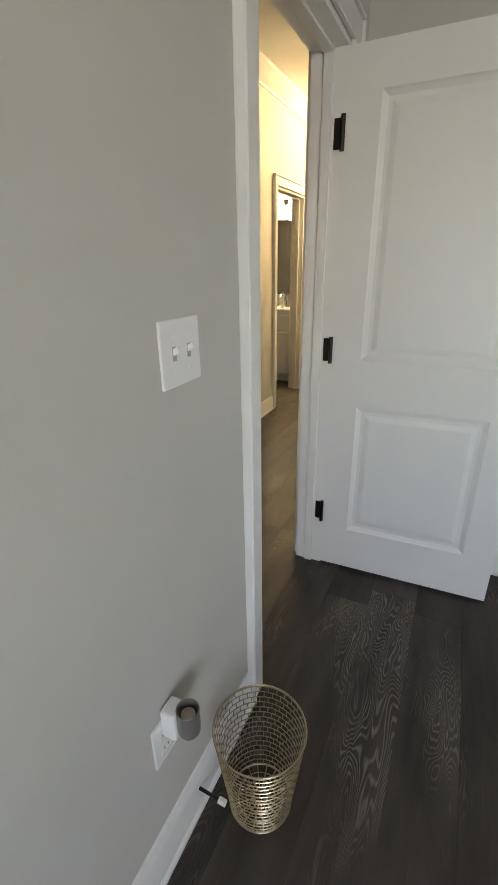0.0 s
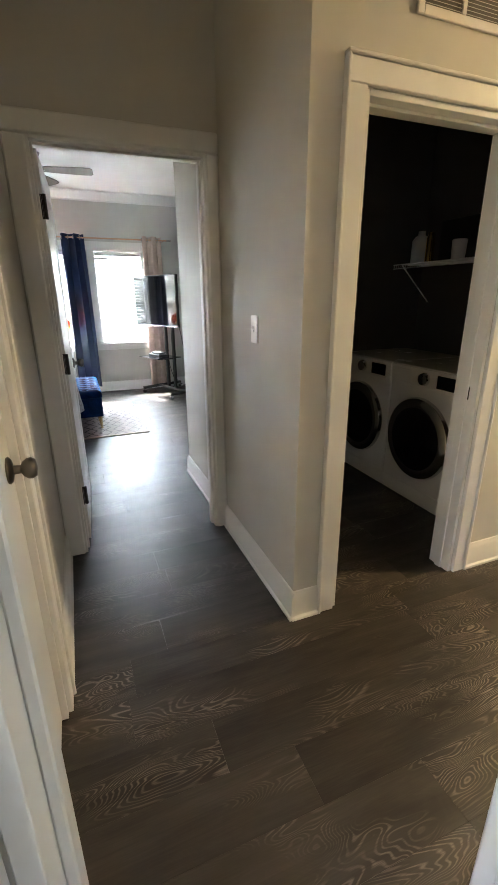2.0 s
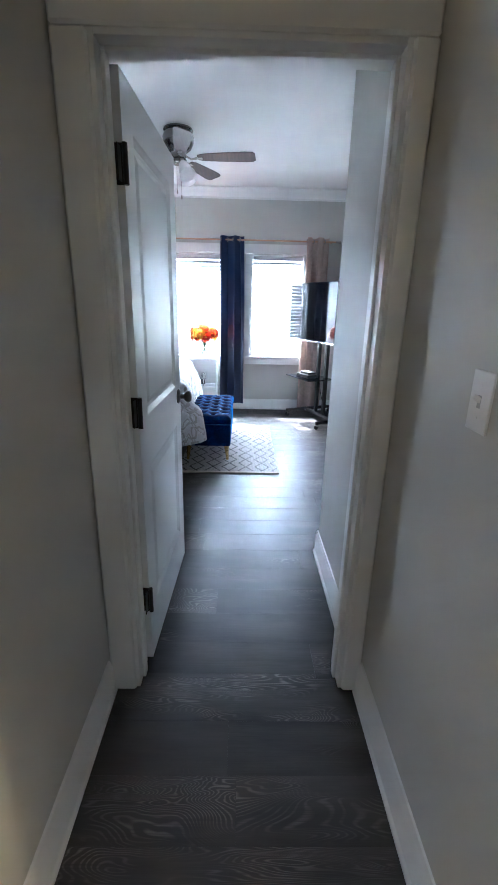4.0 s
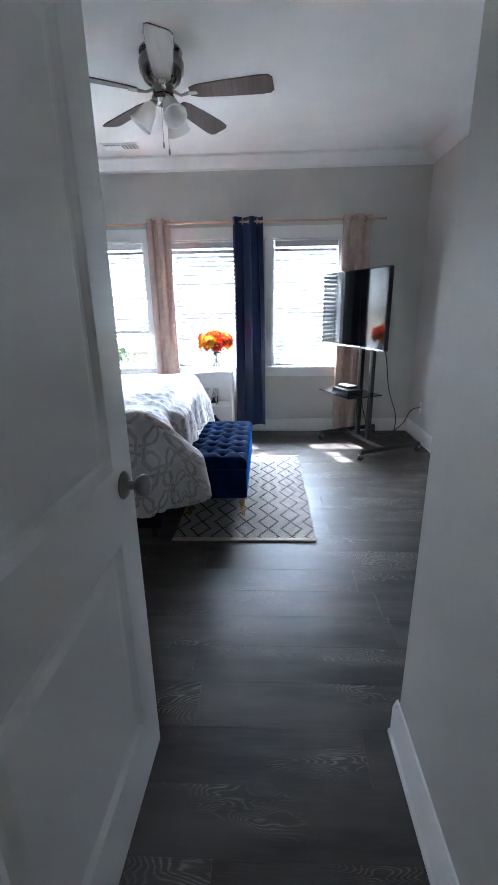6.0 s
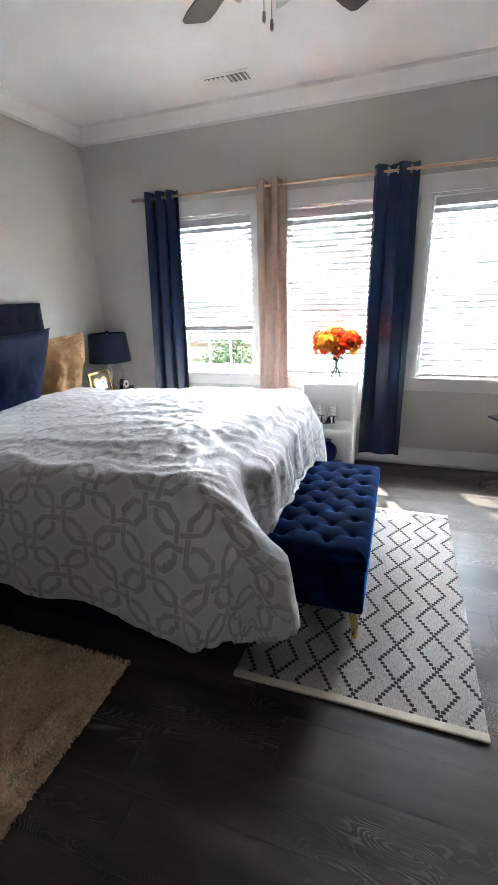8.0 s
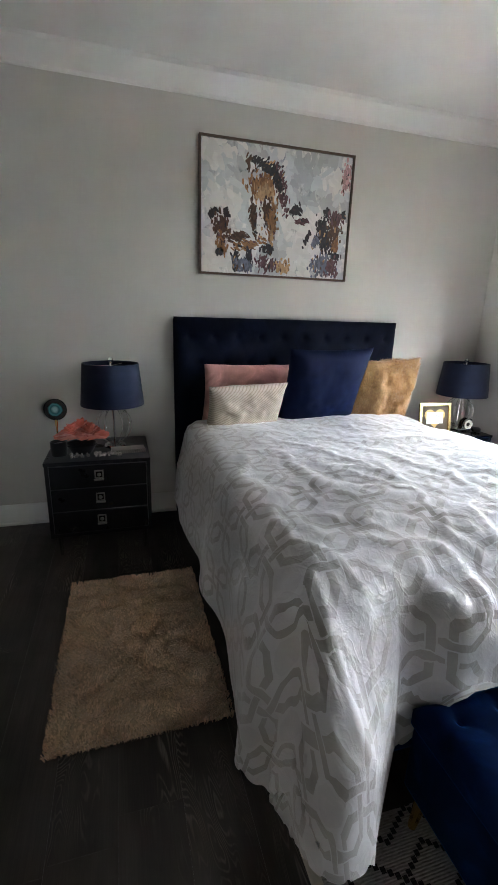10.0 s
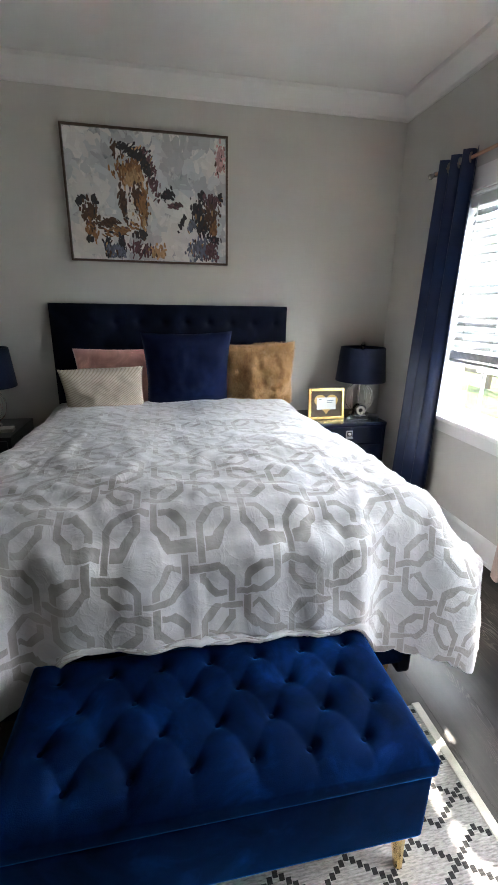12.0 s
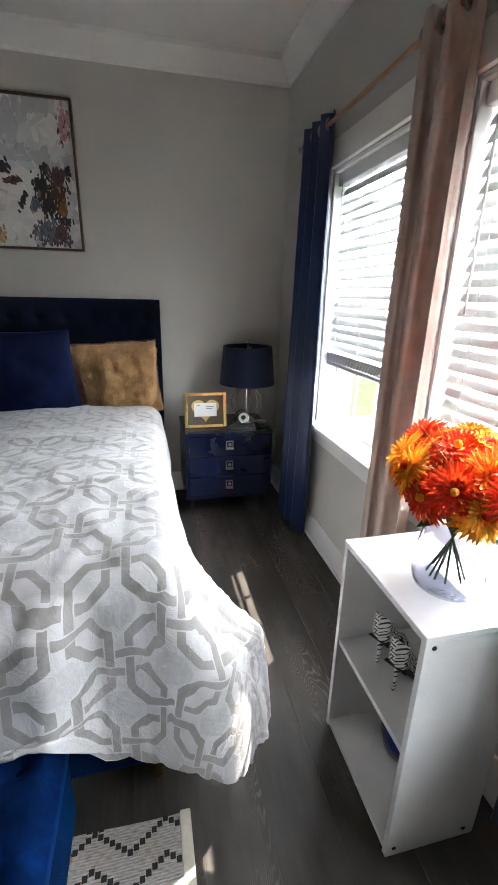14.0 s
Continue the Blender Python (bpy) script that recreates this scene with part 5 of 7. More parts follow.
part("stand", lathe([(0, 0), (0.032, 0), (0.030, 0.006), (0.012, 0.018), (0.006, 0.05), (0.005, 0.12), (0.010, 0.165), (0.006, 0.178), (0, 0.18)], 20), GOLD, ag, "", 40)
cd = thing("candle", -3.885, -1.005, 0.576, label="black glass jar candle on the nightstand", category="candle")
part("jar", lathe([(0, 0), (0.042, 0), (0.044, 0.004), (0.044, 0.078), (0.041, 0.080), (0.040, 0.074), (0.040, 0.006), (0, 0.006)], 28), BLACK_PLASTIC, cd, "", 40)
part("wax", lathe([(0, 0.006), (0.0395, 0.006), (0.0395, 0.062), (0, 0.060)], 24), material("grey wax", (0.30, 0.29, 0.28), 0.5), cd, "", 40)

CORAL = velvet("coral silk petal", (0.82, 0.24, 0.17), 0.2, 3)


def petal_bloom(bm, cx, cy, cz, r, layers, rnd):
    for L in range(layers):
        k = 5 + L
        open_ = 0.25 + 0.75 * L / max(1, layers - 1)
        for i in range(k):
            a = i * 2 * math.pi / k + L * 0.7 + rnd.uniform(-0.15, 0.15)
            rr = r * (0.25 + 0.75 * (L + 1) / layers)
            for s in range(1):
                pts = []
                for u in (-1, -0.5, 0, 0.5, 1):
                    for v in (0, 0.5, 1):
                        ang = a + u * 0.62 * (0.5 + 0.5 * v) * (1.2 if L else 1.6)
                        rad = rr * (0.15 + 0.85 * v * (1 - 0.12 * u * u)) * (0.4 + 0.6 * open_ * v + 0.2)
                        hgt = r * (1.05 * v * (1 - 0.62 * open_) + 0.12 - 0.25 * open_ * (v == 1) + 0.08 * math.sin(3 * u + i))
                        pts.append(bm.verts.new((cx + rad * math.cos(ang), cy + rad * math.sin(ang), cz + hgt)))
                for p in range(4):
                    for q in range(2):
                        bm.faces.new((pts[p * 3 + q], pts[(p + 1) * 3 + q], pts[(p + 1) * 3 + q + 1], pts[p * 3 + q + 1]))


fl = thing("coral_flower", -4.005, -1.035, 0.576, label="coral pink silk roses in a dark bowl", category="flowers")
fl.scale = (1.6, 1.6, 1.75)
part("bowl", lathe([(0, 0), (0.035, 0), (0.055, 0.030), (0.052, 0.032), (0.030, 0.006), (0, 0.006)], 24), DARK_LACQUER, fl, "", 40)
rn = random.Random(4)
for dx, dy, dz, rr in ((0.03, 0.0, 0.045, 0.055), (-0.035, 0.01, 0.045, 0.055), (0.0, -0.03, 0.060, 0.050)):
    bm = bmesh.new()
    petal_bloom(bm, dx, dy, dz, rr, 5, rn)
    part("bloom", bm, CORAL, fl, "", 60)
SILVER = painted("silvered bark", (0.42, 0.38, 0.34), 0.35, 40, 0.4, 0.4)
tr = thing("bead_strands", -4.09, -0.955, 0.576, label="silvery bead strands lying on the nightstand", category="beads")
bm = bmesh.new()
for i in range(46):
    px, py = rn.uniform(-0.13, 0.14), rn.uniform(-0.035, 0.035)
    r = rn.uniform(0.006, 0.011)
    bmesh.ops.create_icosphere(bm, subdivisions=1, radius=r, matrix=Matrix.Translation((px, py, r)))
tagged(part("beads", bm, SILVER, tr, "", 60), kind="stuff")
bx = thing("silver_box", -4.265, -1.00, 0.576, 6, label="low silvery woven box under the lamp", category="box")
bm = bmesh.new()
add_box(bm, -0.095, 0.095, -0.04, 0.04, 0, 0.024, 0.004)
for i in range(15):
    add_tube(bm, [(-0.09 + i * 0.0125, 0.041, 0.002), (-0.085 + i * 0.0125, 0.041, 0.023)], 0.004, 6)
part("body", bm, SILVER, bx, "", 40)


# ---- white shelf, vase and flowers ----
cube = thing("cube_shelf", -6.64, 0.823, 0, label="white two-compartment cube shelf standing open", category="shelf")
cw, chh, cdp, tk = 0.392, 0.72, 0.262, 0.017
part("side_panel", box(-cdp, 0, -cw / 2, -cw / 2 + tk, 0, chh - tk, 0.0008, 1), LAMINATE, cube)
part("side_panel", box(-cdp, 0, cw / 2 - tk, cw / 2, 0, chh - tk, 0.0008, 1), LAMINATE, cube)
part("top", box(-cdp, 0.001, -cw / 2, cw / 2, chh - tk + 0.0002, chh, 0.0008, 1), LAMINATE, cube)
part("bottom", box(-cdp, -0.001, -cw / 2 + tk, cw / 2 - tk, 0.012, 0.012 + tk), LAMINATE, cube)
part("shelf", box(-cdp, -0.006, -cw / 2 + tk, cw / 2 - tk, 0.352, 0.352 + tk), LAMINATE, cube)
part("back_panel", box(-cdp - 0.004, -cdp, -cw / 2, cw / 2, 0.004, chh), LAMINATE, cube)
for sz in (0.03, chh - 0.03):
    for sx in (-0.022, -cdp + 0.03):
        part("screw_cover", turned(lathe([(0, 0), (0.006, 0), (0.005, 0.002), (0.002, 0.002), (0, 0.001)], 12), Matrix.Translation((sx, cw / 2, sz)) @ Euler((radians(-90), 0, 0)).to_matrix().to_4x4()), RUBBER, cube)

vz = thing("glass_vase", -6.800, 0.862, 0.72, label="clear glass vase with a tapered neck", category="vase")
vo = [(0, 0), (0.072, 0), (0.080, 0.004), (0.086, 0.03), (0.085, 0.08), (0.074, 0.14), (0.058, 0.185), (0.052, 0.205), (0.055, 0.215)]
vi = [(0.052, 0.214), (0.049, 0.205), (0.055, 0.184), (0.071, 0.139), (0.082, 0.08), (0.083, 0.03), (0.077, 0.010), (0, 0.009)]
VASE_GLASS = glass("thin clear vase glass", (0.84, 0.83, 0.92), 0.04)
vg = Net(VASE_GLASS)
vg.bump(vg.noise(vg.mapped(vg.coords(), (1, 1, 0.6)), 22, 2, 0.4, 0.8), 0.14, 0.006)
part("glass_body", lathe(vo + vi, 40), VASE_GLASS, vz, "", 50).visible_shadow = False

PETALS = []
for nm, a_, b_ in (("red-orange", (0.68, 0.022, 0.008), (0.80, 0.075, 0.014)), ("orange", (0.80, 0.12, 0.010), (0.88, 0.25, 0.02)), ("golden", (0.84, 0.30, 0.012), (0.90, 0.46, 0.04))):
    pm = material(f"{nm} petal", a_, 0.6)
    tn = Net(pm)
    tn.color(tn.ramp(tn.n.new("ShaderNodeNewGeometry").outputs["Random Per Island"], [(0.0, a_), (1.0, b_)]))
    trp = tn.n.new("ShaderNodeBsdfTranslucent")
    trp.inputs[0].default_value = (*b_, 1)
    mp = tn.n.new("ShaderNodeMixShader")
    mp.inputs[0].default_value = 0.35
    tn.l.new(tn.b.outputs[0], mp.inputs[1]), tn.l.new(trp.outputs[0], mp.inputs[2]), tn.l.new(mp.outputs[0], tn.n["Material Output"].inputs[0])
    PETALS.append(pm)
STEM = painted("green stem", (0.05, 0.12, 0.035), 0.55, 60, 0.1, 0.2)
bq = thing("gerbera_bouquet", -6.800, 0.855, 0.735, label="red, orange and yellow artificial gerberas in the vase", category="flowers")


def gerbera_mesh(r, seed):
    rg_ = random.Random(seed)
    bm = bmesh.new()
    for ring, (cnt, ln, up) in enumerate(((30, 1.0, 0.08), (26, 0.88, 0.26), (22, 0.66, 0.50), (16, 0.42, 0.72), (12, 0.24, 0.9))):
        for i in range(cnt):
            a = i * 2 * math.pi / cnt + ring * 0.3 + rg_.uniform(-0.06, 0.06)
            L = r * ln * rg_.uniform(0.90, 1.08)
            w_ = r * 0.068
            lift = up + rg_.uniform(-0.08, 0.08)
            d, s = Vector((math.cos(a), math.sin(a), 0)), Vector((-math.sin(a), math.cos(a), 0))
            ps = []
            for q, ww in ((0.10, 0.5), (0.45, 1.0), (0.80, 0.95), (1.0, 0.25)):
                c = d * (L * q * math.cos(lift * q)) + Vector((0, 0, L * q * math.sin(lift) - 0.22 * r * (q ** 2) * (1 if ring < 2 else 0.2)))
                ps.append((bm.verts.new(c - s * w_ * ww), bm.verts.new(c + Vector((0, 0, -0.012 * r * 10 * ww * 0.3))), bm.verts.new(c + s * w_ * ww)))
            for p, q in zip(ps, ps[1:]):
                bm.faces.new((p[0], p[1], q[1], q[0])), bm.faces.new((p[1], p[2], q[2], q[1]))
    return bm


rn = random.Random(21)
heads = [(-0.085, -0.135, 0.215, 0), (0.055, -0.075, 0.275, 0), (0.085, 0.040, 0.225, 0), (-0.02, 0.03, 0.335, 2), (0.015, -0.165, 0.285, 0), (-0.10, 0.02, 0.27, 1), (0.09, -0.13, 0.20, 2),
         (0.04, 0.12, 0.28, 1), (-0.06, 0.14, 0.25, 0), (0.11, 0.10, 0.20, 1), (-0.05, -0.06, 0.335, 1), (0.05, 0.02, 0.33, 0), (-0.13, -0.05, 0.22, 2), (0.02, 0.17, 0.21, 0), (0.125, -0.045, 0.195, 2), (-0.03, -0.15, 0.21, 1),
         (0.10, -0.09, 0.135, 0), (0.13, 0.03, 0.13, 0), (0.02, -0.16, 0.13, 0), (0.06, 0.14, 0.14, 2), (-0.10, -0.11, 0.14, 0), (-0.08, 0.12, 0.14, 0), (0.07, -0.02, 0.30, 2)]
for i, (hx, hy, hz, kd) in enumerate(heads):
    hx, hy, hz, kd = hx * 0.92, hy * 0.95, hz + (0.055 if hz < 0.24 else 0.03), (0 if i in (5, 9) else kd)
    hz = 0.312 + (hz - 0.300) * 0.60
    out = Vector((hx, hy, 0.75 * (hz - 0.23))).normalized()
    rot = out.to_track_quat("Z", "Y").to_matrix().to_4x4()
    fr_ = part("bloom", turned(gerbera_mesh(rn.uniform(0.066, 0.080), i), Matrix.Translation((hx, hy, hz)) @ rot), PETALS[kd], bq)
    eye_bm = lathe([(0, 0.006), (0.009, 0.010), (0.008, 0.020), (0.004, 0.024), (0, 0.025)], 12)
    part("bloom_centre", turned(eye_bm, Matrix.Translation((hx, hy, hz)) @ rot), PETALS[2 if kd == 0 else 0], fr_)
    a = i * 2.4
    foot = [(0.045 * math.cos(a), 0.045 * math.sin(a), 0.006)] if i < 9 else []
    part("stem", tube(foot + [(-0.022 * math.cos(a), -0.022 * math.sin(a), 0.16), (hx * 0.45, hy * 0.45, 0.20 + (hz - 0.2) * 0.4), (hx, hy, hz)], 0.0028, 6), STEM, bq)
bm = bmesh.new()
for i in range(26):
    a, r0 = rn.uniform(0, 6.28), rn.uniform(0.02, 0.09)
    c = Vector((r0 * math.cos(a), r0 * math.sin(a), rn.uniform(0.17, 0.23)))
    d = Vector((math.cos(a), math.sin(a), rn.uniform(-0.5, 0.3))).normalized() * rn.uniform(0.04, 0.07)
    s = d.cross(Vector((0, 0, 1))).normalized() * 0.018
    ps = [bm.verts.new(v) for v in (c, c + d * 0.5 - s, c + d, c + d * 0.5 + s)]
    bm.faces.new(ps)
tagged(part("leaves", bm, STEM, bq, "green leaves"), kind="stuff")
bm = bmesh.new()
for i in range(16):
    a = rn.uniform(0, 6.28)
    r1 = rn.uniform(0.10, 0.24)
    add_tube(bm, [(0.03 * math.cos(a), 0.03 * math.sin(a), 0.28), (r1 * math.cos(a), r1 * math.sin(a), rn.uniform(0.33, 0.43))], [0.0013, 0.0005], 4)
part("grass_sprays", bm, material("pale dried grass", (0.55, 0.50, 0.28), 0.8), bq)


# a pair of patterned pumps on the shelf
def fret_material():
    m = material("black and white fret pattern glaze", (0.7, 0.7, 0.68), 0.3)
    t = Net(m)
    x, y, z = t.split(t.mapped(t.coords(), (125, 125, 125), (0, 0, 0), (0.4, 0.7, 0.2)))
    u, v = t.math("ADD", x, t.math("MULTIPLY", y, 0.6)), z
    cell = t.math("MODULO", t.math("ADD", t.math("FLOOR", t.math("DIVIDE", u, 2.0)), t.math("FLOOR", t.math("DIVIDE", v, 2.0))), 2.0)
    su = t.math("GREATER_THAN", t.math("FRACT", u), 0.42)
    sv = t.math("GREATER_THAN", t.math("FRACT", v), 0.42)
    pick = t.mix(t.math("ABSOLUTE", cell), su, sv)
    t.color(t.mix(pick, (0.015, 0.015, 0.015), (0.75, 0.74, 0.72)))
    return m


FRET = fret_material()


def shoe_section(s):
    """Along a pump from heel (0) to toe (1): sole height, half width, wall height."""
    z = 0.006 + 0.084 * (0.5 + 0.5 * math.cos(math.pi * min(1.0, max(0.0, (s - 0.10) / 0.56))))
    w = 0.035 - 0.010 * math.sin(math.pi * min(1, s / 0.45)) + 0.014 * math.exp(-((s - 0.66) / 0.16) ** 2)
    w *= 1 - max(0.0, (s - 0.72) / 0.28) ** 1.6 * 0.86
    h = 0.086 - 0.060 * min(1.0, s / 0.48) + 0.006 * max(0.0, (s - 0.6) / 0.4)
    return z, w, h * (1 - 0.55 * max(0.0, (s - 0.8) / 0.2))


def pump(x, y, rz, sole_mat):
    sh = thing("high_heel_shoe", x, y, 0.3695, rz, label="black and white patterned high-heeled shoe on the shelf", category="shoe", group="pair of shoes")
    L = 0.15

    def upper(u, v):
        s = u
        z, w, h = shoe_section(s)
        a = (v - 0.5) * 2
        closed = max(0.0, min(1.0, (s - 0.66) / 0.10))
        if s < 0.10:
            w *= 0.02 + 0.98 * math.sqrt(s / 0.10)
        top = abs(a) < 0.45
        yy = w * (1.0 if not top else (abs(a) / 0.45) * closed + (1 - closed)) * (1 if a > 0 else -1)
        zz = z + 0.004 + h * (1.0 if top else (1 - abs(a)) / 0.55)
        if top:
            zz += closed * 0.010 * (1 - (abs(a) / 0.45) ** 2)
        return (L * s - 0.02, yy, zz)
    ub = part("upper", grid_mesh(24, 20, lambda u, v: upper(u, v * 0.499)), FRET, sh, "", 60)
    ub2 = part("upper", grid_mesh(24, 20, lambda u, v: upper(u, 0.501 + v * 0.499)), FRET, sh, "", 60)
    for o in (ub, ub2):
        so = o.modifiers.new("thick", "SOLIDIFY")
        so.thickness = 0.0015

    def sole(u, v):
        z, w, _ = shoe_section(0.02 + 0.98 * u)
        return (L * (0.02 + 0.98 * u) - 0.02, (v - 0.5) * 2 * w, z)
    so = part("sole", grid_mesh(24, 6, sole), sole_mat, sh, "black sole", 60).modifiers.new("thick", "SOLIDIFY")
    so.thickness = 0.004
    part("heel", tube([(-0.006, 0, 0.0), (-0.004, 0, 0.035), (0.002, 0, 0.088)], [0.0045, 0.005, 0.013], 10), FRET, sh, "slim heel", 50)


pump(-6.722, 0.750, 205, BLACK_PLASTIC)
pump(-6.718, 0.845, 205, BLACK_PLASTIC)
COBALT = painted("cobalt blue glaze", (0.006, 0.010, 0.085), 0.18, 30, 0.1, 0.05)
nv = thing("round_vase", -6.83, 0.80, 0.0295, label="round dark blue ceramic vase on the lowest shelf", category="vase")
part("body", lathe([(0, 0), (0.040, 0), (0.068, 0.03), (0.082, 0.085), (0.074, 0.135), (0.046, 0.165), (0.030, 0.178), (0.033, 0.195), (0.028, 0.195), (0.024, 0.178), (0, 0.165)], 28), COBALT, nv, "", 50)


# ---- television on a rolling stand ----
tvm = pose(-6.47, 2.150, 0, 0, 0, 23.5)
st = thing("tv_stand", -6.455, 2.31, 0, 23.5, label="black rolling television stand with a small shelf", category="tv stand")
for sx in (-0.085, 0.085):
    part("mast", box(sx - 0.019, sx + 0.019, -0.018, 0.022, 0.10, 1.36, 0.005, 2), BLACK_METAL, st)
part("cross_bar", box(-0.35, 0.35, -0.02, 0.03, 0.070, 0.104, 0.006, 2), BLACK_METAL, st)
for sx in (-1, 1):
    lg = part("foot_bar", box(sx * 0.345 - 0.02, sx * 0.345 + 0.02, -0.27, 0.40, 0.062, 0.098, 0.008, 2), BLACK_METAL, st)
    for yy in (-0.255, 0.385):
        c = part("caster", turned(lathe([(0, -0.011), (0.024, -0.011), (0.028, -0.006), (0.028, 0.006), (0.024, 0.011), (0, 0.011)], 20), Matrix.Translation((sx * 0.345, yy, 0.028)) @ Euler((0, radians(90), 0)).to_matrix().to_4x4()), RUBBER, st, "", 40)
        part("caster_fork", box(sx * 0.345 - 0.016, sx * 0.345 + 0.016, yy - 0.012, yy + 0.022, 0.034, 0.064, 0.003, 1), CHROME, c)
part("shelf", box(-0.30, 0.22, -0.33, 0.03, 0.545, 0.556, 0.003, 1), SCREEN, st, "black glass shelf")
part("shelf_bracket", box(-0.12, 0.12, -0.17, -0.018, 0.52, 0.544, 0.004, 1), BLACK_METAL, st)
part("mount_plate", box(-0.20, 0.20, -0.045, -0.018, 1.15, 1.36, 0.004, 1), BLACK_METAL, st)
tv = thing("television", -6.47, 2.150, 0.968, 23.5, label="flat black widescreen television, switched off, on the stand", category="television")
TW, TH = 1.0, 0.665
part("casing", box(-TW / 2, TW / 2, -0.012, 0.030, 0, TH, 0.006, 2), BLACK_PLASTIC, tv, "", 40)
part("rear_box", box(-0.33, 0.33, 0.030, 0.085, 0.06, 0.42, 0.018, 3), BLACK_PLASTIC, tv, "", 40)
part("screen", box(-TW / 2 + 0.008, TW / 2 - 0.008, -0.0135, -0.0122, 0.016, TH - 0.008), SCREEN, tv, "dark glossy screen")
part("lower_trim", box(-TW / 2 + 0.004, TW / 2 - 0.004, -0.0150, -0.0124, 0.002, 0.014, 0.001, 1), CHROME, tv)
mb = thing("media_box", -6.43, 2.13, 0.5565, 23.5, label="black media box on the stand's shelf", category="media box")
part("housing", box(-0.13, 0.13, -0.075, 0.075, 0, 0.034, 0.004, 2), BLACK_PLASTIC, mb)
mb2 = thing("game_box", -6.455, 2.145, 0.591, 27, label="small black box with a pale lid stacked on another", category="media box")
part("housing", box(-0.085, 0.085, -0.055, 0.055, 0, 0.022, 0.004, 2), BLACK_PLASTIC, mb2)
part("lid", box(-0.080, 0.080, -0.050, 0.050, 0.0222, 0.026, 0.001, 1), material("grey plastic", (0.32, 0.32, 0.33), 0.35), mb2, "grey lid")


def cable(name, pts, r, label):
    cu = bpy.data.curves.new(name, "CURVE")
    cu.dimensions, cu.bevel_depth, cu.bevel_resolution, cu.resolution_u = "3D", r, 2, 10
    sp_ = cu.splines.new("BEZIER")
    sp_.bezier_points.add(len(pts) - 1)
    for b, p in zip(sp_.bezier_points, pts):
        b.co, b.handle_left_type, b.handle_right_type = p, "AUTO", "AUTO"
    cu.materials.append(BLACK_PLASTIC)
    return tagged(new(name, cu), label, "cable")


cable("power_cable", [(-6.22, 2.33, 1.22), (-6.18, 2.40, 0.95), (-6.24, 2.47, 0.62), (-6.25, 2.56, 0.30), (-6.38, 2.53, 0.14), (-6.45, 2.42, 0.16), (-6.47, 2.36, 0.34), (-6.46, 2.345, 0.50)], 0.0045, "black power cable hanging behind the television")
cable("power_cable", [(-6.665, 2.915, 0.34), (-6.64, 2.84, 0.33), (-6.52, 2.70, 0.20), (-6.46, 2.54, 0.13), (-6.50, 2.40, 0.13)], 0.0045, "black power cable running to the wall outlet")
cable("power_cable", [(-6.55, 2.30, 0.52), (-6.60, 2.33, 0.36), (-6.56, 2.36, 0.22), (-6.50, 2.36, 0.13)], 0.004, "black cable looping under the stand shelf")


# Shade round the toggles, put into the colour of small flat plates.
SLOT_SHADE = material("grey switch slot shade", (0.42, 0.42, 0.41), 0.6)


def outlet(name, m, label, kind_="outlet"):
    """A wall plate in the local x-z plane, facing local -y."""
    o = thing(name, label=label, category=kind_)
    o.matrix_world = m
    wide = 0.122 if kind_ == "double switch" else 0.072
    part("plate", box(-wide / 2, wide / 2, -0.006, 0, -0.059, 0.059, 0.003, 2), PLASTIC, o)
    if "switch" in kind_:
        for sx in ((-0.023, 0.023) if wide > 0.1 else (0,)):
            t_ = part("toggle", turned(box(-0.0048, 0.0048, -0.020, -0.004, -0.0055, 0.0055, 0.0015, 1), Matrix.Translation((sx, 0, 0)) @ Euler((radians(-28), 0, 0)).to_matrix().to_4x4()), PLASTIC, o)
            part("slot_shade_plate", box(sx - 0.006, sx + 0.006, -0.0064, -0.0058, -0.0125, 0.0125), SLOT_SHADE, o)
            for dz in (-0.031, 0.031):
                part("screw", turned(lathe([(0, 0), (0.0026, 0), (0.0030, 0.0004), (0.0022, 0.0012), (0, 0.0014)], 12), Matrix.Translation((sx, -0.0058, dz)) @ Euler((radians(90), 0, 0)).to_matrix().to_4x4()), PLASTIC, o, "", 40)
    else:
        for dz in (-0.02, 0.02):
            r_ = part("receptacle", box(-0.017, 0.017, -0.0078, -0.0058, dz - 0.014, dz + 0.014, 0.003, 2), PLASTIC, o)
            for sx in (-0.006, 0.006):
                part("slot", box(sx - 0.001, sx + 0.001, -0.0082, -0.0077, dz - 0.003, dz + 0.006), RUBBER, r_)
    return o


outlet("wall_outlet", pose(-6.665, N, 0.335), "white duplex outlet on the wall behind the stand")
outlet("wall_outlet", pose(-6.98 + 0.0, S, 0.335, 0, 0, 180), "white duplex outlet behind the nightstand")
outlet("light_switch", pose(-2.032, 1.80, 1.218), "white single toggle switch in the hall", "light switch")
outlet("light_switch", pose(-0.45, 0.645, 1.208, 0, 0, 90), "white double toggle switch plate beside the door", "double switch")
outlet("wall_outlet", pose(-0.45, 0.470, 0.400, 0, 0, 90), "white outlet with a plug-in unit", "outlet")

# ---- ceiling fan and vents ----
FAN_METAL = material("polished dark nickel", (0.26, 0.245, 0.23), 0.16, 1.0)
fan = thing("ceiling_fan", -5.24, 0.80, C, label="brushed nickel ceiling fan with five brown blades and frosted shades", category="ceiling fan")
part("housing", lathe([(0, 0), (0.115, 0), (0.118, -0.012), (0.108, -0.020), (0.112, -0.028), (0.125, -0.060), (0.120, -0.100), (0.098, -0.140), (0.062, -0.165), (0.058, -0.205), (0.066, -0.215), (0.064, -0.235), (0.040, -0.248), (0, -0.250)], 40), FAN_METAL, fan, "", 35)
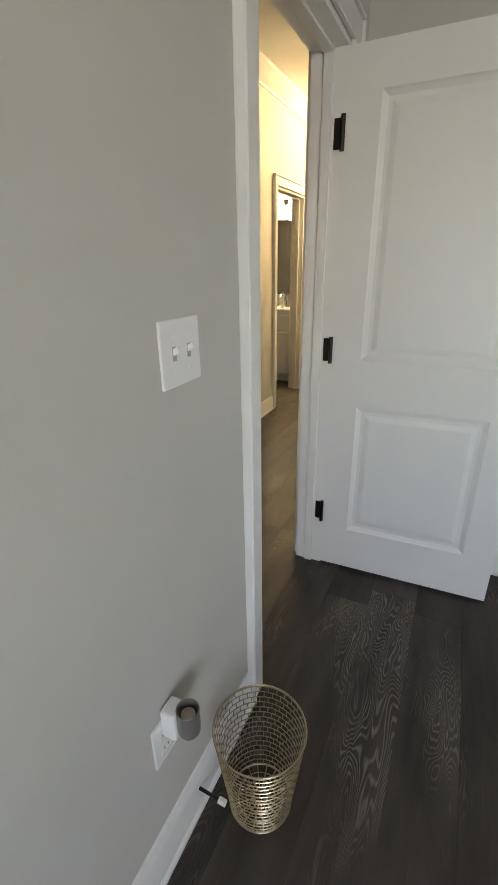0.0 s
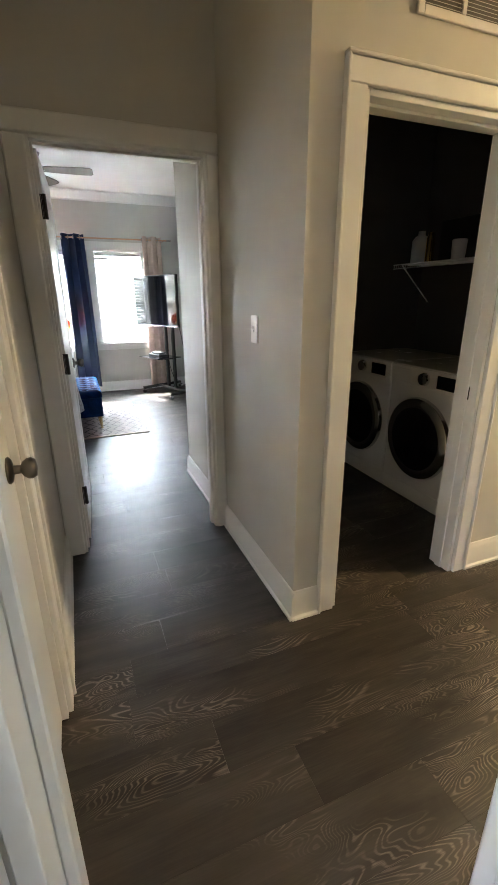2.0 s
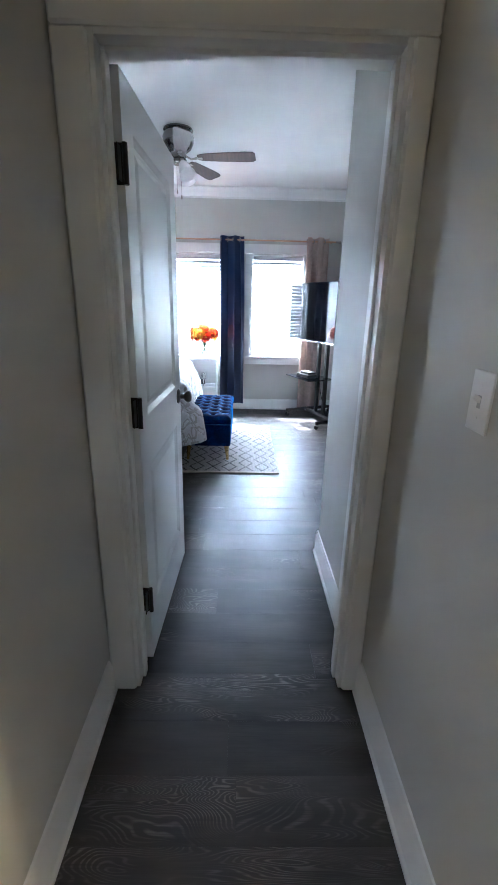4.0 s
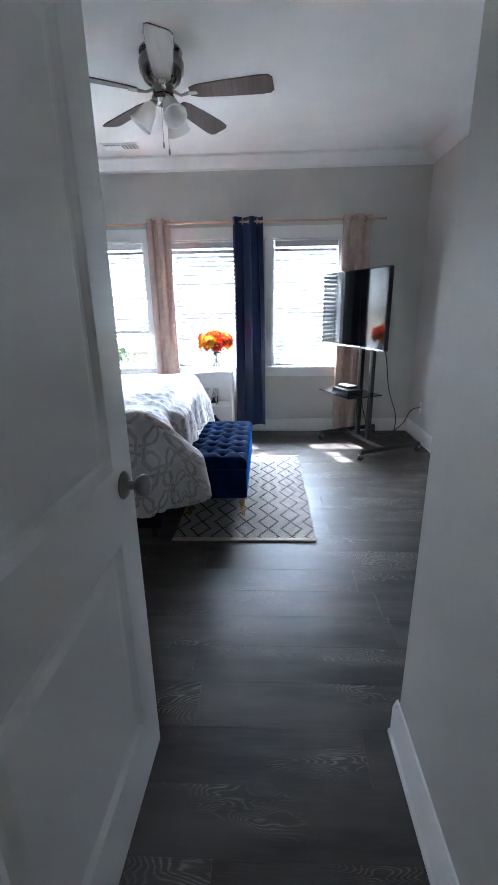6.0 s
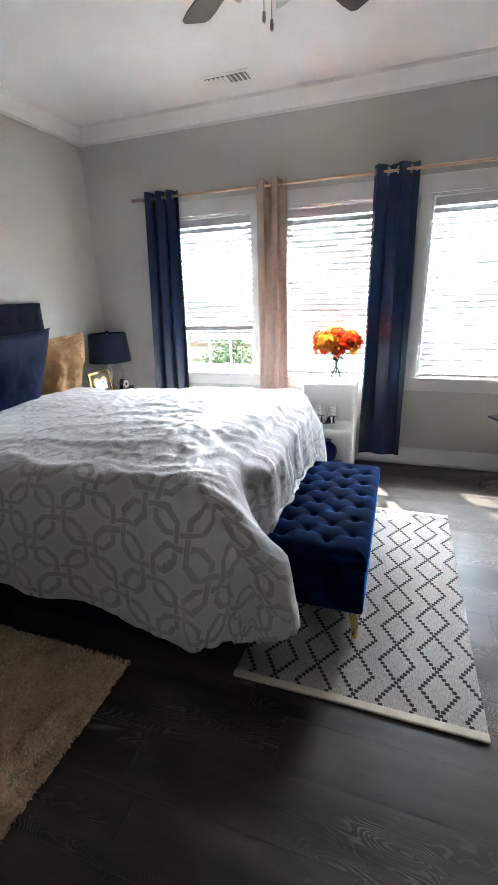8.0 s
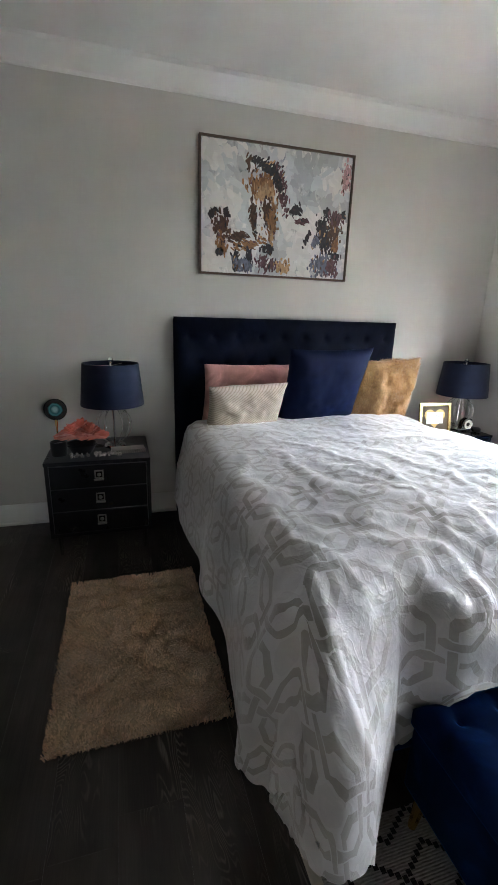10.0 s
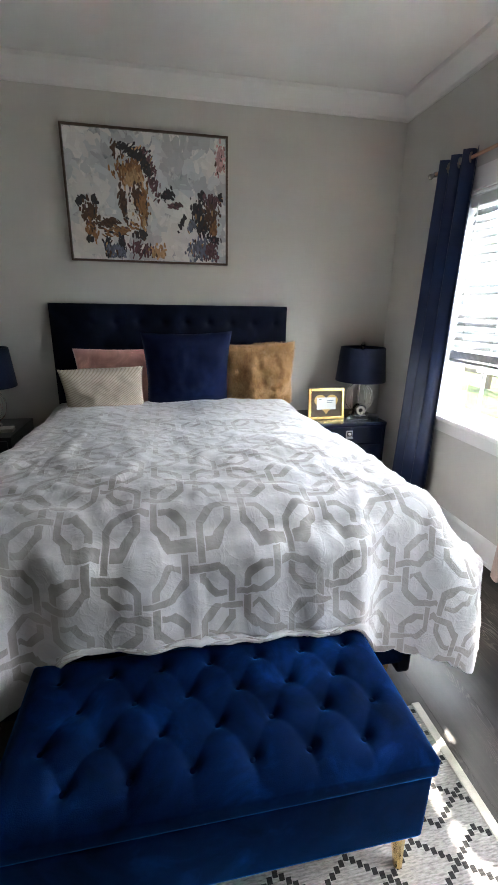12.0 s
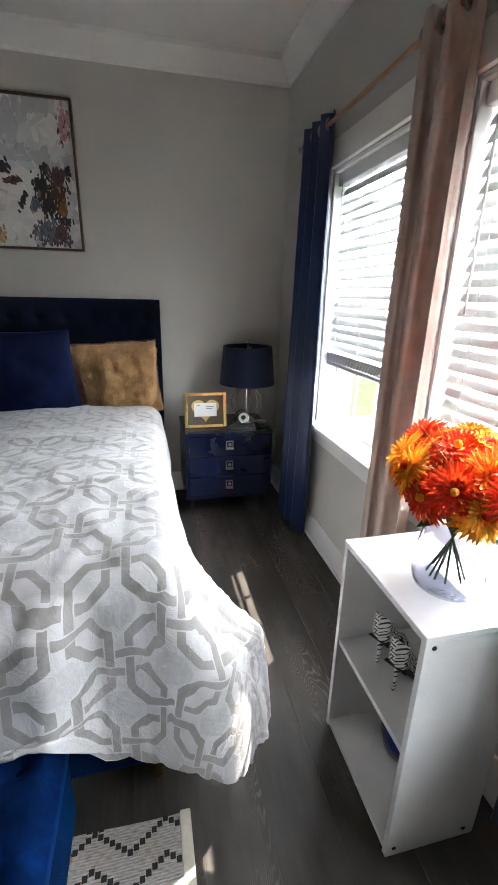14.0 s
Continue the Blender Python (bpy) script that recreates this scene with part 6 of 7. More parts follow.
BLADE = material("brown wood-grain fan blade", (0.13, 0.072, 0.050), 0.42)
tb = Net(BLADE)
tb.color(tb.ramp(tb.noise(tb.mapped(tb.coords(), (4, 60, 1)), 1.0, 4), [(0.3, (0.042, 0.025, 0.020)), (0.7, (0.085, 0.053, 0.043))]))
for k in range(5):
    ang = 83 + 72 * k
    m = pose(0, 0, -0.185, 0, 0, ang)
    arm = bmesh.new()
    add_tube(arm, [(0.055, 0, 0.0), (0.10, 0.012, -0.022), (0.150, 0, -0.018)], [0.009, 0.007, 0.010], 8)
    add_box(arm, 0.145, 0.195, -0.018, 0.018, -0.022, -0.017, 0.002, None, 1)
    part("blade_arm", turned(arm, m), NICKEL, fan, "", 40)
    bm = bmesh.new()
    outl = [(0.155, -0.030), (0.20, -0.046), (0.34, -0.058), (0.54, -0.068), (0.600, -0.064), (0.620, -0.045), (0.622, 0.045), (0.602, 0.064), (0.54, 0.068), (0.34, 0.058), (0.20, 0.046), (0.155, 0.030)]
    a_ = [bm.verts.new((px, py, -0.003)) for px, py in outl]
    b_ = [bm.verts.new((px, py, 0.003)) for px, py in outl]
    bm.faces.new(a_), bm.faces.new(b_)
    for q in range(len(outl)):
        bm.faces.new((a_[q], a_[(q + 1) % len(outl)], b_[(q + 1) % len(outl)], b_[q]))
    part("blade", turned(bm, m @ Matrix.Translation((0, 0, -0.012)) @ Euler((radians(-13), 0, 0)).to_matrix().to_4x4()), BLADE, fan, "brown wood blade")
for k in range(3):
    a = radians(35 + 120 * k)
    m = Matrix.Translation((0.058 * math.cos(a), 0.058 * math.sin(a), -0.240)) @ Euler((0, radians(38), a)).to_matrix().to_4x4() @ Euler((0, radians(0), 0)).to_matrix().to_4x4()
    sh = part("shade", turned(lathe([(0.018, 0.0), (0.026, -0.008), (0.040, -0.035), (0.050, -0.075), (0.058, -0.115), (0.068, -0.135), (0.064, -0.136), (0.054, -0.114), (0.046, -0.075), (0.036, -0.036), (0.022, -0.010), (0.014, -0.002)], 24, close=True), m @ Euler((0, radians(-76), 0)).to_matrix().to_4x4()), FROST, fan, "frosted bell glass shade", 50)
    part("holder", turned(lathe([(0, 0.012), (0.020, 0.010), (0.023, -0.004), (0.020, -0.012), (0, -0.012)], 16), m @ Euler((0, radians(-76), 0)).to_matrix().to_4x4()), NICKEL, sh, "", 40)
for dx, ln in ((0.02, 0.22), (-0.02, 0.17)):
    ch = part("pull_chain", tube([(dx, dx, -0.245), (dx * 1.2, dx, -0.245 - ln)], 0.0016, 6), NICKEL, fan)
    part("chain_bob", lathe([(0, -0.245 - ln), (0.005, -0.252 - ln), (0.007, -0.275 - ln), (0, -0.285 - ln)], 10, dx * 1.2, dx), NICKEL, ch, "", 40)

cv = thing("ceiling_vent", -6.66, 0.115, C, label="white louvred air vent in the ceiling", category="vent")
part("frame", box(-0.075, 0.075, -0.165, 0.165, -0.008, 0, 0.003, 1), TRIM, cv)
part("opening", box(-0.052, 0.052, -0.142, 0.142, -0.0095, -0.0082), material("grey vent duct", (0.22, 0.22, 0.22), 0.7), cv)
for i in range(9):
    yy = -0.13 + i * 0.0325
    part("louvre", turned(box(-0.052, 0.052, -0.0125, 0.0125, -0.001, 0.001), Matrix.Translation((0, yy, -0.014)) @ Euler((radians(32 if i < 5 else -32), 0, 0)).to_matrix().to_4x4()), TRIM, cv)

rv = thing("return_vent", -1.60, 2.350, 2.345, label="white return-air grille above the laundry door", category="vent")
part("frame", box(0, 0.010, -0.186, -0.160, -0.160, 0.160, 0.002, 1), TRIM, rv)
part("frame", box(0, 0.010, 0.160, 0.186, -0.160, 0.160, 0.002, 1), TRIM, rv)
part("frame", box(0, 0.010, -0.160, 0.160, -0.160, -0.134, 0.002, 1), TRIM, rv)
part("frame", box(0, 0.010, -0.160, 0.160, 0.134, 0.160, 0.002, 1), TRIM, rv)
part("centre_bar", box(0, 0.010, -0.007, 0.007, -0.134, 0.134), TRIM, rv)
part("backing", box(0.0005, 0.0025, -0.160, 0.160, -0.134, 0.134), material("grey filter", (0.22, 0.21, 0.19), 0.9), rv)
lv = None
for i in range(26):
    if lv is None:
        ob = part("louvre", turned(box(-0.0045, 0.0045, -0.160, 0.160, -0.0006, 0.0006), Euler((0, radians(35), 0)).to_matrix().to_4x4()), TRIM, rv)
        lv = ob.data
    else:
        ob = new("louvre", lv)
        ob.parent = rv
    ob.matrix_basis = pose(0.0062, 0, -0.129 + i * 0.0103)


# ---- laundry ----
WHITE_ENAMEL = painted("white appliance enamel", (0.72, 0.71, 0.69), 0.25, 30, 0.02, 0.02)


def washer(x, label):
    ws = thing("washing_machine", x, 3.05, 0, label=label, category="washing machine", group="laundry machines")
    w, h = 0.625, 0.93
    part("cabinet", box(-w / 2, w / 2, 0.0, 0.64, 0.02, h, 0.012, 3), WHITE_ENAMEL, ws, "", 40)
    part("control_panel", box(-w / 2 + 0.006, w / 2 - 0.006, -0.008, 0.004, h - 0.125, h - 0.008, 0.004, 2), WHITE_ENAMEL, ws)
    part("display", box(0.10, 0.255, -0.0105, -0.0082, h - 0.108, h - 0.030, 0.001, 1), SCREEN, ws, "black display")
    part("detergent_drawer", box(-w / 2 + 0.02, -w / 2 + 0.19, -0.0115, -0.0082, h - 0.112, h - 0.028, 0.002, 1), WHITE_ENAMEL, ws)
    face = lambda z: Matrix.Translation((0, 0, z)) @ Euler((radians(90), 0, 0)).to_matrix().to_4x4()
    part("dial", turned(lathe([(0, 0.008), (0.042, 0.008), (0.042, 0.020), (0.036, 0.034), (0.030, 0.036), (0, 0.036)], 28), face(h - 0.067)), CHROME, ws, "chrome selector dial", 40)
    dr = part("door_ring", turned(lathe([(0.205, 0.0), (0.262, 0.0), (0.270, 0.012), (0.262, 0.034), (0.240, 0.046), (0.205, 0.044)], 56, close=True), face(0.475)), CHROME, ws, "chrome door ring", 40)
    part("door_glass", turned(lathe([(0, 0.052), (0.10, 0.050), (0.18, 0.045), (0.247, 0.040), (0.247, 0.002), (0, 0.002)], 56), face(0.475)), SCREEN, dr, "dark door glass", 40)
    part("kick_plate", box(-w / 2 + 0.01, w / 2 - 0.01, -0.006, 0.0, 0.03, 0.13, 0.003, 1), WHITE_ENAMEL, ws)
    for sx in (-0.26, 0.26):
        for yy in (0.06, 0.58):
            part("foot", tube([(sx, yy, 0), (sx, yy, 0.03)], 0.02, 12), RUBBER, ws)
    return ws


washer(-2.275, "white front-loading washing machine with dark round door")
washer(-2.905, "white front-loading dryer with dark round door")
ls = thing("wire_shelf", -2.70, 3.78, 1.575, label="white wire shelf on the laundry wall", category="shelf")
bm = bmesh.new()
for i in range(40):
    add_tube(bm, [(-0.50 + i * 0.0256, 0, 0.01), (-0.50 + i * 0.0256, -0.30, 0.01), (-0.50 + i * 0.0256, -0.30, -0.02)], 0.0018, 5)
part("wires", bm, PLASTIC, ls)
for yy, zz in ((-0.02, 0.006), (-0.16, 0.006), (-0.30, 0.006), (-0.302, -0.022)):
    part("rail", tube([(-0.51, yy, zz), (0.51, yy, zz)], 0.0032, 8), PLASTIC, ls)
for sx in (-0.42, 0.42):
    part("brace", tube([(sx, -0.29, 0.0), (sx, 0.0, -0.27)], 0.005, 8), PLASTIC, ls)
for nm, px, mat_, prof, lab in (("detergent_jug", -3.10, LAMINATE, [(0, 0), (0.06, 0), (0.065, 0.01), (0.065, 0.16), (0.045, 0.19), (0.026, 0.20), (0.026, 0.23), (0, 0.23)], "pale plastic detergent jug on the wire shelf"),
                                ("spray_can", -3.00, GOLD, [(0, 0), (0.03, 0), (0.03, 0.17), (0.022, 0.185), (0.022, 0.21), (0, 0.21)], "tall brass-coloured can on the wire shelf"),
                                ("white_tub", -2.72, PLASTIC, [(0, 0), (0.045, 0), (0.05, 0.12), (0.052, 0.125), (0.045, 0.135), (0, 0.135)], "small white tub on the wire shelf")):
    tg_ = thing(nm, px, 3.63, 1.589, label=lab, category="container")
    part("body", lathe(prof, 24), mat_, tg_, "", 40)
bn = thing("storage_bin", -2.72, 3.69, 1.589, label="black fabric bin on the wire shelf", category="bin")
part("body", box(-0.22, 0.22, -0.035, 0.07, 0, 0.28, 0.01, 2), BLACK_PLASTIC, bn)
vb = thing("hose_box", -2.50, 3.78, 1.20, label="black wall valve with hoses behind the machines", category="valve")
part("box", box(-0.09, 0.09, -0.02, 0, -0.08, 0.08, 0.004, 1), BLACK_PLASTIC, vb)
for sx in (-0.04, 0.04):
    part("hose", tube([(sx, -0.02, 0.0), (sx, -0.06, -0.01), (sx * 1.4, -0.06, -0.12), (sx * 2, -0.04, -0.24)], 0.011, 8), BLACK_PLASTIC, vb)
part("strike_plate", box(-1.668, -1.638, 2.691, 2.694, 0.90, 0.96), BRONZE, None)
tagged(bpy.data.objects["strike_plate"], "dark bronze strike plate on the laundry jamb", "strike plate")

# ---- bathroom glimpsed at the end of the hall ----
wall("wall_bath_back", "y", 5.35, 5.47, -3.48, -1.72)
va = thing("bath_vanity", -2.10, 5.348, 0, label="white bathroom vanity with a pale top", category="vanity")
part("cabinet", box(-0.34, 0.34, -0.46, 0, 0.09, 0.83, 0.004, 1), LAMINATE, va)
part("toe_kick", box(-0.33, 0.33, -0.40, 0, 0, 0.09), LAMINATE, va)
part("drawer_front", box(-0.32, 0.32, -0.475, -0.4605, 0.62, 0.80, 0.004, 1), LAMINATE, va)
for sx in (-1, 1):
    part("door", box(min(sx * 0.005, sx * 0.32), max(sx * 0.005, sx * 0.32), -0.475, -0.4605, 0.11, 0.60, 0.004, 1), LAMINATE, va)
part("worktop", box(-0.36, 0.36, -0.50, 0, 0.831, 0.868, 0.006, 2), TRIM, va, "pale stone top")
fa = thing("faucet", -2.02, 5.22, 0.868, label="chrome basin faucet on the vanity", category="faucet")
part("spout", tube([(0, 0, 0), (0, 0, 0.13), (0, -0.05, 0.16), (0, -0.11, 0.13)], 0.011, 10), CHROME, fa)
for sx in (-0.09, 0.09):
    part("handle", lathe([(0, 0), (0.02, 0), (0.016, 0.04), (0.022, 0.06), (0, 0.065)], 14, sx, 0), CHROME, fa, "", 40)
for k, bx_ in enumerate((-1.96, -1.90)):
    so_ = thing("soap_bottle", bx_, 5.02, 0.868, label="small toiletry bottle on the vanity", category="bottle", group="toiletries")
    part("bottle", lathe([(0, 0), (0.022, 0), (0.024, 0.08), (0.010, 0.10), (0.010, 0.13), (0, 0.13)], 14), CHROME if k else PLASTIC, so_, "", 40)
mr = thing("bath_mirror", -2.10, 5.348, 1.42, label="frameless bathroom mirror over the vanity", category="mirror")
part("mirror_glass", box(-0.32, 0.32, -0.006, 0, -0.42, 0.42), material("mirror silver", (0.85, 0.85, 0.85), 0.02, 1.0), mr)
vl = thing("vanity_light", -2.05, 5.348, 2.02, label="lit vanity light with a frosted glass shade", category="wall lamp")
part("back_plate", box(-0.20, 0.20, -0.02, 0, -0.03, 0.03, 0.004, 1), CHROME, vl)
GLOW = material("lit frosted lamp glass", (0.9, 0.85, 0.75), 0.5)
gb = GLOW.node_tree.nodes["Principled BSDF"]
gb.inputs["Emission Color"].default_value, gb.inputs["Emission Strength"].default_value = (1.0, 0.80, 0.46, 1), 2.5
for sx in (-0.10, 0.10):
    part("glass_shade", turned(lathe([(0.032, 0.05), (0.040, 0.0), (0.058, -0.085), (0.054, -0.085), (0.036, 0.0), (0.028, 0.05)], 20, close=True), Matrix.Translation((sx, -0.075, 0.02))), GLOW, vl, "glowing frosted glass shade", 50)
hl = thing("hall_ceiling_light", -0.80, 4.60, C, label="round flush ceiling light, lit, in the hall", category="ceiling lamp")
part("pan", lathe([(0, 0), (0.14, 0), (0.145, -0.02), (0.13, -0.03), (0, -0.03)], 36), NICKEL, hl, "", 40)
part("glass_bowl", lathe([(0.135, -0.028), (0.125, -0.06), (0.09, -0.085), (0.04, -0.097), (0, -0.10)], 36), GLOW, hl, "glowing frosted glass bowl", 60)

# ---- vanity behind the open side door ----
vn = thing("dressing_cabinet", -5.55, 4.29, 0, label="white drawer cabinet in the side room", category="cabinet")
part("body", box(-0.45, 0.45, -0.5, 0, 0.08, 0.86, 0.004, 1), LAMINATE, vn)
part("plinth", box(-0.43, 0.43, -0.46, 0, 0, 0.08), LAMINATE, vn)
for i in range(3):
    d_ = part("drawer", box(-0.44, 0.44, -0.515, -0.5005, 0.10 + i * 0.25, 0.335 + i * 0.25, 0.004, 1), LAMINATE, vn)
    part("knob", turned(lathe([(0, 0), (0.012, 0), (0.014, 0.02), (0, 0.024)], 12), Matrix.Translation((0, -0.515, 0.22 + i * 0.25)) @ Euler((radians(90), 0, 0)).to_matrix().to_4x4()), BRONZE, d_, "", 40)

# ---- wire basket, plug-in unit and door stop in the study ----
BRASS_WIRE = material("pale gold woven wire", (0.50, 0.42, 0.29), 0.30, 1.0)
wb = thing("wire_basket", -0.300, 0.650, 0, label="gold woven wire waste basket by the wall", category="basket")
H0, R0, R1 = 0.285, 0.082, 0.116
cnt_u, rows_ = 30, 16


def basket_at(a, z, dr=0.0):
    r = R0 + (R1 - R0) * (z / H0) + dr
    return (r * math.cos(a), r * math.sin(a), z)


bm = bmesh.new()
for k in range(rows_ + 1):
    z = 0.004 + k * (H0 - 0.008) / rows_
    pts = [basket_at(q * 2 * math.pi / 68, z) for q in range(69)]
    add_tube(bm, pts, 0.0014, 5, False)
tagged(part("hoop_wires", bm, BRASS_WIRE, wb, "", 60), kind="stuff")
bm = bmesh.new()
step_z = (H0 - 0.008) / rows_
for k in range(rows_):
    for q in range(cnt_u):
        a = (q + (0.5 if k % 2 else 0)) * 2 * math.pi / cnt_u
        add_tube(bm, [basket_at(a, 0.004 + k * step_z), basket_at(a, 0.004 + (k + 1) * step_z)], 0.0013, 4, False)
tagged(part("upright_wires", bm, BRASS_WIRE, wb), kind="stuff")
part("rim", tube([basket_at(q * 2 * math.pi / 48, H0) for q in range(49)], 0.0024, 8, False), BRASS_WIRE, wb, "", 60)
part("base_rim", tube([basket_at(q * 2 * math.pi / 48, 0.003) for q in range(49)], 0.003, 8, False), BRASS_WIRE, wb, "", 60)
bm = bmesh.new()
for r_ in (0.02, 0.04, 0.06):
    add_tube(bm, [(r_ * math.cos(q * 2 * math.pi / 32), r_ * math.sin(q * 2 * math.pi / 32), 0.003) for q in range(33)], 0.0016, 5, False)
for q in range(18):
    a = q * 2 * math.pi / 18
    add_tube(bm, [(0.015 * math.cos(a), 0.015 * math.sin(a), 0.003), (R0 * math.cos(a), R0 * math.sin(a), 0.003)], 0.0016, 5)
part("base_wires", bm, BRASS_WIRE, wb)

pu = thing("plug_in_warmer", -0.444, 0.485, 0.458, 90, label="plug-in fragrance warmer with a grey cup on the outlet", category="plug-in")
pu.scale = (0.82, 0.82, 0.82)
part("plug_body", box(-0.028, 0.028, -0.045, 0, -0.045, 0.045, 0.008, 3), PLASTIC, pu, "", 40)
GREY_CUP = material("smoky grey plastic", (0.16, 0.145, 0.14), 0.3)
part("cup", turned(lathe([(0, -0.04), (0.026, -0.04), (0.030, -0.030), (0.030, 0.040), (0.027, 0.042), (0.025, 0.030), (0.025, -0.020), (0, -0.020)], 28), Matrix.Translation((0, -0.070, 0.022))), GREY_CUP, pu, "smoky grey cup", 40)
part("wick_disc", lathe([(0, 0.034), (0.018, 0.034), (0.018, 0.046), (0, 0.048)], 18, 0, -0.070), material("beige ceramic", (0.45, 0.38, 0.30), 0.7), pu, "", 40)
ds = thing("door_stop", -0.434, 0.560, 0.085, 90, label="spring door stop with a white rubber tip", category="door stop")
part("spring", tube([(0, 0, 0), (0, -0.06, -0.004)], 0.0045, 10), BRONZE, ds)
part("tip", tube([(0, -0.058, -0.004), (0, -0.078, -0.005)], 0.0085, 12), PLASTIC, ds)


# ---- outdoors ----
GRASS = material("sunlit lawn", (0.10, 0.14, 0.035), 0.95)
tq = Net(GRASS)
tq.color(tq.ramp(tq.noise(tq.coords(), 3.0, 8, 0.7), [(0.3, (0.075, 0.10, 0.03)), (0.5, (0.12, 0.15, 0.045)), (0.7, (0.20, 0.17, 0.09))]))
tq.bump(tq.noise(tq.coords(), 60, 4), 0.8, 0.03)
tagged(part("ground", box(-300, W - 0.17, -300, 300, -0.75, -0.45), GRASS), "sunlit patchy lawn outside the windows", "ground", kind="structure")
# Patio assumed: a pale slab added so sunlight bounces up into the room.
BOUNCE_PAVING = painted("pale concrete to bounce sunlight", (0.46, 0.45, 0.42), 0.9, 60, 0.3, 0.1)
tagged(part("patio", box(-9.6, W - 0.175, -4.5, 4.5, -0.44, -0.40, 0.01, 1), BOUNCE_PAVING), "assumed pale concrete patio, added to bounce sunlight in at the windows", "patio", kind="structure")
FENCE = painted("weathered wood fence", (0.30, 0.22, 0.15), 0.85, 40, 0.3, 0.25)
fe = thing("rail_fence", -13.0, 0.0, -0.45, label="weathered wooden rail fence across the yard", category="fence")
for i in range(9):
    part("post", box(-0.05, 0.05, -9.6 + i * 2.4 - 0.05, -9.6 + i * 2.4 + 0.05, 0, 1.15, 0.006, 1), FENCE, fe)
for i in range(8):
    for zz in (0.30, 0.65, 1.0):
        part("rail", box(-0.02, 0.02, -9.55 + i * 2.4, -9.55 + i * 2.4 + 2.3, zz, zz + 0.10, 0.004, 1), FENCE, fe)
    part("diagonal_brace", tube([(0.025, -9.55 + i * 2.4, 0.32), (0.025, -7.25 + i * 2.4, 1.05)], 0.03, 6), FENCE, fe)
LEAF = shag_material("mixed green foliage", (0.035, 0.065, 0.018), (0.055, 0.10, 0.028), (0.085, 0.13, 0.04))
BARK = painted("grey-brown bark", (0.14, 0.10, 0.075), 0.9, 30, 0.6, 0.3)


def foliage(name, parent, clumps, count, leaf, seed):
    rl = random.Random(seed)
    vs, fs = [], []
    for cx, cy, cz, r in clumps:
        for _ in range(count):
            d = Vector((rl.gauss(0, 1), rl.gauss(0, 1), rl.gauss(0, 1))).normalized() * r * rl.uniform(0.45, 1.05)
            p = Vector((cx, cy, cz)) + d
            a = Vector((rl.gauss(0, 1), rl.gauss(0, 1), rl.gauss(0, 0.6))).normalized() * leaf * rl.uniform(0.6, 1.3)
            b = a.cross(Vector((rl.gauss(0, 1), rl.gauss(0, 1), rl.gauss(0, 1)))).normalized() * leaf * 0.4
            k = len(vs)
            vs += [tuple(p), tuple(p + a * 0.5 + b), tuple(p + a), tuple(p + a * 0.5 - b)]
            fs.append((k, k + 1, k + 2, k + 3))
    me = bpy.data.meshes.new(name)
    me.from_pydata(vs, [], fs)
    me.materials.append(LEAF)
    ob = new(name, me)
    ob.parent = parent
    return tagged(ob, "green leaves", kind="stuff")


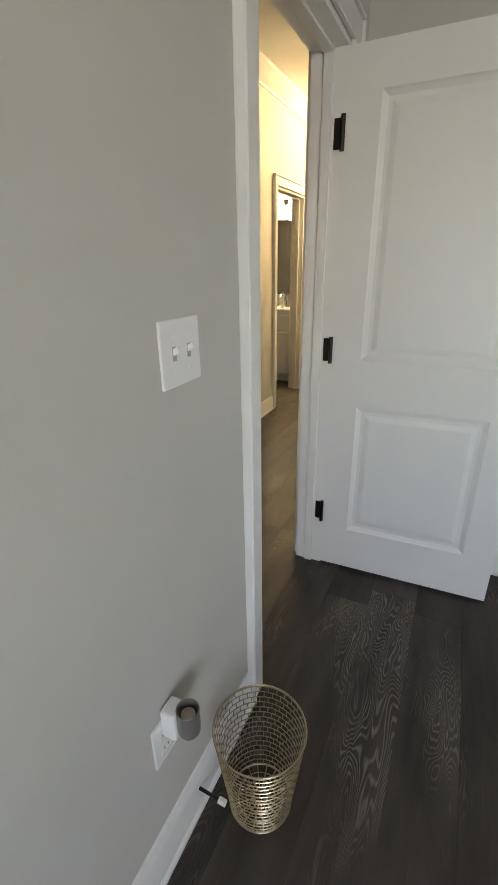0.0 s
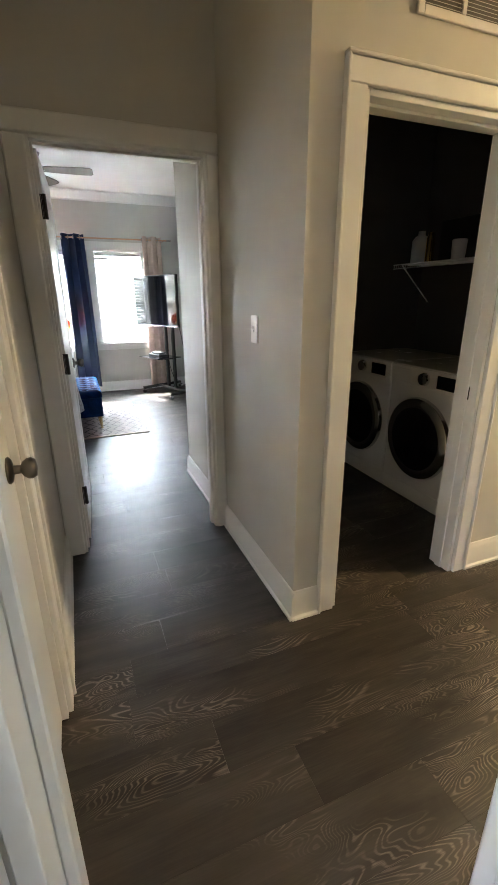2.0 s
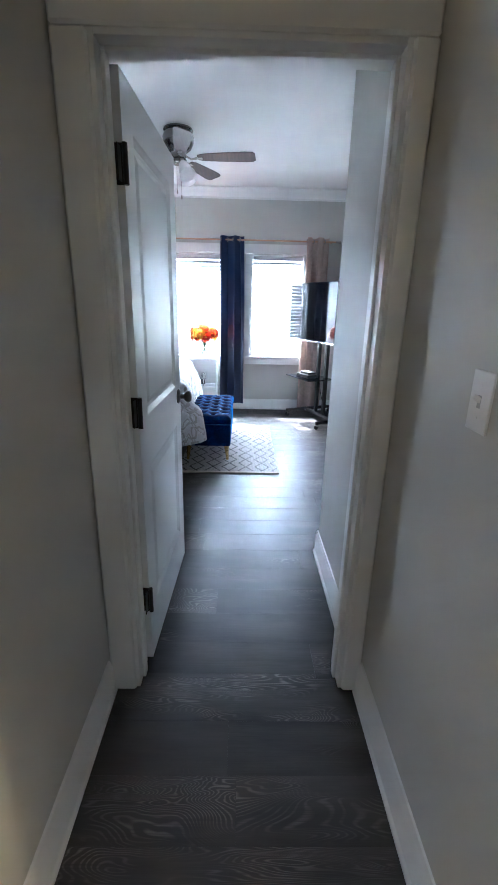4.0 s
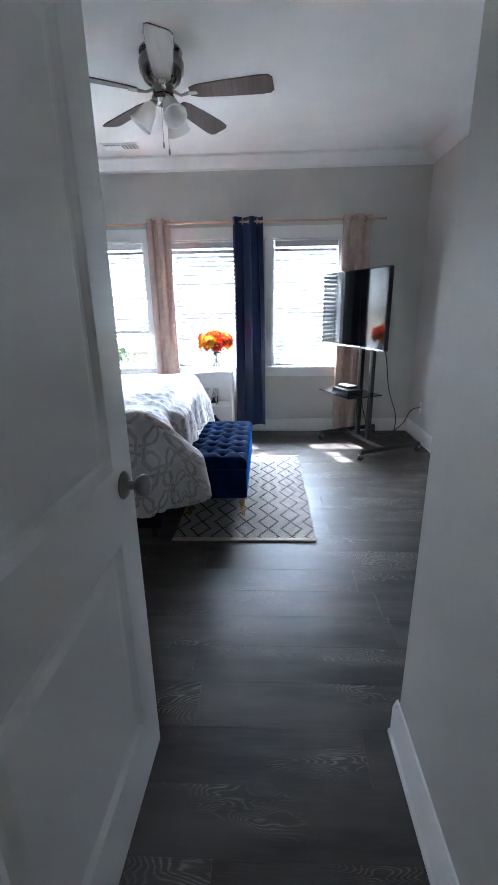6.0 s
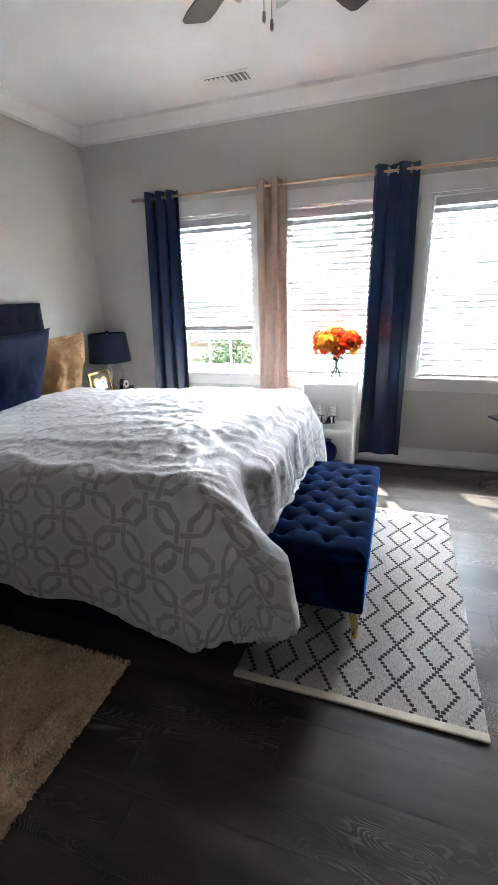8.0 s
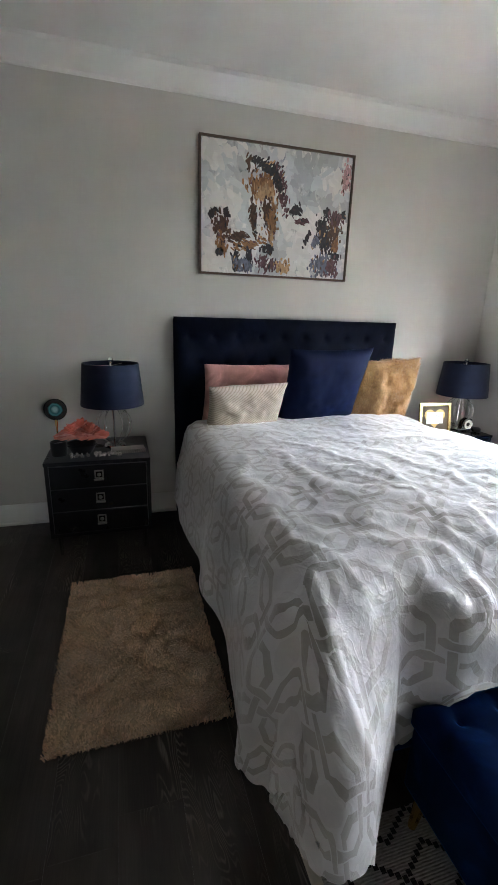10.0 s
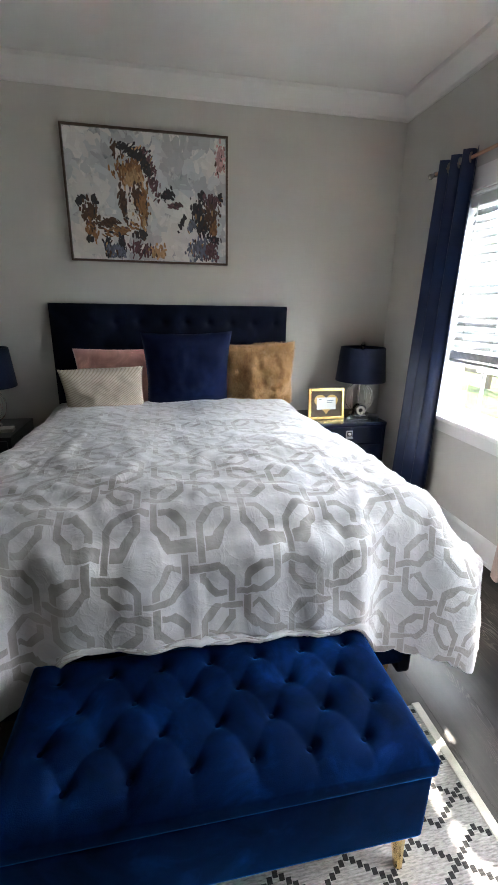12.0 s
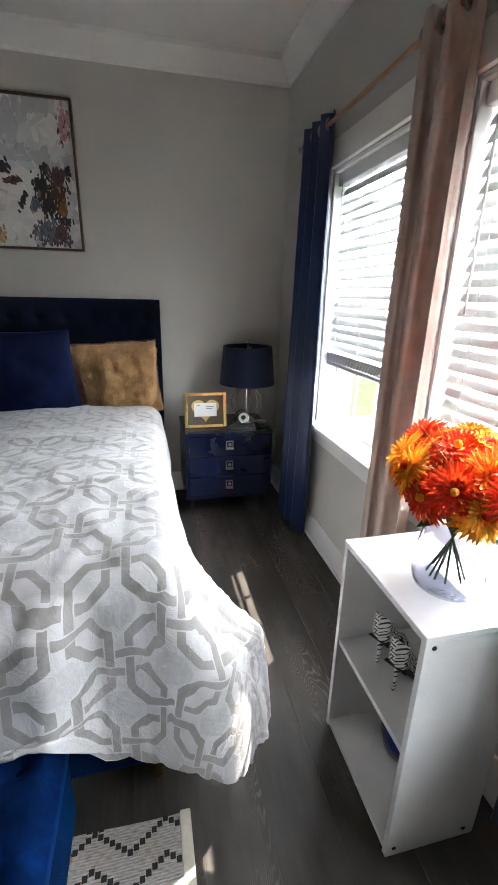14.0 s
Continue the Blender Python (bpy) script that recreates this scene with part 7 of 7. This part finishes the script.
rl0 = random.Random(9)
for i, (sx_, sy_) in enumerate(((-11.6, -1.9), (-12.1, -0.6), (-11.5, 0.7), (-12.2, 2.2))):
    sb = thing("shrub", sx_, sy_, -0.45, label="loose green shrub in front of the fence", category="shrub", group="garden shrubs")
    part("stems", tube([(0, 0, 0), (0.03, 0.05, 0.35), (0.10, 0.02, 0.7)], [0.03, 0.02, 0.008], 6), BARK, sb)
    foliage("crown", sb, [(rl0.uniform(-0.4, 0.4), rl0.uniform(-0.5, 0.5), rl0.uniform(0.3, 0.8), rl0.uniform(0.22, 0.42)) for _ in range(9)], 190, 0.07, i)
for i, (tx, ty, th) in enumerate(((-24, -9, 8.5), (-27, -2.5, 10), (-23, 4.5, 8), (-29, 9.5, 9.5), (-26, 15, 8.5))):
    te = thing("tree", tx, ty, -0.45, label="leafy green tree beyond the fence", category="tree", group="trees behind the yard")
    part("trunk", tube([(0, 0, 0), (0.1, 0.05, th * 0.25), (0.0, 0.15, th * 0.5), (0.1, 0.1, th * 0.8)], [0.22, 0.17, 0.12, 0.04], 10), BARK, te)
    for q in range(6):
        a = q * 1.05 + i
        z0 = th * (0.35 + 0.07 * q)
        part("limb", tube([(0.03, 0.1, z0), (0.9 * math.cos(a), 0.9 * math.sin(a), z0 + 0.7), (1.8 * math.cos(a), 1.8 * math.sin(a), z0 + 1.2)], [0.08, 0.05, 0.02], 6), BARK, te)
    foliage("crown", te, [(rl0.uniform(-2.2, 2.2), rl0.uniform(-2.2, 2.2), th * rl0.uniform(0.4, 1.0), rl0.uniform(0.7, 1.3)) for _ in range(17)], 260, 0.22, 40 + i)


# ---- floor planks ----
def planks():
    """Planks run along y in staggered rows."""
    wide, long_, gap = 0.182, 1.22, 0.0006
    meshes = {}

    def plank_mesh(w, l):
        key = (round(w, 3), round(l, 3))
        if key not in meshes:
            bm = bmesh.new()
            c, t = 0.0003, 0.004
            a, b = w / 2 - gap / 2, l / 2 - gap / 2
            ring = lambda i, z: [bm.verts.new((sx * (a - i), sy * (b - i), z)) for sx, sy in ((-1, -1), (1, -1), (1, 1), (-1, 1))]
            lo, mid, hi = ring(0, -t), ring(0, -c), ring(c, 0)
            bm.faces.new(hi)
            for p, q in ((lo, mid), (mid, hi)):
                for k in range(4):
                    bm.faces.new((p[k], p[(k + 1) % 4], q[(k + 1) % 4], q[k]))
            bmesh.ops.recalc_face_normals(bm, faces=bm.faces)
            me = bpy.data.meshes.new("plank")
            bm.to_mesh(me)
            bm.free()
            me.materials.append(PLANK)
            meshes[key] = me
        return meshes[key]
    # areas: x from, x to, y from, y to
    areas = [(-7.03, -2.56, -1.37, 2.93), (-2.56, -1.60, 0.75, 1.80), (-1.60, -0.51, 0.75, 6.2), (-0.51, 1.6, -0.6, 1.95), (-3.22, -1.60, 1.92, 3.72), (-3.48, -1.60, 3.84, 6.2), (-6.48, -4.32, 2.93, 4.3)]
    rnd = random.Random(11)
    rows = {}
    for x0, x1, y0, y1 in areas:
        i0, i1 = math.floor((x0 + 8) / wide), math.ceil((x1 + 8) / wide)
        for i in range(i0, i1):
            a, b = max(x0, i * wide - 8), min(x1, (i + 1) * wide - 8)
            if b - a < 0.01:
                continue
            start = rows.setdefault(i, -3 - rnd.uniform(0, long_))
            y = start
            while y < y1:
                p, q = max(y, y0), min(y + long_, y1)
                if q - p > 0.02:
                    ob = new("plank", plank_mesh(b - a, q - p))
                    ob.parent = floor
                    ob.matrix_basis = pose((a + b) / 2, (p + q) / 2, 0)
                y += long_


planks()
